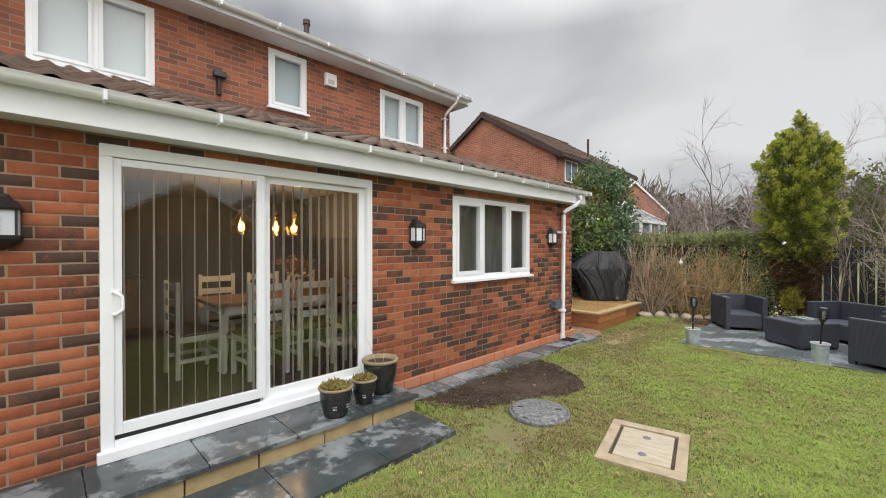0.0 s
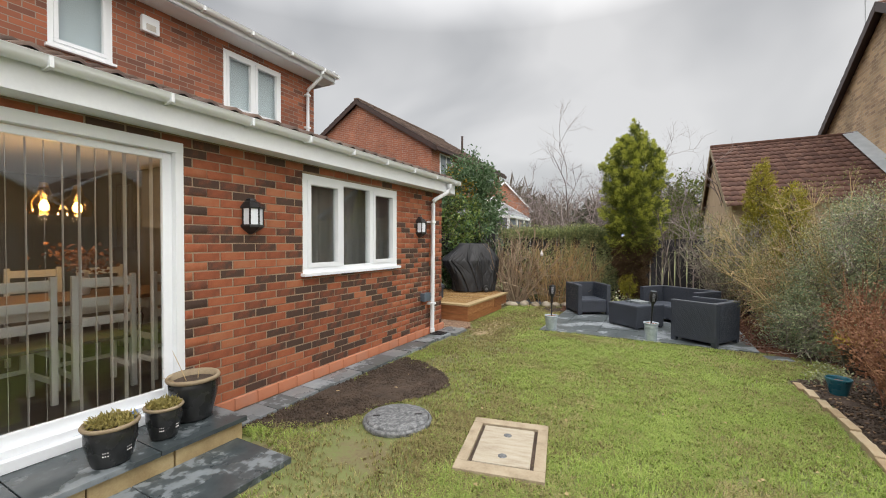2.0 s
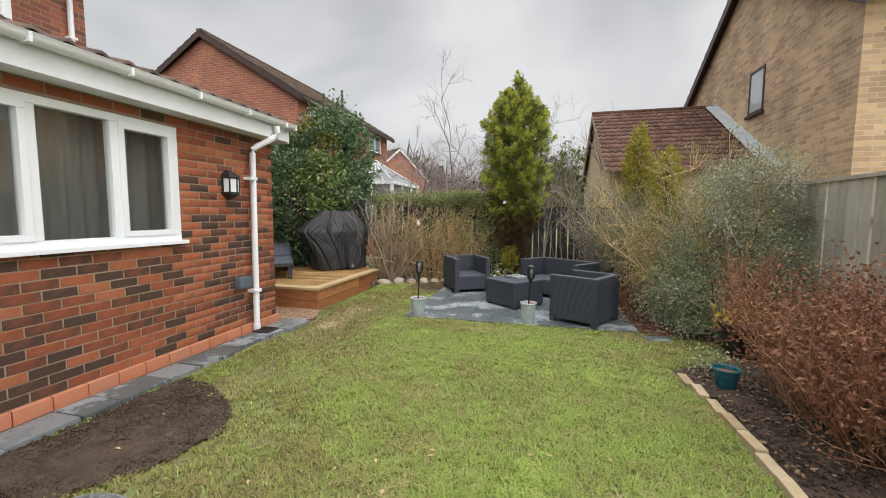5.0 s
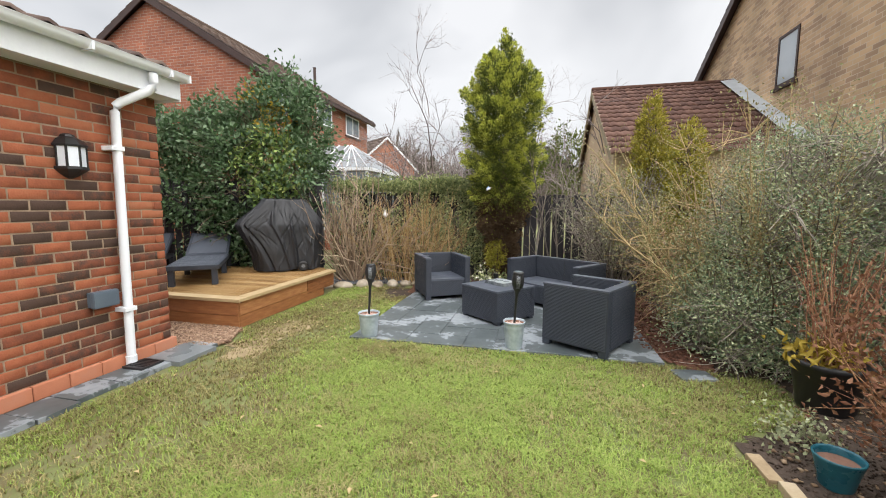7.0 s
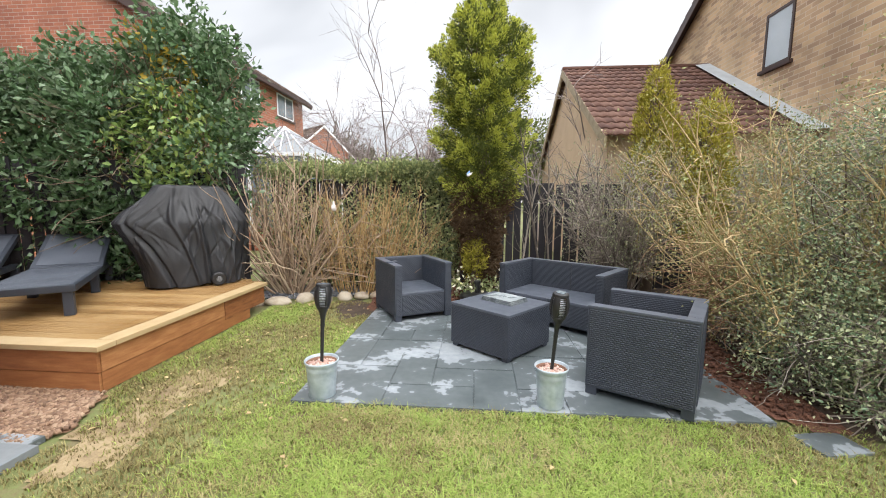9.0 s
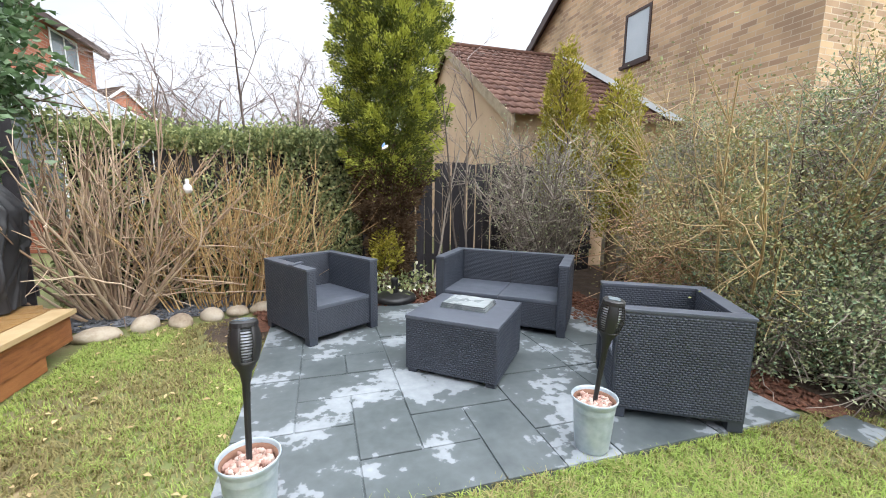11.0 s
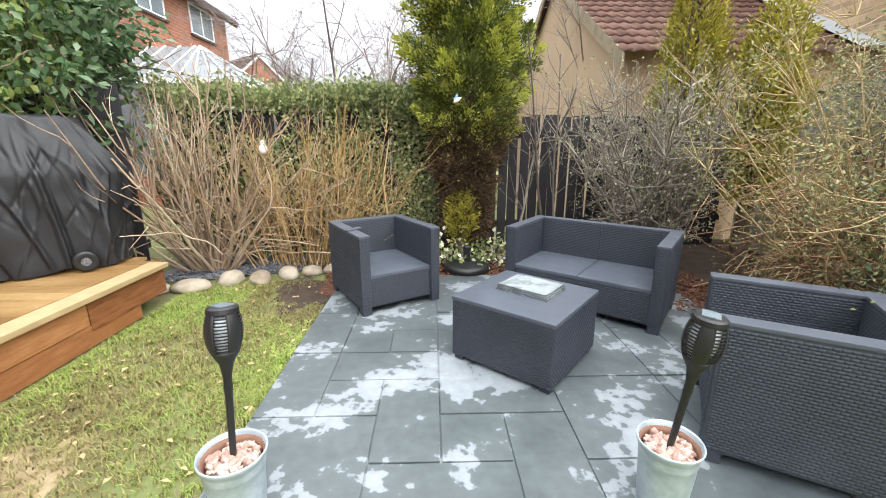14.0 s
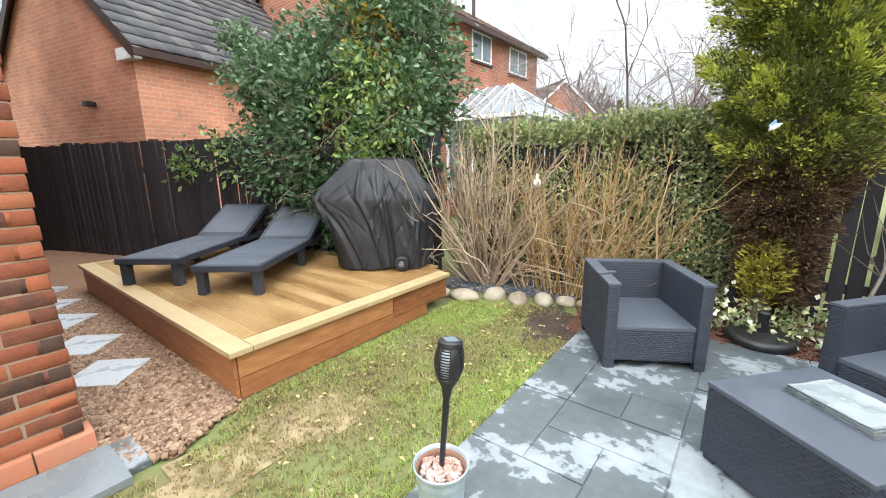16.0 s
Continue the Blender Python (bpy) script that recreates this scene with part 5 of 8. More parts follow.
brown = thing("buff_brick_house", "buff brick neighbouring house with dark verge", "house", loc=(7.65, 9.25, 0))
bw, bd, be, brr = 8.0, 7.5, 4.63, 6.85
part("wall", prism([(0, 0, 0), (0, bd, 0), (0, bd, be), (0, bd / 2, brr - 0.12), (0, 0, be), (bw, 0, 0), (bw, bd, 0), (bw, bd, be), (bw, bd / 2, brr - 0.12), (bw, 0, be)], [(0, 1, 2, 3, 4), (5, 9, 8, 7, 6), (0, 4, 9, 5), (1, 6, 7, 2), (2, 7, 8, 3), (3, 8, 9, 4)]), m_wall_buff, brown)
for sy, y0 in ((-1, 0), (1, bd)):
    s = math.hypot(bd / 2, brr - be)
    v = np.array((0, -sy * bd / 2, brr - be)) / s
    sl = (brr - be) / (bd / 2)
    o = np.array((-0.18, y0 + sy * 0.3, be - sl * 0.3 + 0.02))
    tiled_roof("roof", o, (1, 0, 0), v, bw + 0.3, 15, (s + 0.34) / 15, 0.3, 0.013, m_tile_red, brown, res=6)
    q, e, nz, t = o - np.array((0, 0, 0.02)), o + v * (s + 0.34), np.array((0, 0, 0.2)), np.array((0.03, 0, 0))
    P = [q - nz, e - nz, e + nz * 0.1, q + nz * 0.1]
    part("bargeboard", prism([tuple(p) for p in P] + [tuple(p + t) for p in P], [(0, 1, 2, 3), (7, 6, 5, 4), (0, 4, 5, 1), (1, 5, 6, 2), (2, 6, 7, 3), (3, 7, 4, 0)]), m_barge, brown)
    part("soffit", prism([tuple(o + np.array((0, 0, -0.03))), tuple(o + np.array((0.2, 0, -0.03))), tuple(e + np.array((0.2, 0, -0.03))), tuple(e + np.array((0, 0, -0.03)))], [(0, 1, 2, 3)]), m_barge, brown)
small_window(brown, "x", 0.0, 2.68, 3.32, 3.58, 4.50, m_barge, -1, (), m_pane_pale)
small_window(brown, "y", 0.0, 1.6, 2.3, 3.7, 4.55, m_upvc, -1, (0.5,), m_pane_pale)
V, F = tubes([[(0.3, 5.6, 5.9), (0.25, 5.6, 8.2)], [(-0.3, 5.6, 8.0), (0.9, 5.6, 8.1)]] + [[(x, 5.45, 8.05), (x, 5.75, 8.05)] for x in np.arange(-0.2, 0.9, 0.15)], [(0.015, 0.012)] * 10, 5)
raw("aerial", V, F, m_lead, brown)

m_tile_red_piece = mat("brown_roof_tile_piece", [(0.2, (0.075, 0.036, 0.028)), (0.5, (0.12, 0.058, 0.042)), (0.8, (0.165, 0.088, 0.065))], 5, 0.85, bump=0.3, fine=60, rand="object", rand_amt=0.5)
# low garage wing joined to the buff house: ridge along x
wing = thing("garage_wing", "sand coloured garage wing with red brown tiled roof", "garage", loc=(4.62, 11.25, 0))
ww, wd, we, wr = 3.03, 6.3, 2.38, 4.22
part("wall", prism([(0.05, 0, 0), (0.05, wd, 0), (0.05, wd, we), (0.05, wd / 2, wr - 0.1), (0.05, 0, we), (ww, 0, 0), (ww, wd, 0), (ww, wd, we), (ww, wd / 2, wr - 0.1), (ww, 0, we)], [(0, 1, 2, 3, 4), (5, 9, 8, 7, 6), (0, 4, 9, 5), (1, 6, 7, 2), (2, 7, 8, 3), (3, 8, 9, 4)]), m_wall_sand, wing)
for sy, y0 in ((-1, 0), (1, wd)):
    s = math.hypot(wd / 2, wr - we)
    v = np.array((0, -sy * wd / 2, wr - we)) / s
    sl = (wr - we) / (wd / 2)
    o = np.array((-0.08, y0 + sy * 0.25, we - sl * 0.25 + 0.02))
    tiled_roof("roof", o, (1, 0, 0), v, ww + 0.1, 15, (s + 0.28) / 15, 0.15, 0.018, m_tile_red_piece if sy < 0 else m_tile_red, wing, pieces=sy < 0)
    q, e, nz, t = o - np.array((0, 0, 0.0)), o + v * (s + 0.28), np.array((0, 0, 0.16)), np.array((0.03, 0, 0))
    P = [q - nz, e - nz, e + nz * 0.1, q + nz * 0.1]
    part("bargeboard", prism([tuple(p) for p in P] + [tuple(p + t) for p in P], [(0, 1, 2, 3), (7, 6, 5, 4), (0, 4, 5, 1), (1, 5, 6, 2), (2, 6, 7, 3), (3, 7, 4, 0)]), m_concrete, wing)
    f0, f1 = o + np.array((ww - 0.22, 0, 0.075)), o + np.array((ww - 0.22, 0, 0.075)) + v * (s + 0.25)
    part("flashing", prism([tuple(f0), tuple(f0 + np.array((0.3, 0, 0.02))), tuple(f1 + np.array((0.3, 0, 0.02))), tuple(f1)], [(0, 1, 2, 3)]), m_lead, wing, "pale lead flashing against the taller wall")
part("ridge_tiles", box(-0.08, ww, wd / 2 - 0.1, wd / 2 + 0.1, wr + 0.0, wr + 0.07, 0.03), m_tile_red, wing)

far1 = gabled("far_brick_house", "distant red brick house gable over the hedge", (-8.5, 41, 0), 50, 6.0, 8, 5.0, 7.6, m_wall_red, m_tile_brown, m_upvc_old, 0.3)
# houses over the opposite fence, mirrored in the patio glass
opp = gabled("opposite_house", "buff brick house with pale verge opposite the patio door", (33.0, 10.0, 0), 90, 7.0, 7.0, 3.6, 5.7, m_wall_buff, m_tile_brown, m_upvc_old, 0.3)
opp2 = gabled("opposite_house", "second buff brick house opposite the patio door", (42.0, 20.0, 0), 90, 8.0, 8.0, 4.6, 7.2, m_wall_buff, m_tile_brown, m_upvc_old, 0.3)

# ---------------------------------------------------------------- dining room
def dining_chair(loc, rz, first=[]):
    if first:
        return copy_thing(first[0], pose(*loc, 0, 0, rz))
    c = thing("dining_chair", "white painted ladder-back dining chair with dark seat", "chair", "chairs round the dining table", loc, rz)
    part("seat", box(-0.22, 0.22, -0.21, 0.21, 0.43, 0.46, 0.012), m_floor_in, c, "dark seat pad")
    for sx in (-0.2, 0.2):
        part("leg", box(sx - 0.02, sx + 0.02, 0.17, 0.21, 0, 0.44, 0.004), m_white_paint, c)
        part("back_post", box(sx - 0.02, sx + 0.02, -0.23, -0.19, 0, 1.0, 0.004), m_white_paint, c)
        part("stretcher", box(sx - 0.012, sx + 0.012, -0.19, 0.17, 0.16, 0.2, 0.003), m_white_paint, c)
        part("side_rail", box(sx - 0.015, sx + 0.015, -0.19, 0.17, 0.37, 0.43, 0.003), m_white_paint, c)
    part("front_rail", box(-0.18, 0.18, 0.18, 0.2, 0.37, 0.43, 0.003), m_white_paint, c)
    part("front_stretcher", box(-0.18, 0.18, 0.18, 0.2, 0.2, 0.235, 0.003), m_white_paint, c)
    for z in (0.58, 0.74, 0.9):
        part("ladder_slat", box(-0.18, 0.18, -0.22, -0.2, z, z + 0.075, 0.008), m_white_paint, c)
    first.append(c)
    return c


table_in = thing("dining_table", "dining table with brown oak top and white turned legs", "table", loc=(-1.68, 2.08, 0.2))
part("tabletop", box(-0.45, 0.45, -0.95, 0.95, 0.72, 0.76, 0.008), m_oak, table_in)
part("apron", box(-0.38, 0.38, -0.85, 0.85, 0.62, 0.72, 0.004), m_white_paint, table_in)
for sx in (-0.37, 0.37):
    for sy in (-0.85, 0.85):
        part("leg", lathe([(0.025, 0), (0.035, 0.05), (0.028, 0.1), (0.045, 0.3), (0.03, 0.42), (0.05, 0.46), (0.05, 0.64)], 14), m_white_paint, table_in).location = (sx, sy, 0)
for cx, cy, rz in ((-1.08, 1.52, 93), (-1.06, 2.06, 88), (-1.05, 2.62, 90), (-2.32, 1.5, -90), (-2.32, 2.1, -90), (-2.32, 2.68, -88), (-1.62, 1.02, 4)):
    dining_chair((cx, cy, 0.2), rz)
for i, py in enumerate((1.53, 1.93, 2.17)):
    pl = thing("pendant_lamp", "amber glass pendant lamp with a lit warm bulb", "pendant lamp", "pendant lamps over the table", (-1.68, py, 1.72))
    part("shade", lathe([(0.035, 0.26), (0.05, 0.2), (0.11, 0.14), (0.12, 0.08), (0.1, 0.0)], 20), m_amber, pl, smooth=True).visible_shadow = False
    part("bulb", lathe([(0, 0.03), (0.032, 0.05), (0.036, 0.085), (0.018, 0.13), (0, 0.14)], 12), m_bulb, pl, smooth=True)
    part("cap", lathe([(0, 0.3), (0.03, 0.29), (0.035, 0.25), (0, 0.25)], 12), m_brass, pl)
    V, F = tubes([[(0, 0, 0.29), (0, 0, 0.7)]], [(0.004, 0.004)], 6)
    raw("flex", V, F, m_black, pl)
    lamp = new("pendant_light", bpy.data.lights.new("pendant_light", "POINT"))
    lamp.data.energy, lamp.data.color, lamp.data.shadow_soft_size = 3.6, (1.0, 0.62, 0.3), 0.04
    lamp.location = (-1.68, py, 1.70)
pic = thing("wall_frame", "dark open lattice wall frame", "wall frame", loc=(-3.2, 3.185, 1.35))
for q in ((-0.36, -0.3, 0, 0.95), (0.3, 0.36, 0, 0.95), (-0.3, 0.3, 0.89, 0.95), (-0.3, 0.3, 0, 0.06), (-0.13, -0.08, 0.06, 0.89), (0.08, 0.13, 0.06, 0.89)):
    part("bar", box(q[0], q[1], -0.03, 0.012, q[2], q[3], 0.004), m_floor_in, pic)
side = thing("sideboard", "dark wooden sideboard against the dining room wall", "sideboard", loc=(-4.2, 0.0, 0.2))
part("carcass", box(-0.25, 0.2, -1.2, 0.9, 0.08, 0.9, 0.008), m_oak, side)
part("top", box(-0.27, 0.23, -1.24, 0.94, 0.9, 0.93, 0.005), m_floor_in, side)
for dy in (-0.95, -0.25, 0.45):
    part("door", box(0.2, 0.215, dy - 0.3, dy + 0.3, 0.14, 0.86, 0.004), m_oak, side)
vase = thing("flower_vase", "vase of red and cream flowers on the dining table", "vase", loc=(-1.68, 2.2, 0.96))
part("pot", lathe([(0, 0), (0.05, 0), (0.07, 0.1), (0.04, 0.2), (0.05, 0.22)], 16), m_white_thing, vase, smooth=True)
p = rng.normal(size=(160, 3)) * np.array([0.11, 0.11, 0.07]) + np.array([0, 0, 0.34])
V, F = leaf_cards(p, rng.normal(size=(160, 3)), 0.06, 0.04)
raw("flowers", V, F, m_deadleaf, vase)

# ---------------------------------------------------------------- wall fittings
def lantern(y, z, first=[]):
    if first:
        return copy_thing(first[0], pose(0, y, z))
    l = thing("wall_lantern", "black half lantern with frosted glass on the brick wall", "wall lamp", "wall lanterns", (0, y, z))
    part("back_plate", box(0, 0.015, -0.07, 0.07, -0.10, 0.12, 0.006), m_black, l)
    H = [(0.02, -0.082), (0.09, -0.066), (0.12, 0), (0.09, 0.066), (0.02, 0.082)]
    for i, ((xa, ya), (xb, yb)) in enumerate(zip(H, H[1:])):
        part("glass_panel", prism([(xa, ya, -0.085), (xb, yb, -0.085), (xb, yb, 0.065), (xa, ya, 0.065)], [(0, 1, 2, 3)]), m_white_glass, l, "frosted white glass panel")
    for xa, ya in H:
        part("glazing_bar", box(xa - 0.006, xa + 0.006, ya - 0.006, ya + 0.006, -0.09, 0.07, 0.002), m_black, l)
    def half(profile, name):
        n = 5
        bm = bmesh.new()
        rings = []
        for s, zz in profile:
            rings.append([bm.verts.new((0.004 + (xa - 0.004) * s, ya * s, zz)) for xa, ya in [(0.0, -0.085)] + H + [(0.0, 0.085)]])
        for a, b in zip(rings, rings[1:]):
            for i in range(len(a) - 1):
                bm.faces.new((a[i], a[i + 1], b[i + 1], b[i]))
        bm.faces.new(rings[0])
        bm.faces.new(rings[-1])
        bmesh.ops.recalc_face_normals(bm, faces=bm.faces)
        part(name, bm, m_black, l)
    half([(1.12, 0.062), (1.15, 0.075), (0.75, 0.12), (0.5, 0.135), (0.45, 0.15), (0.2, 0.16)], "cap")
    half([(1.1, -0.08), (1.1, -0.1), (0.8, -0.125), (0.35, -0.155), (0.15, -0.165)], "base")
    first.append(l)
    return l


for ly in (-0.315, 2.80, 5.70):
    lantern(ly, 1.71)
sock = thing("outdoor_socket", "slate blue weatherproof socket box on the wall", "socket box", loc=(0, 5.83, 0.56))
part("back_box", box(0, 0.035, -0.09, 0.09, 0, 0.12, 0.008), m_socket, sock)
part("hinged_cover", box(0.035, 0.085, -0.095, 0.095, -0.006, 0.125, 0.016), m_socket, sock)

# ---------------------------------------------------------------- pots on the step
def plant_pot(loc, r, h, label, mat_body, fill, rim=m_pot_rim, dots=False):
    p = thing("plant_pot", label, "plant pot", loc=loc)
    part("body", lathe([(0, 0.0), (r * 0.68, 0.0), (r * 0.74, 0.02), (r * 0.95, h * 0.55), (r * 0.97, h * 0.82), (r * 0.93, h * 0.86), (r * 0.93, h * 0.9)], 28), mat_body, p, smooth=True)
    part("rim", lathe([(r * 0.9, h * 0.88), (r * 1.04, h * 0.9), (r * 1.08, h * 0.95), (r * 1.02, h), (r * 0.9, h * 0.97), (r * 0.86, h * 0.86)], 28), rim, p, smooth=True)
    part("compost", lathe([(0, h * 0.9), (r * 0.5, h * 0.9), (r * 0.9, h * 0.86)], 20), m_soil, p)
    if dots:
        for a in (-0.6, 0.4, 1.4, 2.4):
            for dz in (-0.02, 0.0, 0.02):
                for da in (-0.1, 0, 0.1):
                    q = part("dot", lathe([(0, 0.0), (0.0045, 0.0), (0, 0.003)], 6), m_white_thing, p)
                    q.matrix_local = pose(r * 0.885 * math.cos(a + da), r * 0.885 * math.sin(a + da), h * 0.42 + dz, 0, 78, math.degrees(a + da))
    if fill:
        n = fill
        ang, rad = rng.uniform(0, 6.28, n), r * 0.85 * np.sqrt(rng.uniform(0, 1, n))
        pts = np.c_[rad * np.cos(ang), rad * np.sin(ang), np.full(n, h * 0.9) + rng.uniform(0, 0.03, n)]
        V, F = leaf_cards(pts, rng.normal(size=(n, 3)) + np.array([0, 0, 1.2]), rng.uniform(0.02, 0.045, n), 0.014)
        raw("plant", V, F, m_moss, p)
    return p


plant_pot((0.40, 1.58, 0.167), 0.135, 0.245, "black glazed pot with dotted pattern and dry moss", m_gloss_pot, 500, dots=True)
plant_pot((0.34, 1.90, 0.167), 0.108, 0.22, "small black glazed pot with low sedum", m_gloss_pot, 500, dots=True)
big = plant_pot((0.21, 2.17, 0.167), 0.165, 0.32, "large black glazed pot with a few dry stems", m_gloss_pot, 0)
V, F = tubes([[(0.0, -0.05, 0.28), (-0.01, -0.09, 0.40), (-0.03, -0.13, 0.52)], [(0.02, 0.02, 0.28), (0.03, 0.03, 0.42)], [(-0.03, -0.1, 0.28), (0.06, -0.25, 0.38)]], [(0.003, 0.0015)] * 3, 5)
raw("dry_stem", V, F, m_straw, big)
bt = thing("plant_tag", "small bright blue plastic tag in the pot", "tag", loc=(0.42, 1.69, 0.40), rz=20)
part("card", box(-0.004, 0.004, -0.022, 0.022, -0.02, 0.035, 0.002), m_gold_paint, bt)

# ---------------------------------------------------------------- garden furniture
def weave(name, w, h, parent, m, cell=0.024, amp=0.0042, label=""):
    """A woven panel in the local xz plane, thickness to +y behind; raised alternate strands."""
    nx, nz = max(2, int(w / cell)), max(2, int(h / (cell * 0.55)))
    dx, dz = w / nx, h / nz
    V, F = [], []
    for j in range(nz):
        for i in range(nx + 1):
            x0 = (i - (0.5 if j % 2 else 0.0)) * dx
            a, b = max(0, x0), min(w, x0 + dx)
            if b - a < 0.004:
                continue
            z0, z1, k = j * dz, (j + 1) * dz, len(V)
            g, e = 0.0016, 0.005
            V += [(a, 0, z0), (b, 0, z0), (b, 0, z1), (a, 0, z1), (a + e, -amp, z0 + g + 0.002), (b - e, -amp, z0 + g + 0.002), (b - e, -amp, z1 - g - 0.002), (a + e, -amp, z1 - g - 0.002)]
            F += [(k + 4, k + 5, k + 6, k + 7), (k, k + 1, k + 5, k + 4), (k + 1, k + 2, k + 6, k + 5), (k + 2, k + 3, k + 7, k + 6), (k + 3, k, k + 4, k + 7)]
    return raw(name, V, F, m, parent, label)


def seat_unit(name, label, loc, rz, w, d, h, seats, group):
    """Resin rattan-look armchair or sofa; faces -y, origin at the middle of its base."""
    s = thing(name, label, "armchair" if seats == 1 else "sofa", group, loc, rz)
    arm, foot, sh = 0.075, 0.05, 0.30

    def panel(nm, x0, x1, y0, y1, z0, z1, faces):
        p = part(nm, box(x0, x1, y0, y1, z0, z1, 0.006), m_rattan, s)
        for f in faces:
            if f == "front":
                q = weave("weave", x1 - x0 - 0.02, z1 - z0 - 0.02, p, m_rattan)
                q.matrix_local = pose(x0 + 0.01, y0 - 0.0005, z0 + 0.01)
            elif f == "back":
                q = weave("weave", x1 - x0 - 0.02, z1 - z0 - 0.02, p, m_rattan)
                q.matrix_local = pose(x1 - 0.01, y1 + 0.0005, z0 + 0.01, 0, 0, 180)
            elif f == "left":
                q = weave("weave", y1 - y0 - 0.02, z1 - z0 - 0.02, p, m_rattan)
                q.matrix_local = pose(x0 - 0.0005, y1 - 0.01, z0 + 0.01, 0, 0, -90)
            elif f == "right":
                q = weave("weave", y1 - y0 - 0.02, z1 - z0 - 0.02, p, m_rattan)
                q.matrix_local = pose(x1 + 0.0005, y0 + 0.01, z0 + 0.01, 0, 0, 90)
        return p

    hw, hd = w / 2, d / 2
    panel("arm", -hw, -hw + arm, -hd, hd, foot, h - 0.012, ("left", "right", "front"))
    panel("arm", hw - arm, hw, -hd, hd, foot, h - 0.012, ("left", "right", "front"))
    panel("backrest", -hw + arm, hw - arm, hd - arm, hd, foot, h - 0.012, ("front", "back"))
    panel("front_panel", -hw + arm, hw - arm, -hd + 0.02, -hd + 0.06, foot, sh - 0.03, ("front",))
    rim = bmesh.new()
    for q in ((-hw - 0.004, -hw + arm + 0.004, -hd - 0.004, hd + 0.004), (hw - arm - 0.004, hw + 0.004, -hd - 0.004, hd + 0.004), (-hw + arm + 0.004, hw - arm - 0.004, hd - arm - 0.004, hd + 0.004)):
        box(*q, h - 0.012, h + 0.004, 0.004, bm=rim)
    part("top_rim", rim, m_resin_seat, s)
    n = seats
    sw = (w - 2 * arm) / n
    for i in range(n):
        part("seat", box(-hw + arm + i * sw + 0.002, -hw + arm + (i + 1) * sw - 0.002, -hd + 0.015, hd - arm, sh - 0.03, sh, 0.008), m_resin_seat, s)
        if n > 1 and i:
            part("back_seam", box(-hw + arm + i * sw - 0.003, -hw + arm + i * sw + 0.003, hd - arm - 0.006, hd - arm, sh, h - 0.02), m_black, s)
    for sx in (-hw + 0.002, hw - 0.072):
        for sy in (-hd + 0.002, hd - 0.072):
            part("leg", box(sx, sx + 0.07, sy, sy + 0.07, 0.0, foot + 0.01, 0.004), m_rattan, s)
    return s


Z0 = 0.022
seat_unit("armchair", "anthracite rattan-look resin armchair on the slate patio", (1.945, 9.27, Z0), 31.0, 0.66, 0.71, 0.60, 1, "garden seats")
seat_unit("sofa", "anthracite rattan-look two-seat resin sofa on the slate patio", (3.585, 9.035, Z0), -38.5, 1.15, 0.62, 0.60, 2, "garden seats")
seat_unit("armchair", "anthracite rattan-look resin armchair beside the lawn edge", (3.868, 7.508, Z0), -121.0, 0.665, 0.63, 0.60, 1, "garden seats")

ctable = thing("coffee_table", "square anthracite rattan-look resin coffee table", "table", loc=(2.905, 8.24, Z0), rz=-40.5)
tw, td, th = 0.62, 0.61, 0.392
part("body", box(-tw / 2 + 0.006, tw / 2 - 0.006, -td / 2 + 0.006, td / 2 - 0.006, 0.03, th - 0.02, 0.004), m_rattan, ctable)
for w_, ro, ox, oy in ((tw, 0, -tw / 2, -td / 2), (td, 90, tw / 2, -td / 2), (tw, 180, tw / 2, td / 2), (td, -90, -tw / 2, td / 2)):
    q = weave("side_panel", w_, th - 0.05, ctable, m_rattan)
    q.matrix_local = pose(ox, oy, 0.03, 0, 0, ro)
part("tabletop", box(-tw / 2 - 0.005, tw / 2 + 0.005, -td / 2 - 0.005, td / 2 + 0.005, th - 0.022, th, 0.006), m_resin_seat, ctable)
for sx in (-tw / 2 + 0.01, tw / 2 - 0.07):
    for sy in (-td / 2 + 0.01, td / 2 - 0.07):
        part("leg", box(sx, sx + 0.06, sy, sy + 0.06, 0, 0.04, 0.004), m_rattan, ctable)
bag = thing("folded_cover", "folded clear grey plastic cover lying on the coffee table", "plastic cover", loc=(2.94, 8.29, Z0 + th), rz=-41)
n = 18
for k, (sw, sd, zz) in enumerate(((0.33, 0.25, 0.0), (0.32, 0.245, 0.012), (0.31, 0.24, 0.024))):
    gx, gy = np.meshgrid(np.linspace(-sw / 2, sw / 2, n), np.linspace(-sd / 2, sd / 2, n), indexing="ij")
    wob = np.array([[noise.noise((a * 14, b * 14, k)) for b in gy[0]] for a in gx[:, 0]])
    top = np.stack([gx, gy, zz + 0.012 + 0.005 * wob], -1).reshape(-1, 3)
    bot = np.stack([gx, gy, np.full_like(gx, zz + 0.001)], -1).reshape(-1, 3)
    F = [(i * n + j, (i + 1) * n + j, (i + 1) * n + j + 1, i * n + j + 1) for i in range(n - 1) for j in range(n - 1)]
    edge = [(i * n) for i in range(n)] + [(n - 1) * n + j for j in range(1, n)] + [i * n + n - 1 for i in range(n - 2, -1, -1)] + [j for j in range(n - 2, 0, -1)]
    F += [(edge[i], edge[(i + 1) % len(edge)], edge[(i + 1) % len(edge)] + n * n, edge[i] + n * n) for i in range(len(edge))]
    raw("fold", np.concatenate([top, bot]), F, m_clearplastic, bag, smooth=True)
tag = thing("arm_clip", "small grey folded strip on the armchair arm", "strip", loc=(1.76, 9.03, 0.627), rz=-35)
part("strip", box(-0.02, 0.02, -0.07, 0.07, 0, 0.012, 0.003), m_resin_seat, tag)

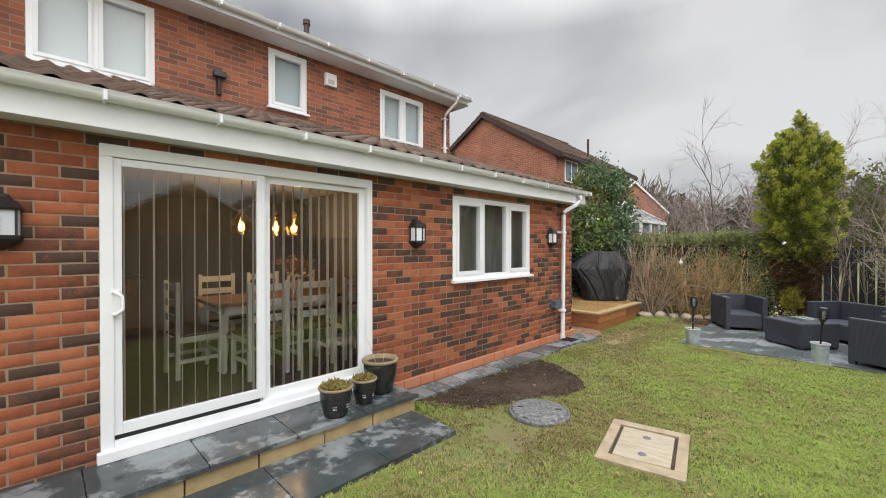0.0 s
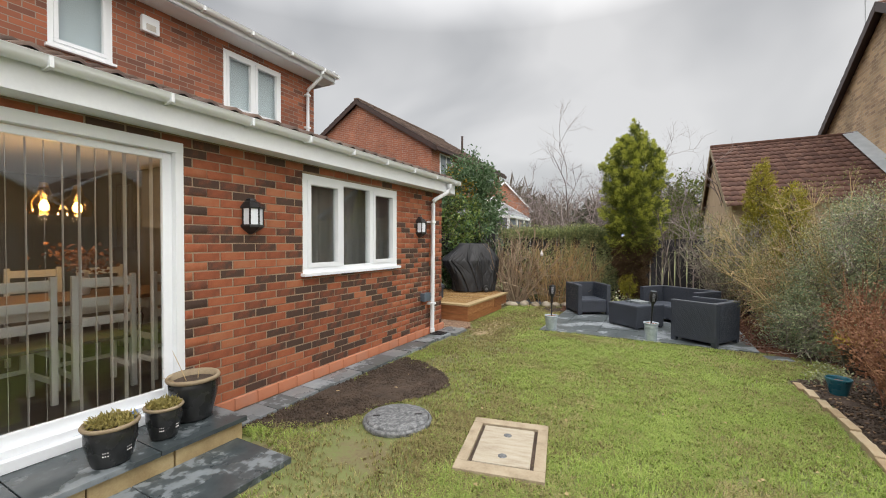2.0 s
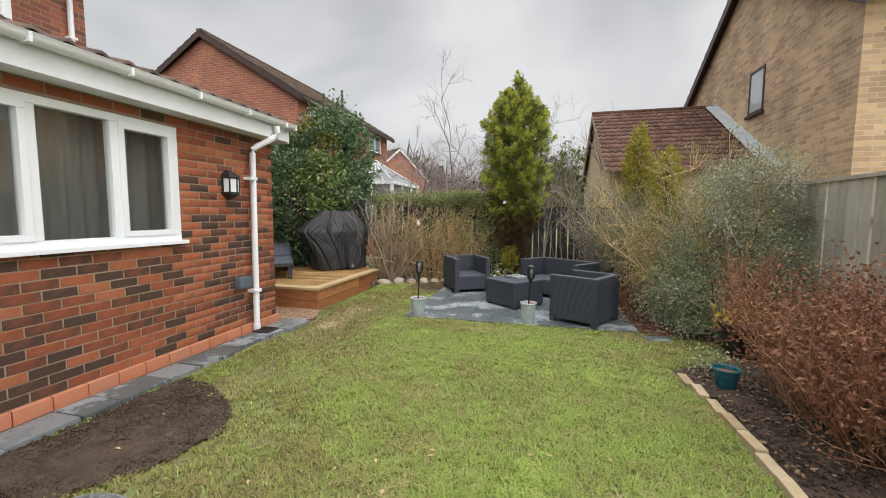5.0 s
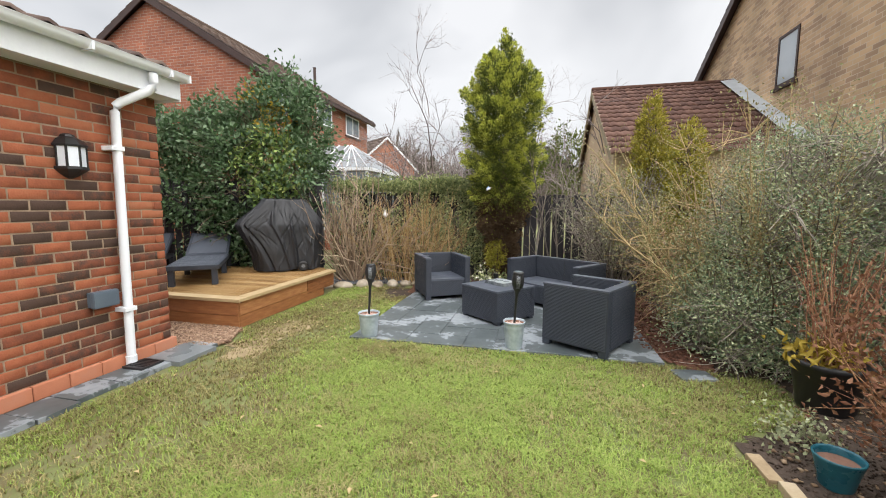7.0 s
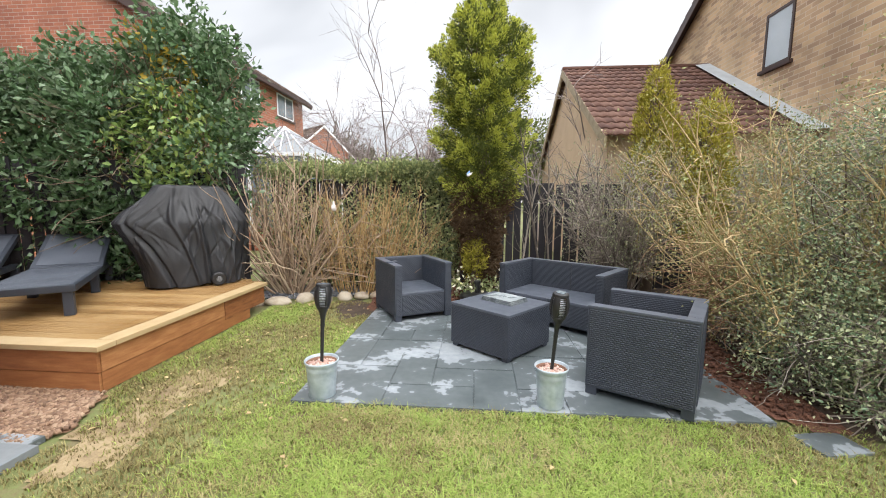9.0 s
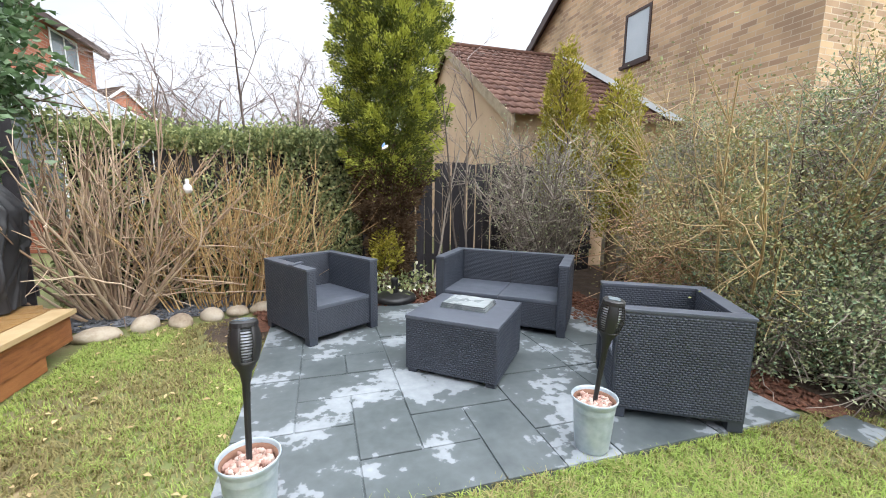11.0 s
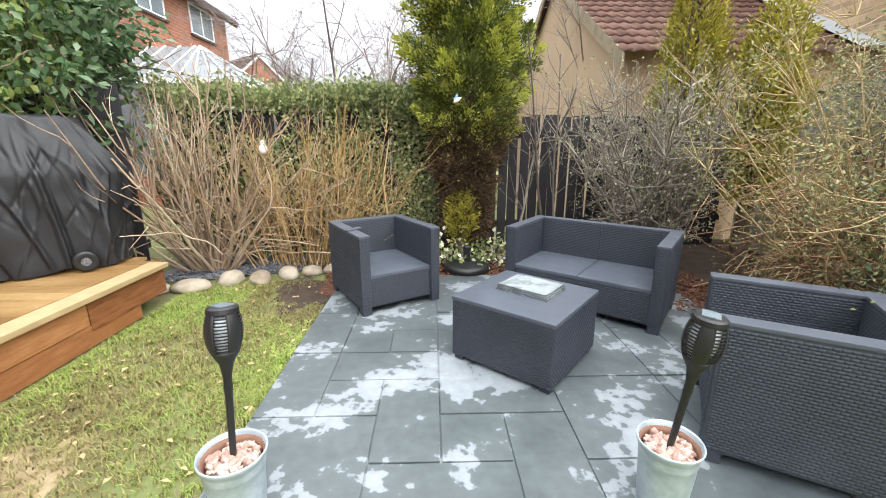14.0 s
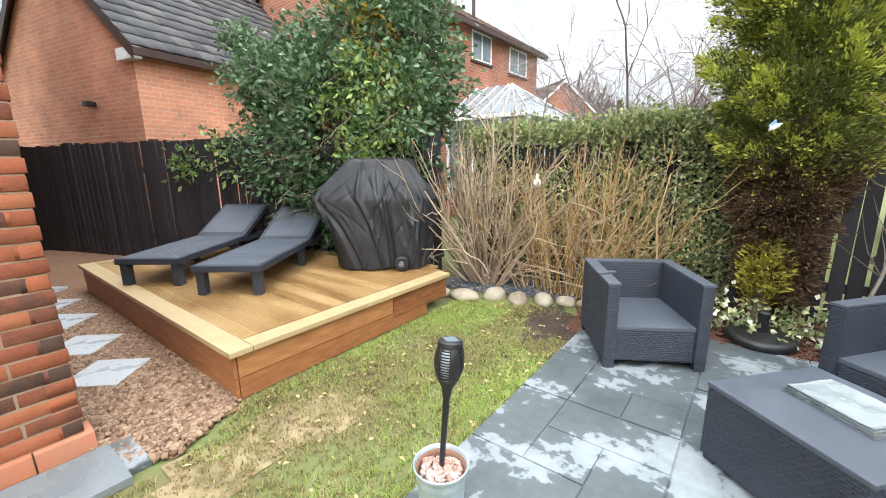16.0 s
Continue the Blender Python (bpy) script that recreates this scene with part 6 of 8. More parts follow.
# parasol base
par = thing("parasol_base", "black plastic parasol base with short tube", "parasol base", loc=(2.70, 9.93, 0.02))
part("base", lathe([(0.0, 0.0), (0.22, 0.0), (0.235, 0.02), (0.23, 0.05), (0.2, 0.07), (0.05, 0.09), (0.0, 0.09)], 28), m_black, par, smooth=True)
part("tube", lathe([(0.035, 0.08), (0.035, 0.2), (0.042, 0.2), (0.042, 0.24), (0.03, 0.25), (0.0, 0.25)], 16), m_black, par)
part("knob", lathe([(0, 0), (0.02, 0), (0.022, 0.02), (0, 0.03)], 10), m_black, par).matrix_local = pose(0.04, 0, 0.17, 0, 90, 0)

# solar torches in zinc buckets
def torch(loc, rz, rise=0.0, size=1.0, lean=0.0, tip=0.0):
    head = Matrix.Translation((0, 0, rise)) @ Matrix.Diagonal((0.9, 0.9, 1.0, 1.0))
    b = thing("zinc_bucket", "galvanised zinc bucket filled with pink pebbles", "bucket", "zinc buckets", loc, rz)
    b.scale = (size, size, 0.97)
    prof = [(0.0, 0.0), (0.082, 0.0), (0.086, 0.008), (0.098, 0.16), (0.1, 0.20), (0.103, 0.205), (0.101, 0.212), (0.104, 0.22), (0.102, 0.228), (0.106, 0.236), (0.112, 0.25), (0.116, 0.262), (0.112, 0.268), (0.108, 0.26), (0.1, 0.235), (0.095, 0.2)]
    part("pail", lathe(prof, 32), m_zinc, b, smooth=True)
    part("liner", lathe([(0.094, 0.19), (0.099, 0.232), (0.104, 0.248), (0.101, 0.248), (0.095, 0.228), (0.090, 0.19)], 32), m_terracotta, b, "dusty brown pot inside the bucket", smooth=True)
    part("compost", lathe([(0, 0.218), (0.093, 0.214)], 20), m_soil, b)
    n = 210
    a, r_ = rng.uniform(0, 6.28, n), 0.080 * np.sqrt(rng.uniform(0, 1, n))
    pebs = chips("pebble_fill", np.c_[r_ * np.cos(a), r_ * np.sin(a), rng.uniform(0.218, 0.240, n)], 0.021, m_pinkstone, "pink and cream pebbles", "pebbles", 0.8)
    pebs.parent = b
    del pebs["category"]
    t = thing("solar_torch", "black plastic solar torch on a stake", "solar torch", "solar torches", (loc[0], loc[1], loc[2] + 0.21), rz)
    t.matrix_world = pose(loc[0], loc[1], loc[2] + 0.21, tip, lean, 0) @ pose(0, 0, 0, 0, 0, rz)
    part("stake", lathe([(0.006, -0.12), (0.0105, 0.0), (0.0125, 0.20 + rise), (0.015, 0.23 + rise)], 12), m_black, t)
    cup = part("cup", lathe([(0.014, 0.22), (0.016, 0.26), (0.025, 0.305), (0.044, 0.336), (0.052, 0.35), (0.046, 0.35), (0.012, 0.30)], 24), m_black, t, smooth=True)
    bowl = lambda z: 0.064 - 0.014 * abs((z - 0.415) / 0.065) ** 2.0
    inner = part("diffuser", lathe([(0.0, 0.33), (0.036, 0.35), (0.046, 0.40), (0.044, 0.46), (0.0, 0.475)], 16), m_white_glass, t, "white diffuser", smooth=True)
    pieces = [cup, inner]
    for z in np.linspace(0.353, 0.472, 12):
        k = bowl(z)
        pieces.append(part("grille_ring", lathe([(k - 0.004, z), (k, z + 0.001), (k, z + 0.004), (k - 0.004, z + 0.005), (k - 0.004, z)], 24), m_black, t))
    for q in range(4):
        bm = bmesh.new()
        rows = []
        for z in np.linspace(0.345, 0.482, 8):
            rows.append([[bm.verts.new(((bowl(z) + e) * math.cos(g + q * math.pi / 2), (bowl(z) + e) * math.sin(g + q * math.pi / 2), z)) for g in np.linspace(-0.42, 0.42, 6)] for e in (0.0015, -0.004)])
        for a_, b_ in zip(rows, rows[1:]):
            for side in (0, 1):
                for i in range(5):
                    bm.faces.new((a_[side][i], a_[side][i + 1], b_[side][i + 1], b_[side][i]))
            for i in (0, 5):
                bm.faces.new((a_[0][i], b_[0][i], b_[1][i], a_[1][i]))
        bmesh.ops.recalc_face_normals(bm, faces=bm.faces)
        pieces.append(part("grille_panel", bm, m_black, t, smooth=True))
    pieces.append(part("cap", lathe([(0.046, 0.470), (0.0555, 0.478), (0.0535, 0.492), (0.045, 0.498), (0.0, 0.498)], 24), m_black, t))
    pieces.append(part("solar_cell", box(-0.028, 0.028, -0.028, 0.028, 0.497, 0.501), m_pane_far, t))
    for o in pieces:
        o.matrix_local = head


torch((1.678, 7.208, 0.0), 62, 0.05, 0.97, 0, -7.5)
torch((3.165, 7.195, 0.02), -35, 0.03, 0.92, 3.6, 4.5)

# ---------------------------------------------------------------- on the deck
def lounger(loc, rz, first=[]):
    if first:
        return copy_thing(first[0], pose(*loc, 0, 0, rz))
    l = thing("sun_lounger", "anthracite resin sun lounger with raised back", "sun lounger", "sun loungers on the deck", loc, rz)
    part("frame", box(-0.30, 0.30, 0.0, 1.22, 0.205, 0.262, 0.01), m_rattan, l)
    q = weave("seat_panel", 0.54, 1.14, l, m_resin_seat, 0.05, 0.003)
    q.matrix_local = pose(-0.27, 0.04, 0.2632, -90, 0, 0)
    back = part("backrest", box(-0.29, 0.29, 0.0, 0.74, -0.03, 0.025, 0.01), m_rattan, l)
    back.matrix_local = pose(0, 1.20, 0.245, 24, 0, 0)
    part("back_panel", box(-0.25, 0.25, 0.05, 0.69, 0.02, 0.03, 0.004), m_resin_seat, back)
    part("prop", box(-0.2, 0.2, 1.5, 1.53, 0.22, 0.37, 0.006), m_rattan, l)
    for sx in (-0.275, 0.205):
        for sy in (0.02, 1.0, 1.75):
            part("leg", box(sx, sx + 0.07, sy, sy + 0.07, 0, 0.21, 0.006), m_rattan, l)
        part("rear_rail", box(sx, sx + 0.06, 1.22, 1.84, 0.17, 0.225, 0.006), m_rattan, l)
    first.append(l)
    return l


lounger((-1.75, 7.27, 0.331), 36)
lounger((-0.88, 7.57, 0.331), 36)

bbq = thing("covered_barbecue", "barbecue under a creased black vinyl cover on the deck", "barbecue", loc=(-0.60, 9.12, 0.331), rz=41)
nu, nv = 420, 70
prng = random.Random(11)
CREASES = [(prng.uniform(0, 6.28), prng.uniform(-0.55, 0.55), prng.uniform(0.035, 0.11), prng.choice((0.030, 0.022, -0.026, -0.038)), prng.uniform(-0.3, 0.5), prng.uniform(0.7, 1.25)) for _ in range(26)]
CREASES += [(prng.uniform(0, 6.28), prng.uniform(-1.6, 1.6), prng.uniform(0.015, 0.04), prng.choice((0.012, 0.009, -0.012, -0.016)), prng.uniform(-0.2, 0.8), prng.uniform(0.3, 1.2)) for _ in range(90)]
V = []
for j in range(nv):
    t = j / (nv - 1)
    z = 1.10 * min(1.0, t / 0.86)
    for i in range(nu):
        a = 2 * math.pi * i / nu
        ca, sa = math.cos(a), math.sin(a)
        k = 4.2
        sup = (abs(ca) ** k + abs(sa) ** k) ** (-1 / k)
        if z < 0.70:
            wx = 0.47 + 0.09 * (z / 0.70)
        else:
            wx = 0.56 - 0.25 * ((z - 0.70) / 0.40)
        wx *= 1 + (0.26 if ca < 0 else 0.0) * math.exp(-((z - 0.74) / 0.26) ** 2)
        wy = 0.30 - 0.11 * max(0.0, (z - 0.7) / 0.4) ** 1.3
        q = 1.0
        if t > 0.86:
            q = 1 - (t - 0.86) / 0.14
            wx, wy = wx * q, wy * q
        drape = min(1.0, max(0.0, (1.12 - z) / 0.3))
        fold = 0.030 * noise.noise((ca * 2.3, sa * 2.3, z * 2.1)) + 0.014 * noise.noise((ca * 7, sa * 7, z * 5))
        for pa, slope_, pw, ph, za, zb in CREASES:
            if za < z < zb:
                g = (a - pa - slope_ * (z - 0.5) + math.pi) % (2 * math.pi) - math.pi
                w_ = min(1.0, (z - za) / 0.18, (zb - z) / 0.12)
                fold += ph * max(0.0, 1 - abs(g) / pw) * (0.2 + 0.8 * drape) * w_
        fold *= q
        low = 0.02 * noise.noise((ca * 2, sa * 2, 7)) if j == 0 else 0
        top_ = 0.018 * noise.noise((ca * q * 3, sa * q * 3, 4)) + 0.012 * (1 - q) if t > 0.8 else 0
        V.append(((wx + fold) * ca * sup, (wy + fold) * sa * sup, z + low + 0.02 + top_))
F = [(j * nu + i, j * nu + (i + 1) % nu, (j + 1) * nu + (i + 1) % nu, (j + 1) * nu + i) for j in range(nv - 1) for i in range(nu)]
raw("cover", V, F, m_cover, bbq, smooth=True)
for wx in (0.2,):
    wheel = part("wheel", lathe([(0.03, -0.02), (0.06, -0.025), (0.075, -0.02), (0.08, 0), (0.075, 0.02), (0.06, 0.025), (0.03, 0.02)], 24), m_black, bbq, smooth=True)
    wheel.matrix_local = pose(wx, -0.34, 0.08, 90, 0, 0)
    part("hub", lathe([(0, -0.028), (0.03, -0.028), (0.03, 0.028), (0, 0.028)], 14), m_iron, bbq).matrix_local = pose(wx, -0.34, 0.08, 90, 0, 0)

# ---------------------------------------------------------------- stones and pots
def cobble(loc, size, seed, rz):
    s = thing("edging_stone", "smooth cream cobble edging the bed", "stone", "cobbles edging the bed", loc, rz)
    bm = bmesh.new()
    bmesh.ops.create_icosphere(bm, subdivisions=3, radius=1)
    for v in bm.verts:
        k = 1 + 0.16 * noise.noise(v.co * 1.3 + Vector((seed * 3.1, 0, 0))) + 0.05 * noise.noise(v.co * 4 + Vector((seed, 2, 0)))
        v.co = Vector((v.co.x * size[0] * k, v.co.y * size[1] * k, max(-0.4, v.co.z) * size[2] * k))
    part("rock", bm, m_cobble, s, smooth=True)


for i, (sx, sy, a, b, c) in enumerate(((0.20, 9.50, 0.17, 0.11, 0.075), (-0.08, 9.42, 0.13, 0.10, 0.065), (0.46, 9.70, 0.135, 0.10, 0.09), (0.72, 9.72, 0.15, 0.10, 0.075), (0.95, 9.84, 0.125, 0.09, 0.08), (1.15, 9.92, 0.10, 0.085, 0.065), (1.37, 9.98, 0.13, 0.10, 0.07))):
    cobble((sx, sy, 0.018), (a, b, c), i, 20 + 31 * i)
teal = thing("teal_pot", "round teal glazed plant pot on the border soil", "plant pot", loc=(4.80, 5.64, 0.01))
part("body", lathe([(0, 0), (0.064, 0), (0.068, 0.01), (0.090, 0.12), (0.098, 0.145), (0.102, 0.157), (0.097, 0.162), (0.09, 0.153), (0.083, 0.12)], 28), m_teal, teal, smooth=True)
part("compost", lathe([(0, 0.128), (0.086, 0.124)], 20), m_terracotta, teal)
blk = thing("black_pot", "large black plastic pot with tall dried stems", "plant pot", loc=(5.28, 6.55, 0.0))
part("body", lathe([(0, 0), (0.15, 0), (0.155, 0.02), (0.2, 0.30), (0.215, 0.31), (0.215, 0.34), (0.2, 0.345), (0.19, 0.3)], 28), m_black, blk, smooth=True)
part("compost", lathe([(0, 0.3), (0.19, 0.29)], 20), m_soil, blk)

# ---------------------------------------------------------------- planting
def unit(v):
    return v / (np.linalg.norm(v, axis=-1, keepdims=True) + 1e-9)


def blob_points(blobs, n, shell=0.72, per=12, spread=0.10):
    """Clumped points on the outer part of lumpy ellipsoids, with outward directions."""
    b = np.array(blobs, float)
    w = (b[:, 3] * b[:, 4] * b[:, 5]) ** (2 / 3)
    c = rng.choice(len(b), n // per, p=w / w.sum())
    d = unit(rng.normal(size=(len(c), 3)))
    lump = np.array([1 + 0.34 * noise.noise((q[0] * 2.4 + k, q[1] * 2.2, q[2] * 2.2)) for q, k in zip(d, c)])
    r = (shell + (1.05 - shell) * rng.uniform(0, 1, len(c)) ** 0.6) * lump
    cen = b[c, :3] + d * b[c, 3:] * r[:, None]
    out = unit(d / b[c, 3:])
    keep = np.ones(len(cen), bool)
    for i, q in enumerate(b):
        inner = (((cen - q[:3]) / q[3:]) ** 2).sum(1) < 0.38
        keep &= ~(inner & (c != i))
    cen, out = cen[keep], out[keep]
    pts = np.repeat(cen, per, 0) + rng.normal(size=(len(cen) * per, 3)) * spread
    dirs = np.repeat(out, per, 0) * 0.9 + rng.normal(size=(len(cen) * per, 3)) * 0.75
    return pts, dirs, cen, out


def wander(p, d, length, steps, bend, rise=0.0):
    p, d, out = np.array(p, float), np.array(d, float), []
    d /= np.linalg.norm(d)
    for _ in range(steps + 1):
        out.append(p.copy())
        d = d + rng.normal(size=3) * bend + np.array([0, 0, rise])
        d /= np.linalg.norm(d)
        p = p + d * length / steps
    return out


def twiggy(base, n, spread, height, r0, twigs=3, lean=0.5, bend=0.10, rise=0.02, tw_len=0.35, foot=0.6, stray=0.65):
    """Stems fanning out of an area of ground, with side twigs. Returns lines and radii."""
    L, R = [], []
    for _ in range(n):
        ox, oy = np.clip(rng.normal(size=2), -1.7, 1.7) * np.array(spread)
        h = height * rng.uniform(0.6, 1.05)
        d = np.array([ox / (spread[0] + 0.01) * lean * 0.5 + rng.normal() * 0.14, oy / (spread[1] + 0.01) * lean * 0.4 + rng.normal() * 0.14, 1.0])
        s = wander((base[0] + ox * foot, base[1] + oy * foot, 0.0), d, h, 7, bend, rise)
        L.append(s)
        r = r0 * rng.uniform(0.6, 1.2)
        R.append((r, r * 0.3))
        for _ in range(twigs):
            k = rng.integers(2, 7)
            td = unit(np.array(s[k]) - np.array(s[k - 1])) + rng.normal(size=3) * stray
            L.append(wander(s[k], td, tw_len * rng.uniform(0.4, 1.1), 4, 0.16, 0.05))
            R.append((r * 0.5, r * 0.15))
    return L, R


def plant(name, label, category, loc=(0, 0, 0)):
    return thing(name, label, category, loc=loc)


# evergreen behind the deck
ever = plant("evergreen_bush", "large dark evergreen bush with some yellow leaves hanging over the fence", "bush")
EB = [(-1.2, 9.8, 2.4, 0.75, 0.6, 0.95), (-1.05, 9.85, 3.1, 0.5, 0.5, 0.62), (-1.75, 9.35, 1.75, 0.7, 0.5, 0.75), (-0.75, 9.7, 1.75, 0.5, 0.45, 0.85), (-2.45, 9.12, 1.5, 0.5, 0.35, 0.5), (-0.62, 9.95, 2.5, 0.38, 0.45, 0.75), (-2.0, 9.55, 2.45, 0.65, 0.45, 0.6), (-1.25, 9.42, 1.05, 0.8, 0.25, 0.7), (-2.0, 9.15, 0.95, 0.5, 0.22, 0.5), (-2.7, 9.5, 2.35, 0.5, 0.4, 0.5), (-2.75, 9.35, 2.6, 0.4, 0.35, 0.35), (-2.6, 9.2, 1.6, 0.4, 0.25, 0.3)]
for q in list(EB):
    for _ in range(5):
        e = unit(rng.normal(size=3) + np.array([0, -0.5, 0.25]))
        g = rng.uniform(0.18, 0.32)
        c_ = np.array(q[:3]) + e * np.array(q[3:]) * 1.0
        if c_[0] < -0.5 and c_[1] > 8.95:
            EB.append((*c_, g, g * 0.9, g * 0.8))
EB += [(-3.0, 9.25, 1.95, 0.28, 0.2, 0.2), (-3.2, 9.0, 1.7, 0.22, 0.15, 0.15), (-2.9, 9.5, 2.75, 0.3, 0.25, 0.25), (-3.4, 8.72, 1.62, 0.36, 0.16, 0.16), (-3.85, 8.5, 1.48, 0.28, 0.14, 0.14), (-3.05, 8.85, 1.4, 0.3, 0.15, 0.2), (-3.35, 9.2, 3.1, 0.25, 0.2, 0.16), (-0.55, 9.9, 3.0, 0.3, 0.3, 0.3)]
p, d, cen, out = blob_points(EB, 40000, 0.5, 18, 0.085)
sel = rng.uniform(size=len(p))
low = (np.linalg.norm((p - np.array([-1.0, 9.4, 1.95])) / np.array([0.6, 0.7, 0.7]), axis=1) < 1) & (sel < 0.62) | (p[:, 0] < -2.9) & (p[:, 2] < 1.8) & (sel < 0.5)
yel = (np.linalg.norm((p - np.array([-0.95, 9.5, 2.75])) / np.array([0.32, 0.5, 0.3]), axis=1) < 1) & (sel > 0.68) | (np.linalg.norm((p - np.array([-1.35, 9.6, 3.2])) / np.array([0.3, 0.5, 0.22]), axis=1) < 1) & (sel > 0.72)
for nm, m_, msk in (("dark_foliage", m_laurel, ~low & ~yel), ("variegated_foliage", m_varieg, low), ("yellow_foliage", m_yellowleaf, yel)):
    k = int(msk.sum())
    V, F = leaf_cards(p[msk], d[msk], rng.uniform(0.065, 0.11, k), rng.uniform(0.036, 0.058, k), 0.22)
    raw(nm, V, F, m_, ever)
L = [wander((-1.0 + x, 10.05, 0), (x * 0.6, 0, 1), 2.6, 8, 0.12) for x in (-0.9, -0.6, -0.3, 0.0)] + [wander(c * 0.6 + np.array([-1.0, 9.8, 1.6]) * 0.4, o, 0.8, 5, 0.15) for c, o in zip(cen[:200], out[:200])]
V, F = tubes(L, [(0.035, 0.015)] * 4 + [(0.009, 0.003)] * 200, 5)
raw("branch_framework", V, F, m_bark, ever)

# ivy over the fence
ivy = plant("ivy_hedge", "ivy covering the back fence in a dense leafy hedge", "hedge")
n = 30000
u = rng.uniform(0, 1, n)
u = np.where(rng.uniform(size=n) < 0.35, 0.55 + 0.45 * u, u)
hx = -0.45 + 3.05 * u
hy = 10.38 + (hx + 0.45) * 0.135
top = 1.72 + 0.10 * np.array([noise.noise((x * 2.1, 0, 3)) for x in hx])
z = rng.uniform(0.0, 1, n)
bump_ = np.array([noise.noise((x * 3, q * 3, 1)) for x, q in zip(hx, z)])
ontop = rng.uniform(size=n) < 0.4
pz = np.where(ontop, top + rng.normal(size=n) * 0.075, 0.05 + z * top)
py = hy - 0.05 + np.where(ontop, rng.uniform(-0.12, 0.5, n), -0.10 * bump_ + rng.normal(size=n) * 0.035)
pts = np.c_[hx + rng.normal(size=n) * 0.03, py, pz]
dirs = np.c_[rng.normal(size=n) * 0.6, -0.8 + rng.normal(size=n) * 0.5, np.where(ontop, 0.9, -0.3) + rng.normal(size=n) * 0.5]
gap = (bump_ > -0.38) | ontop
k = int(gap.sum())
V, F = leaf_cards(pts[gap], dirs[gap], rng.uniform(0.03, 0.056, k), rng.uniform(0.028, 0.05, k), 0.2)
raw("foliage", V, F, m_ivy, ivy)
L = [wander((x, 10.33 + (x + 0.45) * 0.135, 0), (rng.normal() * 0.3, 0.02, 1), 1.6, 8, 0.12) for x in rng.uniform(-0.4, 2.6, 50)]
V, F = tubes(L, [(0.009, 0.003)] * len(L), 5)
raw("stem_clump", V, F, m_bark, ivy)

# bare shrubs in front of the ivy
bare = plant("bare_shrub", "leafless tan multi-stemmed shrub in front of the ivy", "shrub")
L, R = twiggy((0.12, 10.05), 62, (0.38, 0.16), 1.95, 0.0145, 7, 1.15, 0.09, 0.02, 0.6, 0.30, 0.42)
V, F = tubes(L[::8], R[::8], 6)
raw("stem_clump", V, F, m_twig_tan, bare)
V, F = tubes([l for i, l in enumerate(L) if i % 8], [r for i, r in enumerate(R) if i % 8], 4)
raw("twig_clump", V, F, m_twig_tan, bare)
gold = plant("bare_golden_shrub", "leafless golden brown shrub tangled against the ivy", "shrub")
L, R = twiggy((1.05, 10.18), 115, (0.42, 0.12), 1.65, 0.0066, 6, 0.5, 0.085, 0.01, 0.5, 0.7, 0.45)
V, F = tubes(L, R, 4)
raw("stem_clump", V, F, m_twig_gold, gold)
L, R = [], []
for _ in range(60):
    x = rng.uniform(0.1, 1.75)
    L.append(wander((x, 10.0 + rng.uniform(-0.1, 0.15), rng.uniform(0.1, 0.7)), (rng.normal() * 0.9, rng.normal() * 0.3 - 0.2, 0.3 + rng.normal() * 0.35), rng.uniform(0.4, 0.9), 5, 0.14, -0.03))
    R.append((0.006, 0.002))
V, F = tubes(L, R, 4)
raw("low_tangle", V, F, m_twig_tan, gold)
V, F = tubes([[(1.86, 10.02, 0.1), (1.92, 10.0, 0.5), (1.88, 10.02, 0.9), (1.95, 10.03, 1.3)]], [(0.012, 0.006)], 6)
raw("pale_stem", V, F, m_straw, gold)
orn = thing("hanging_ornament", "small white glass ornament hanging among bare stems", "ornament", loc=(0.83, 9.84, 1.16))
part("globe", lathe([(0, 0), (0.03, 0.01), (0.042, 0.04), (0.03, 0.075), (0.012, 0.09), (0.018, 0.11), (0.01, 0.13), (0, 0.13)], 16), m_white_thing, orn, smooth=True)
V, F = tubes([[(0, 0, 0.13), (0.01, 0.02, 0.3)]], [(0.002, 0.002)], 4)
raw("thread", V, F, m_black, orn)


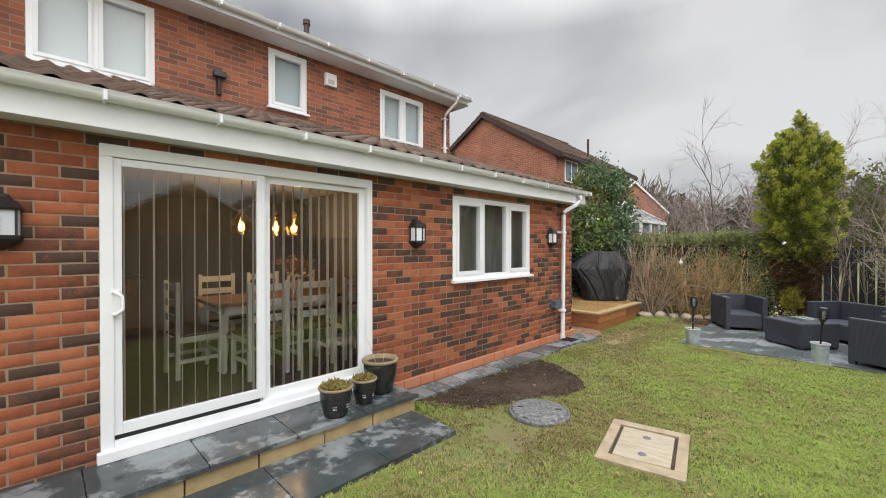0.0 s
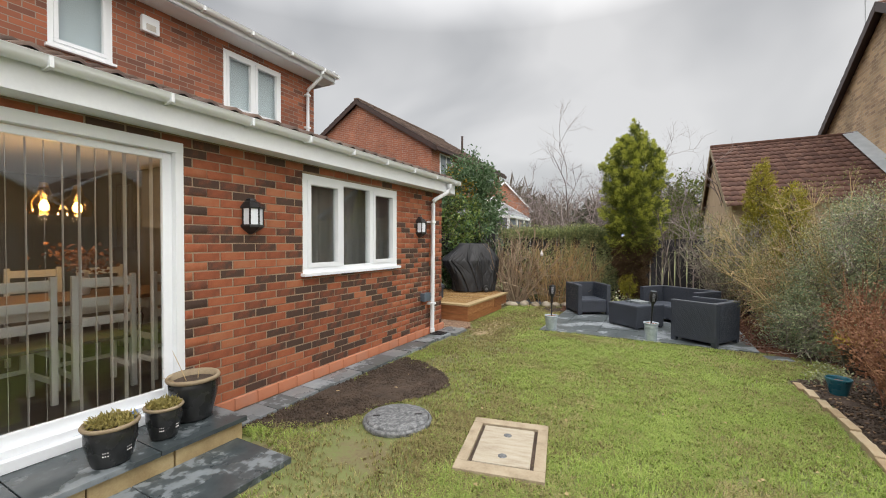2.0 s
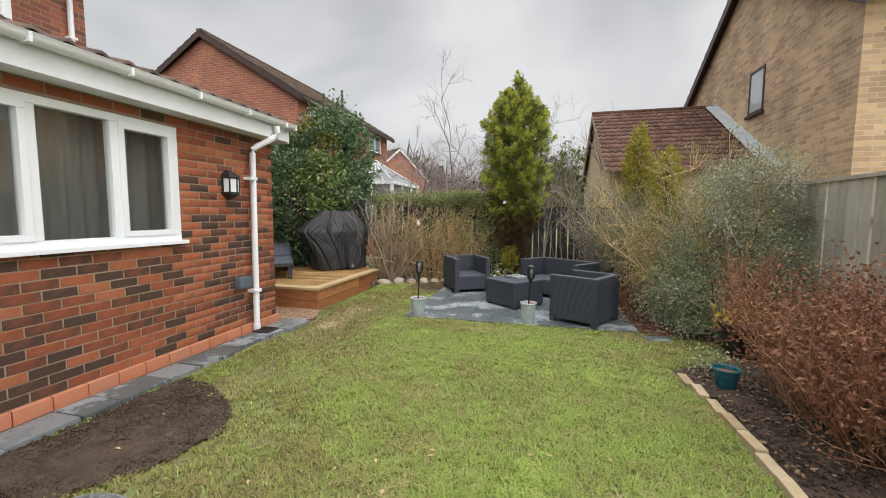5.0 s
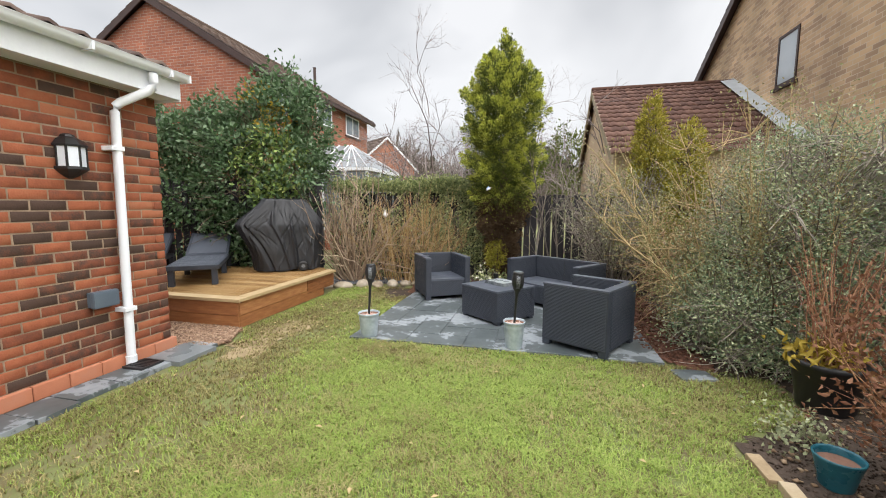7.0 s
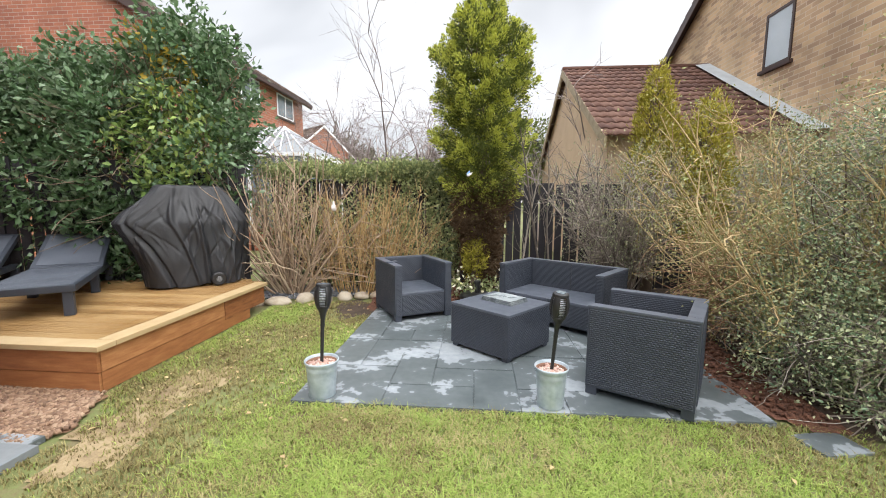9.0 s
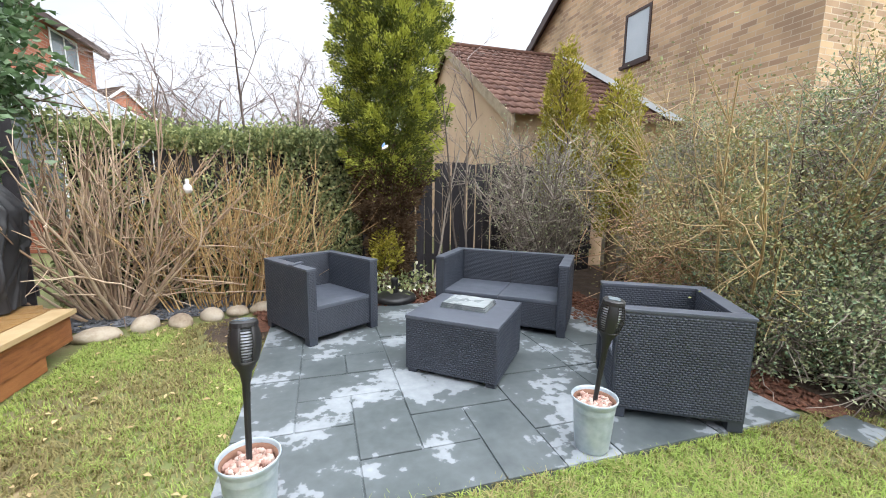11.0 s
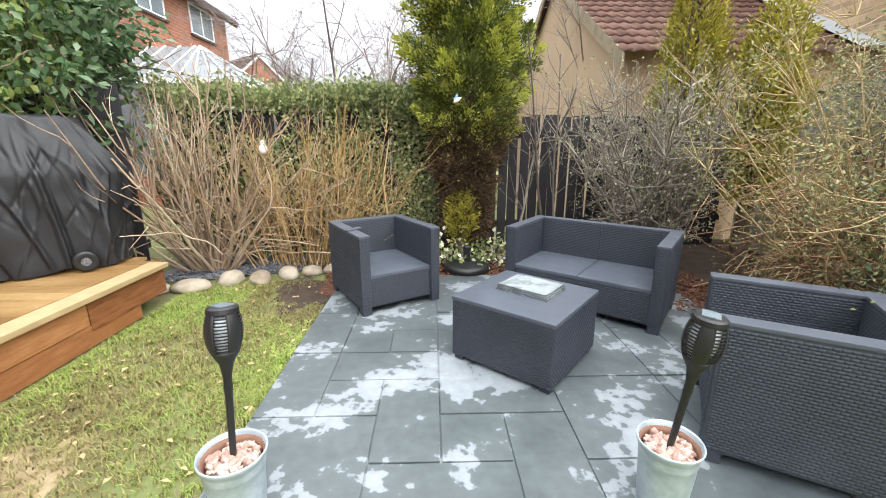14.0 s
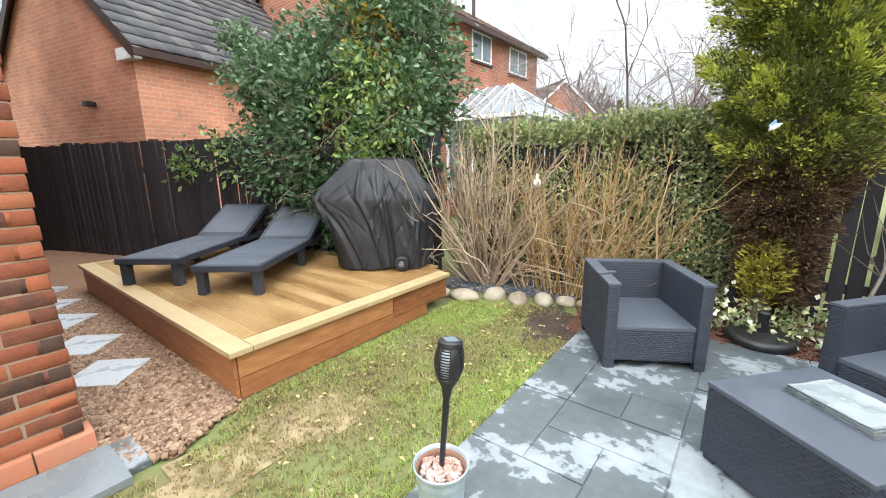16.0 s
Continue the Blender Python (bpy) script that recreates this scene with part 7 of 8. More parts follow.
def conifer(name, label, base, profile, n, mats, fan=11, size=0.085, lean=0.6):
    """A column of flat sprays; profile: (z, radius) pairs; mats: (name, material, z from, z to)."""
    c = thing(name, label, "conifer tree", loc=(base[0], base[1], 0))
    zs, rs = np.array(profile).T
    z = rng.uniform(zs[0], zs[-1], n * 3)
    rad = np.interp(z, zs, rs)
    z, rad = z[rng.uniform(size=len(z)) < rad / rs.max()], None
    z = z[:n]
    rad = np.interp(z, zs, rs)
    a = rng.uniform(0, 2 * np.pi, len(z))
    lump = np.array([1 + 0.45 * noise.noise((math.cos(q) * 2.6, math.sin(q) * 2.6, h * 3.2)) + 0.22 * noise.noise((math.cos(q) * 6, math.sin(q) * 6, h * 5)) for q, h in zip(a, z)])
    r = rad * lump * (0.62 + 0.4 * rng.uniform(size=len(z)) ** 0.5)
    cen = np.c_[r * np.cos(a), r * np.sin(a), z]
    out = np.c_[np.cos(a), np.sin(a), np.full(len(z), lean)] + rng.normal(size=(len(z), 3)) * 0.25
    P = np.repeat(cen, fan, 0) + rng.normal(size=(len(z) * fan, 3)) * size * 0.6
    D = unit(np.repeat(out, fan, 0)) + rng.normal(size=(len(z) * fan, 3)) * 0.42
    zz = np.repeat(z, fan) + rng.normal(size=len(P)) * 0.12
    for nm, m_, za, zb in mats:
        s = (zz >= za) & (zz < zb)
        k = int(s.sum())
        V, F = leaf_cards(P[s], D[s], rng.uniform(0.7, 1.3, k) * size, rng.uniform(0.25, 0.42, k) * size, 0.3)
        raw(nm, V, F, m_, c)
    L = [wander((0, 0, 0), (0.02, 0, 1), zs[-1] * 0.9, 8, 0.02)] + [wander((0, 0, h), (math.cos(q), math.sin(q), 0.9), np.interp(h, zs, rs) * 0.95, 5, 0.1) for h, q in zip(rng.uniform(zs[0], zs[-1] * 0.9, 90), rng.uniform(0, 6.28, 90))]
    V, F = tubes(L, [(0.085, 0.02)] + [(0.012, 0.004)] * 90, 7)
    raw("trunk", V, F, m_bark, c, "brown trunk and branches")
    return c


def plumed_conifer(name, label, base, profile, n, per):
    """Upswept plumes of fine scale leaves round a trunk, yellower at their tips."""
    c = thing(name, label, "conifer tree", loc=(base[0], base[1], 0))
    zs, rs = np.array(profile).T
    z = rng.uniform(zs[0], zs[-1], n * 4)
    z = z[rng.uniform(size=len(z)) < np.maximum(np.interp(z, zs, rs) / rs.max(), np.where(z < 2.0, 0.75, 0.0))][:n]
    a = rng.uniform(0, 2 * np.pi, len(z))
    rad = (np.interp(z, zs, rs) - 0.05) * rng.choice([0.30, 0.55, 0.74, 0.90], len(z)) * rng.uniform(0.9, 1.08, len(z))
    rad = np.maximum(rad, 0.01)
    cen = np.c_[rad * np.cos(a), rad * np.sin(a), z - 0.12]
    up = np.interp(z, [zs[0], 2.2, 3.2, zs[-1]], [0.0, 0.7, 1.1, 2.6])
    way = unit(np.c_[np.cos(a), np.sin(a), up] + rng.normal(size=(len(z), 3)) * 0.24)
    ln = rng.uniform(0.16, 0.32, len(z)) * np.interp(z, [3.4, zs[-1]], [1.0, 0.85]) * np.interp(z, [0.3, 1.6], [0.5, 1.0])
    s = rng.uniform(0, 1, (len(z), per)) ** 0.8
    w = 0.125 * (1.02 - s) ** 0.8 * np.minimum(1, 0.35 + 2.2 * s)
    off = rng.normal(size=(len(z), per, 3)) * w[..., None] * 0.62
    P = cen[:, None] + way[:, None] * (s * ln[:, None])[..., None] + off
    D = way[:, None] * 0.9 + off * 8.0 + rng.normal(size=(len(z), per, 3)) * 0.28
    P, D, s = P.reshape(-1, 3), D.reshape(-1, 3), s.reshape(-1)
    dead = P[:, 2] < 1.38 + 0.16 * rng.normal(size=len(P))
    tip = ~dead & (s + rng.normal(size=len(s)) * 0.12 > 0.52) & (np.repeat(rng.uniform(size=len(z)), per) < 0.85)
    for nm, m_, msk in (("dead_foliage", m_conifer_dead, dead), ("foliage", m_conifer, ~dead & ~tip), ("new_growth", m_conifer_tip, tip)):
        k = int(msk.sum())
        V, F = leaf_cards(P[msk], D[msk], rng.uniform(0.030, 0.052, k), rng.uniform(0.012, 0.019, k), 0.3)
        raw(nm, V, F, m_, c)
    L = [wander((0, 0, 0), (0.02, 0, 1), zs[-1] * 0.92, 8, 0.02)] + [wander((0, 0, h), (math.cos(q), math.sin(q), 0.7), np.interp(h, zs, rs) * 0.9, 5, 0.1) for h, q in zip(rng.uniform(0.5, zs[-1] * 0.9, 160), rng.uniform(0, 6.28, 160))]
    V, F = tubes(L, [(0.085, 0.02)] + [(0.012, 0.004)] * 160, 7)
    raw("trunk", V, F, m_bark, c, "brown trunk and branches")


plumed_conifer("conifer", "tall green columnar conifer with a bare brown foot", (2.74, 10.42), [(0.25, 0.12), (0.6, 0.17), (1.0, 0.23), (1.5, 0.38), (2.0, 0.56), (2.6, 0.66), (3.2, 0.66), (3.5, 0.55), (3.75, 0.36), (3.95, 0.16), (4.12, 0.06)], 700, 215)
conifer("golden_conifer", "small golden conifer behind the back fence", (5.05, 10.48), [(0.9, 0.20), (1.6, 0.28), (2.2, 0.26), (2.7, 0.15), (3.12, 0.03)], 560, [("foliage", m_conifer_gold, 0.0, 5.0)], 15, 0.06, 1.3)
conifer("golden_conifer", "golden conifer shoot behind the grey twiggy shrub", (5.36, 9.78), [(0.7, 0.16), (1.4, 0.24), (2.1, 0.20), (2.55, 0.03)], 450, [("foliage", m_conifer_gold, 0.0, 5.0)], 14, 0.06, 1.3)
conifer("dwarf_conifer", "dwarf yellow-green conifer at the foot of the tall one", (2.66, 10.22), [(0.25, 0.05), (0.45, 0.13), (0.62, 0.12), (0.78, 0.03)], 200, [("foliage", m_conifer_gold, 0.0, 2.0)], 10, 0.05)

wind = thing("hanging_toy", "small pale blue bird ornament hanging in the conifer", "ornament", loc=(2.55, 9.74, 1.60), rz=30)
part("body", lathe([(0, 0), (0.014, 0.02), (0.016, 0.06), (0, 0.1)], 10), m_white_thing, wind).matrix_local = pose(0, 0, 0, 0, 60, 0)
part("wing", prism([(0, 0, 0.03), (0.05, 0.02, 0.075), (0.075, 0.03, 0.03), (0.02, 0, 0.0), (0, 0.006, 0.03), (0.05, 0.026, 0.075), (0.075, 0.036, 0.03), (0.02, 0.006, 0.0)], [(0, 1, 2, 3), (7, 6, 5, 4), (0, 4, 5, 1), (1, 5, 6, 2), (2, 6, 7, 3), (3, 7, 4, 0)]), m_gold_paint, wind)

# flowers and variegated ivy at the parasol base
fl = plant("ground_ivy", "cream variegated ground ivy beside the parasol base", "ground cover")
pts = np.concatenate([rng.normal(size=(45, 3)) * np.array([0.10, 0.10, 0.07]) + np.array([2.50, 10.05, 0.2]), rng.normal(size=(50, 3)) * np.array([0.16, 0.12, 0.07]) + np.array([3.05, 9.98, 0.16])])
V, F = leaf_cards(pts, rng.normal(size=(len(pts), 3)) + np.array([0, -0.5, 0.5]), 0.05, 0.04)
raw("cream_foliage", V, F, m_petal, fl)
pts = rng.normal(size=(420, 3)) * np.array([0.30, 0.12, 0.08]) + np.array([2.8, 10.1, 0.13])
V, F = leaf_cards(pts, rng.normal(size=(len(pts), 3)) + np.array([0, -0.3, 0.6]), 0.055, 0.04)
raw("green_foliage", V, F, m_ivy, fl)

# saplings and grey twiggy shrub by the dark fence
sap = plant("bare_sapling", "thin leafless saplings against the dark fence", "sapling")
L, R = [], []
for bx, h in ((3.25, 1.7), (3.62, 2.3), (3.7, 2.1)):
    s = wander((bx, 10.35, 0), (rng.normal() * 0.08, 0, 1), h, 9, 0.05)
    L.append(s)
    R.append((0.017, 0.006))
    for k in range(3, 9):
        for _ in range(3):
            L.append(wander(s[k], (rng.normal() * 0.7, rng.normal() * 0.4, 1), 0.55 * rng.uniform(0.4, 1), 5, 0.12))
            R.append((0.005, 0.0015))
V, F = tubes(L, R, 5)
raw("stem_clump", V, F, m_twig_grey, sap)
gs = plant("grey_twiggy_shrub", "grey twiggy shrub nearly bare of leaves by the fence", "shrub")
L, R = twiggy((4.55, 9.95), 46, (0.15, 0.15), 2.1, 0.012, 46, 0.36, 0.09, 0.01, 0.40, 0.45, 0.85)
V, F = tubes(L, R, 4)
raw("stem_clump", V, F, m_twig_grey, gs)
ends = np.array([l[-1] for l in L])
ends = np.repeat(ends, 2, 0) + rng.normal(size=(len(ends) * 2, 3)) * 0.05
V, F = leaf_cards(ends, rng.normal(size=(len(ends), 3)), 0.03, 0.015)
raw("foliage", V, F, m_shrub, gs)

# large small-leaved shrub along the grey fence
rs = plant("privet_shrub", "big loose evergreen shrub with small grey-green leaves", "shrub")
RB = [(5.35, 7.6, 0.95, 0.55, 0.6, 0.88), (5.75, 7.5, 1.35, 0.42, 0.42, 0.68), (5.85, 8.2, 1.35, 0.4, 0.6, 0.75), (5.3, 8.15, 0.7, 0.45, 0.5, 0.6), (5.95, 9.2, 1.5, 0.35, 0.7, 0.65), (5.75, 7.6, 0.7, 0.45, 0.8, 0.6), (5.25, 7.3, 0.35, 0.4, 0.28, 0.36), (5.75, 7.2, 0.5, 0.4, 0.3, 0.5), (4.95, 7.75, 0.4, 0.22, 0.4, 0.4), (5.25, 7.12, 0.16, 0.38, 0.14, 0.16), (5.75, 7.0, 0.2, 0.4, 0.16, 0.2)]
for q in list(RB):
    for _ in range(5):
        e = unit(rng.normal(size=3) + np.array([-0.4, -0.2, 0.4]))
        g = rng.uniform(0.14, 0.26)
        RB.append((*(np.array(q[:3]) + e * np.array(q[3:])), g, g, g))
p, d, cen, out = blob_points(RB, 92000, 0.45, 14, 0.085)
ok = (p[:, 2] > 0.05) & (p[:, 0] < 6.18) & (rng.uniform(size=len(p)) < np.interp(p[:, 2], [1.0, 1.5], [1.0, 0.5]))
p, d = p[ok], d[ok]
share = rng.uniform(size=len(p))
for nm, m_, msk in (("foliage", m_shrub, share < 0.60), ("deep_foliage", m_shrub_deep, (share >= 0.60) & (share < 0.95)), ("pale_foliage", m_shrub_pale, share >= 0.95)):
    k = int(msk.sum())
    V, F = leaf_cards(p[msk], d[msk], rng.uniform(0.020, 0.038, k), rng.uniform(0.011, 0.018, k), 0.25)
    raw(nm, V, F, m_, rs)
L = [wander(c - o * 0.35 + np.array([0, 0, -0.15]), o + np.array([0, 0, 0.5]), rng.uniform(0.4, 0.75), 5, 0.13) for c, o in zip(cen[:1700], out[:1700])]
V, F = tubes(L, [(0.005, 0.0015)] * len(L), 4)
raw("twig_tangle", V, F, m_twig_grey, rs)
L, R = twiggy((5.35, 8.0), 30, (0.3, 0.6), 1.7, 0.013, 2, 0.4, 0.1)
V, F = tubes(L, R, 5)
raw("stem_clump", V, F, m_bark, rs)

foun = plant("straw_stem_shrub", "tall fountain of straw coloured bare stems", "shrub")
L, R = twiggy((5.52, 8.35), 64, (0.32, 0.42), 2.35, 0.0105, 12, 0.95, 0.06, -0.02, 0.5)
V, F = tubes(L, R, 4)
raw("stem_clump", V, F, m_straw, foun)
tips = np.concatenate([np.array(l)[3:] for l in L])
tips = np.repeat(tips, 11, 0) + rng.normal(size=(len(tips) * 11, 3)) * 0.055
lime = rng.uniform(size=len(tips)) < 0.35
for nm, m_, msk in (("foliage", m_olive, ~lime), ("young_foliage", m_lime, lime)):
    k = int(msk.sum())
    V, F = leaf_cards(tips[msk], rng.normal(size=(k, 3)) - np.array([0.3, 0.2, 0.3]), rng.uniform(0.018, 0.036, k), 0.014)
    raw(nm, V, F, m_, foun)
rus = plant("russet_twig_shrub", "low tangle of russet twigs and pale leaves beside the sofa", "shrub")
L, R = [], []
for _ in range(420):
    q = np.array([5.05, 8.58, 0.62]) + rng.normal(size=3) * np.array([0.20, 0.28, 0.28])
    L.append(wander(q, (rng.normal() * 0.7 - 0.5, rng.normal() * 0.6, rng.normal() * 0.3 - 0.1), rng.uniform(0.25, 0.6), 5, 0.15, -0.05))
    R.append((0.0045, 0.0015))
V, F = tubes(L, R, 4)
raw("twig_tangle", V, F, m_twig_orange, rus)
tips = np.concatenate([np.array(l)[2:] for l in L])
tips = np.repeat(tips, 2, 0)
tips = tips + rng.normal(size=tips.shape) * 0.04
V, F = leaf_cards(tips, rng.normal(size=(len(tips), 3)) - np.array([0.5, 0, 0]), 0.028, 0.014)
raw("foliage", V, F, m_olive, rus)

# faded hydrangea in the border
hyd = plant("faded_hydrangea", "bushy shrub with faded russet winter stems and dead flower heads", "shrub")
L, R = twiggy((5.40, 4.98), 270, (0.32, 0.55), 1.12, 0.0055, 5, 0.6, 0.09, 0.0, 0.3)
V, F = tubes(L, R, 4)
raw("stem_clump", V, F, m_twig_red, hyd)
tips = np.concatenate([np.array(l)[-3:] for l in L])
tips = np.repeat(tips, 3, 0) + rng.normal(size=(len(tips) * 3, 3)) * 0.035
V, F = leaf_cards(tips, rng.normal(size=(len(tips), 3)), rng.uniform(0.02, 0.045, len(tips)), 0.02)
raw("dead_foliage", V, F, m_deadleaf, hyd)
# dried stems in the black pot
L, R = [], []
for _ in range(55):
    L.append(wander((rng.normal() * 0.06, rng.normal() * 0.06, 0.29), (rng.normal() * 0.16 + 0.05, rng.normal() * 0.16, 1), rng.uniform(0.5, 0.95), 8, 0.05, -0.03))
    R.append((0.0045, 0.002))
V, F = tubes(L, R, 4)
raw("dried_clump", V, F, m_twig_red, blk, "tall russet dried stems", kind="stuff")
tips = np.concatenate([np.array(l)[3:] for l in L]) + rng.normal(size=(55 * 6, 3)) * 0.02
V, F = leaf_cards(tips, rng.normal(size=(len(tips), 3)), 0.04, 0.012)
raw("dried_foliage", V, F, m_deadleaf, blk)
pts = rng.normal(size=(160, 3)) * np.array([0.1, 0.1, 0.04]) + np.array([-0.05, 0, 0.38])
V, F = leaf_cards(pts, rng.normal(size=(160, 3)) + np.array([0, 0, 0.6]), 0.09, 0.03)
raw("yellowed_foliage", V, F, m_yellowleaf, blk)
gi = plant("ground_cover", "low pale ground cover plant at the border edge", "ground cover")
pts = rng.normal(size=(300, 3)) * np.array([0.10, 0.12, 0.05]) + np.array([4.83, 6.0, 0.09])
V, F = leaf_cards(pts, rng.normal(size=(300, 3)) + np.array([0, 0, 0.5]), rng.uniform(0.02, 0.04, 300), 0.02)
raw("foliage", V, F, m_shrub, gi)

# bare trees beyond the hedge
def bare_tree(name, label, base, h, spread, depth, seed):
    L, R = [], []

    def grow(p, d, l, r, k):
        s = wander(p, d, l, 6, 0.10, 0.01)
        L.append(s)
        R.append((r, r * 0.5))
        if k == 0:
            return
        for _ in range(3 if k > 1 else 6):
            i = rng.integers(2, 7)
            nd = unit(np.array(s[i]) - np.array(s[i - 1])) + rng.normal(size=3) * spread
            grow(s[i], nd, l * rng.uniform(0.5, 0.8), r * 0.55, k - 1)
    t = thing(name, label, "tree", loc=(0, 0, 0))
    for q in range(seed):
        grow((base[0] + rng.normal() * 0.3, base[1] + rng.normal() * 0.3, 0), (rng.normal() * 0.35, rng.normal() * 0.2, 1), h * 0.55, 0.040, depth)
    V, F = tubes(L, R, 4)
    raw("branch_framework", V, F, m_twig_far, t)


bare_tree("bare_tree", "leafless spreading tree beyond the ivy hedge", (1.2, 13.4), 3.7, 0.62, 5, 5)
bare_tree("bare_tree", "leafless spreading tree beyond the ivy hedge", (-0.4, 15.5), 4.0, 0.62, 5, 3)
bare_tree("bare_tree", "leafless spreading tree in a further garden", (2.8, 18.0), 4.4, 0.6, 5, 4)
bare_tree("bare_tree", "leafless thin tree beyond the back fence", (3.9, 14.5), 3.4, 0.45, 4, 2)
leyl = plant("far_green_tree", "yellow-green tree beyond the back fence", "tree")
p, d, cen, out = blob_points([(4.2, 18.0, 2.6, 1.0, 1.0, 1.3), (3.6, 18.5, 2.0, 0.9, 0.9, 1.2)], 4500, 0.6)
V, F = leaf_cards(p, d, 0.13, 0.05)
raw("crown", V, F, m_conifer, leyl)
V, F = tubes([wander((4.0, 18.2, 0), (0, 0, 1), 2.4, 6, 0.04)], [(0.09, 0.03)], 6)
raw("trunk", V, F, m_bark, leyl)

# woods on the horizon
P, P2 = [], []
for i in range(110):
    ang = rng.uniform(-0.95, 1.1)
    dist = rng.uniform(48, 85)
    cx, cy = 3 + dist * math.sin(ang), 3 + dist * math.cos(ang)
    h = rng.uniform(6.5, 11.5) * dist / 65
    w = rng.uniform(1.8, 3.4)
    k = 150
    e = unit(rng.normal(size=(k, 3)))
    q = np.array([cx, cy, h * 0.55]) + e * np.array([w, w, h * 0.45]) * rng.uniform(0.5, 1.05, (k, 1))
    (P if rng.uniform() < 0.55 else P2).append(q)
P, P2 = np.concatenate(P), np.concatenate(P2)
V, F = leaf_cards(P, rng.normal(size=P.shape), 1.5, 0.9)
tagged(raw("far_woods", V, F, m_woods), "dark distant evergreen woodland on the horizon", "woods", kind="stuff")
V, F = leaf_cards(P2, rng.normal(size=P2.shape) + np.array([0, 0, 1.5]), 2.6, 0.16)
V2, F2 = leaf_cards(P2 + 0.5, rng.normal(size=P2.shape) + np.array([0, 0, 1.0]), 2.0, 0.12)
tagged(raw("far_bare_woods", np.concatenate([V, V2]), np.concatenate([F, F2 + len(V)]), m_woods_twig), "distant leafless trees on the horizon", "woods", kind="stuff")

# ---------------------------------------------------------------- grass
LAWN = np.array([(1.13, -1.5), (4.54, -1.5), (4.54, 5.4), (4.45, 5.95), (4.72, 6.14), (5.12, 6.32), (5.15, 6.98), (4.6, 7.115), (1.497, 7.115), (1.497, 9.15), (1.38, 9.62), (1.25, 9.86), (0.85, 9.72), (0.45, 9.62), (0.0, 9.42), (0.22, 9.2), (0.21, 7.15), (0.38, 6.9), (0.50, 6.6), (0.42, 6.45), (0.39, 2.42), (1.12, 2.33)])


def lawn_free(p):
    ok = inside(p, LAWN)
    sp = np.array(SOIL_PATCH)
    c = sp.mean(0)
    ragged = np.array([noise.noise((x * 5, y * 5, 2)) + 0.7 * noise.noise((x * 13, y * 13, 6)) for x, y in p])
    ok &= ~inside(c + (p - c) * (1 + 0.16 * ragged)[:, None], c + (sp - c) * 0.93)
    ok &= (p[:, 0] - 1.37) ** 2 + (p[:, 1] - 3.15) ** 2 > 0.28 ** 2
    q = p - np.array([2.30, 3.16])
    a = radians(12)
    qx, qy = q[:, 0] * math.cos(a) + q[:, 1] * math.sin(a), -q[:, 0] * math.sin(a) + q[:, 1] * math.cos(a)
    ok &= ~((np.abs(qx) < 0.28) & (qy > -0.39) & (qy < 0.37))
    ok &= (p[:, 0] - 1.675) ** 2 + (p[:, 1] - 7.225) ** 2 > 0.085 ** 2
    q = p - np.array([4.62, 6.95])
    ok &= ~((np.abs(q[:, 0]) < 0.14) & (np.abs(q[:, 1]) < 0.1))
    return ok


n = 150000
p = np.c_[rng.uniform(0.2, 5.15, n), rng.uniform(-1.2, 9.7, n)]
p = p[lawn_free(p)]
soft = np.array([noise.noise((x * 1.1, y * 1.1, 5)) + 0.5 * noise.noise((x * 3.1, y * 3.1, 9)) for x, y in p])
worn = np.clip(1.0 - np.hypot((p[:, 0] - 0.72) / 0.85, (p[:, 1] - 7.1) / 1.9), 0, 1) * 0.95 + np.clip(1 - np.hypot((p[:, 0] - 0.9) / 1.0, (p[:, 1] - 4.6) / 2.4), 0, 1) * 0.7 + np.clip(1 - np.hypot((p[:, 0] - 1.25) / 0.9, (p[:, 1] - 2.45) / 0.9), 0, 1) * 0.95 + np.clip(1 - np.hypot((p[:, 0] - 1.3) / 0.55, (p[:, 1] - 9.35) / 0.7), 0, 1) * 1.9
keep = rng.uniform(size=len(p)) < 0.95 + 0.55 * np.minimum(soft, 0.15) - worn * 0.72
p, soft, worn = p[keep], soft[keep], worn[keep]
per = 5
q = np.repeat(p, per, 0) + rng.normal(size=(len(p) * per, 2)) * 0.012
m_ = len(q)
tuft = np.array([noise.noise((x * 9, y * 9, 4)) for x, y in p])
hgt = np.repeat(np.maximum(0.003, 0.011 + 0.008 * soft + 0.008 * tuft - 0.007 * worn), per) * rng.uniform(0.6, 1.5, m_) + 0.006
a = rng.uniform(0, 6.28, m_)
lean = rng.uniform(0.8, 3.4, m_)
wd = rng.uniform(0.0018, 0.0032, m_)
base3 = np.c_[q, np.full(m_, -0.012)]
sidev = np.c_[-np.sin(a), np.cos(a), np.zeros(m_)] * wd[:, None]
tip = base3 + np.c_[np.cos(a) * hgt * lean, np.sin(a) * hgt * lean, hgt + 0.011]
mid = base3 + np.c_[np.cos(a) * hgt * lean * 0.35, np.sin(a) * hgt * lean * 0.35, hgt * 0.75 + 0.010]
V = np.stack([base3 - sidev, base3 + sidev, mid + sidev * 0.8, mid - sidev * 0.8, tip], 1).reshape(-1, 3)
b = np.arange(m_)[:, None] * 5
F = np.concatenate([b + np.array([0, 1, 2]), b + np.array([0, 2, 3]), b + np.array([3, 2, 4])], 1).reshape(-1, 3)
broad = np.array([noise.noise((x * 0.75, y * 0.75, 11)) + 0.6 * noise.noise((x * 2.4, y * 2.4, 13)) + 0.35 * noise.noise((x * 7, y * 7, 17)) for x, y in p])
dry = rng.uniform(size=m_) < np.repeat(np.clip(0.13 + 0.75 * broad + 1.3 * worn, 0.02, 0.95), per)
tri = F.reshape(m_, 3, 3)
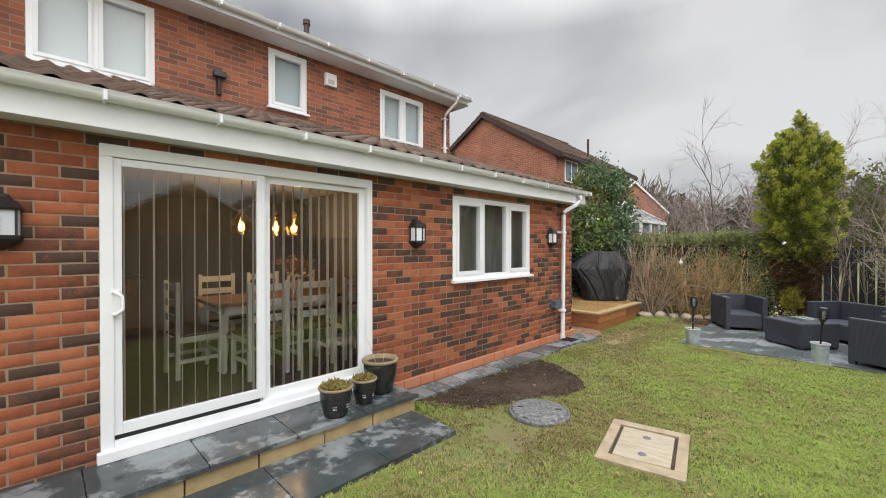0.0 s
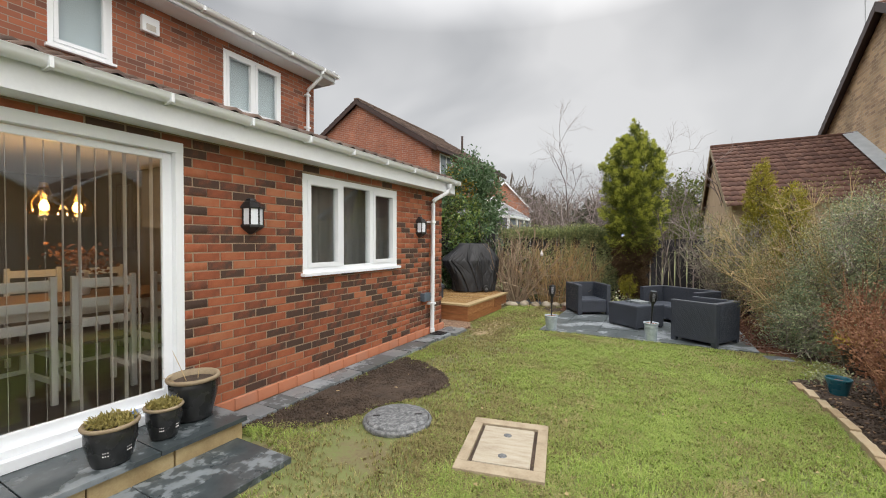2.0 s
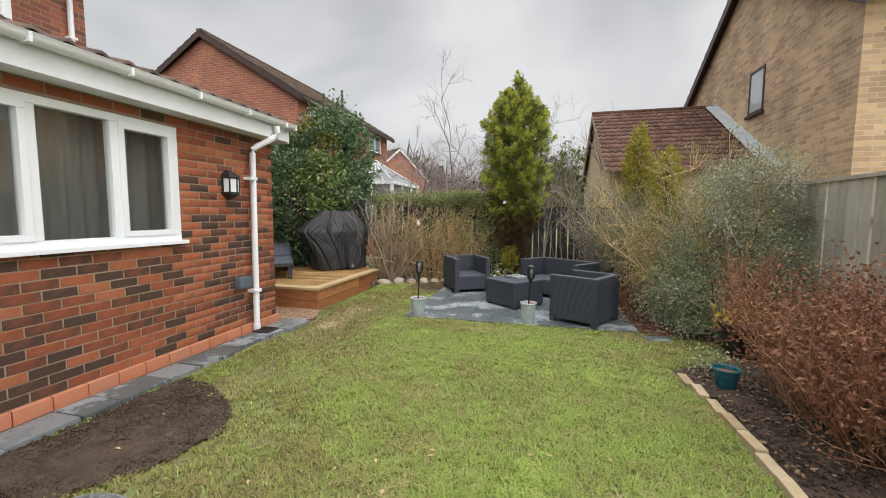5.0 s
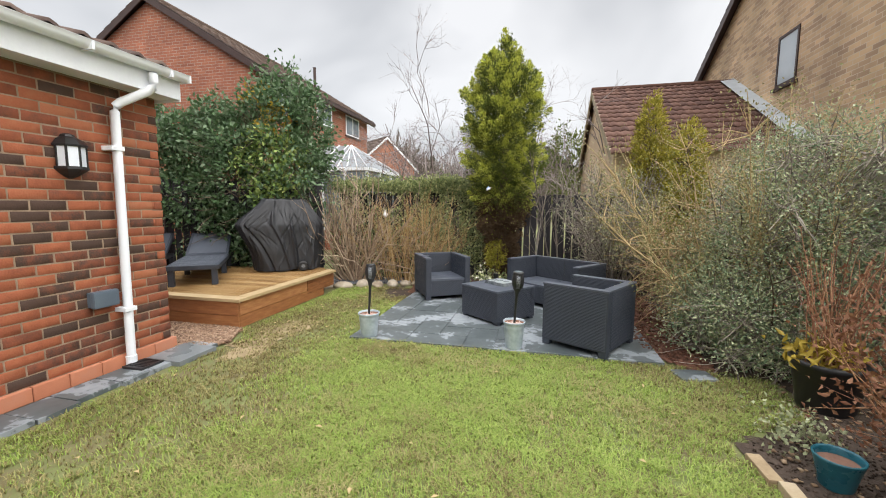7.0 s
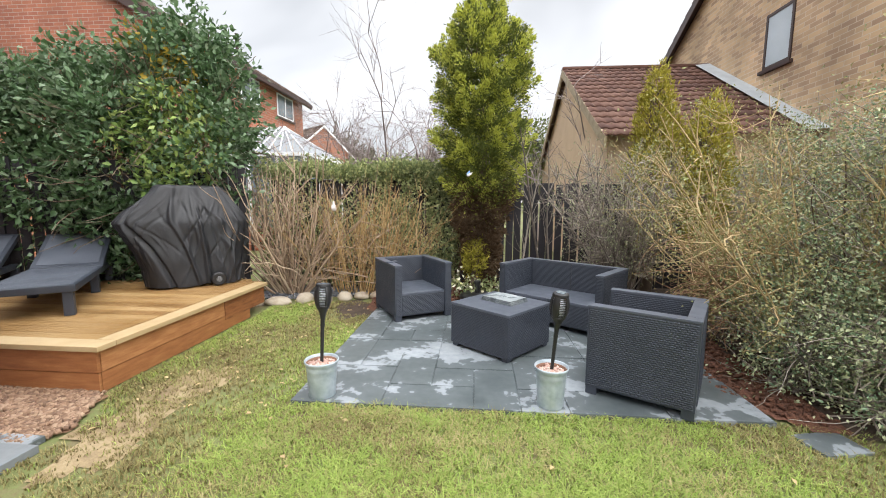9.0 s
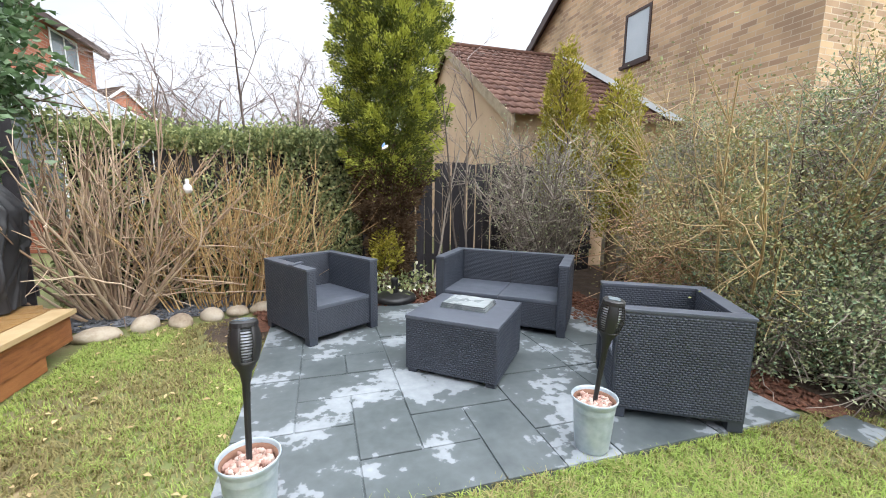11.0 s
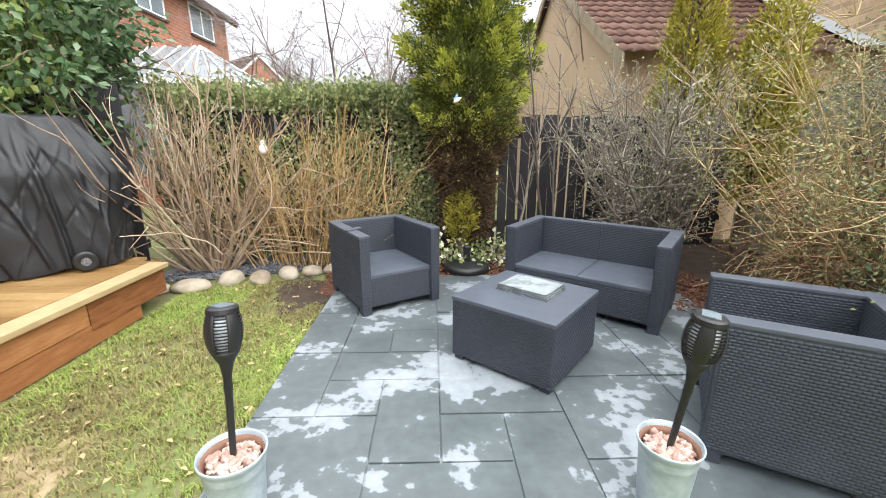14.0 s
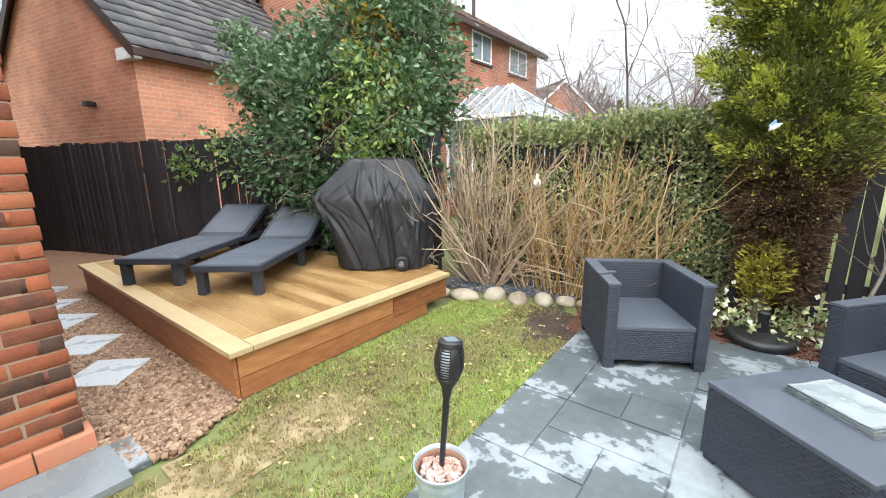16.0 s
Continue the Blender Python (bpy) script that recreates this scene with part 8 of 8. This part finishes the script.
tagged(raw("grass", V, tri[~dry].reshape(-1, 3), m_grass), "short patchy winter lawn grass", "grass", kind="stuff")
tagged(raw("dry_grass", V, tri[dry].reshape(-1, 3), m_grass_dry), "dull olive and straw coloured worn grass", "grass", kind="stuff")

# fallen leaves
pts = np.concatenate([np.c_[rng.uniform(0.3, 1.5, 110), rng.uniform(6.9, 9.5, 110)], np.c_[rng.uniform(0.5, 4.5, 70), rng.uniform(1.0, 7.0, 70)], np.c_[rng.uniform(-0.3, 1.0, 40), rng.uniform(9.4, 10.1, 40)]])
pts = np.c_[pts, np.full(len(pts), 0.020)]
V, F = leaf_cards(pts, rng.normal(size=(len(pts), 3)) * np.array([1, 1, 0.15]), rng.uniform(0.02, 0.05, len(pts)), rng.uniform(0.014, 0.028, len(pts)), 0.3, 0.75)
tagged(raw("fallen_leaves", V, F, m_straw), "yellow and brown fallen leaves on the grass", "leaves", kind="stuff")

# ---------------------------------------------------------------- bricks, last
NEAR = (2.24, 5.0)
count = 0
for i, (by_, bz_, bl_) in enumerate(bricks):
    me = brick_for(bl_, i % 4)
    if NEAR[0] < by_ < NEAR[1] and count < 300 and bz_ < 1.95:
        if not me.materials:
            me.materials.append(m_brick)
        ob = new("brick", me)
        ob.parent = ext
        ob.location = (random.uniform(-0.0015, 0.0015), by_, bz_)
        count += 1
    else:
        far_bricks.append((by_, bz_, bl_, i % 4))
V, F, base = [], [], 0
cache = {}
for by_, bz_, bl_, k in far_bricks:
    me = brick_for(bl_, k)
    if me.name not in cache:
        co = np.empty(len(me.vertices) * 3)
        me.vertices.foreach_get("co", co)
        cache[me.name] = (co.reshape(-1, 3), np.array([p.vertices[:] for p in me.polygons]))
    co, fc = cache[me.name]
    V.append(co + np.array([random.uniform(-0.0015, 0.0015), by_, bz_]))
    F.append(fc + base)
    base += len(co)
raw("brickwork", np.concatenate(V), np.concatenate(F), m_brick_far, ext, kind="stuff")
# returns of the end wall
rows_end = [(q[0], q[1], q[2]) for q in lay_bricks(ext, 0.0, 3.0, 0.115, 2.30, [])]
V, F, base = [], [], 0
for u, z_, l_ in rows_end:
    me = brick_for(l_, 0)
    co = np.array([v.co[:] for v in me.vertices])
    V.append(np.c_[-(u + co[:, 1]) - 0.001, EXT_Y1 + co[:, 0], z_ + co[:, 2]])
    F.append(np.array([p.vertices[:] for p in me.polygons]) + base)
    base += len(co)
raw("brickwork_end", np.concatenate(V), np.concatenate(F), m_brick_far, ext, kind="stuff")
pm = brick_mesh(0.222, depth=0.1, h=0.105, proud=0.03, seed=5)
pm.materials.append(m_plinth)
for py_ in np.arange(2.40, EXT_Y1 - 0.1, 0.226):
    ob = new("brick", pm)
    ob.parent = plinth
    ob.location = (0, py_, 0.004)
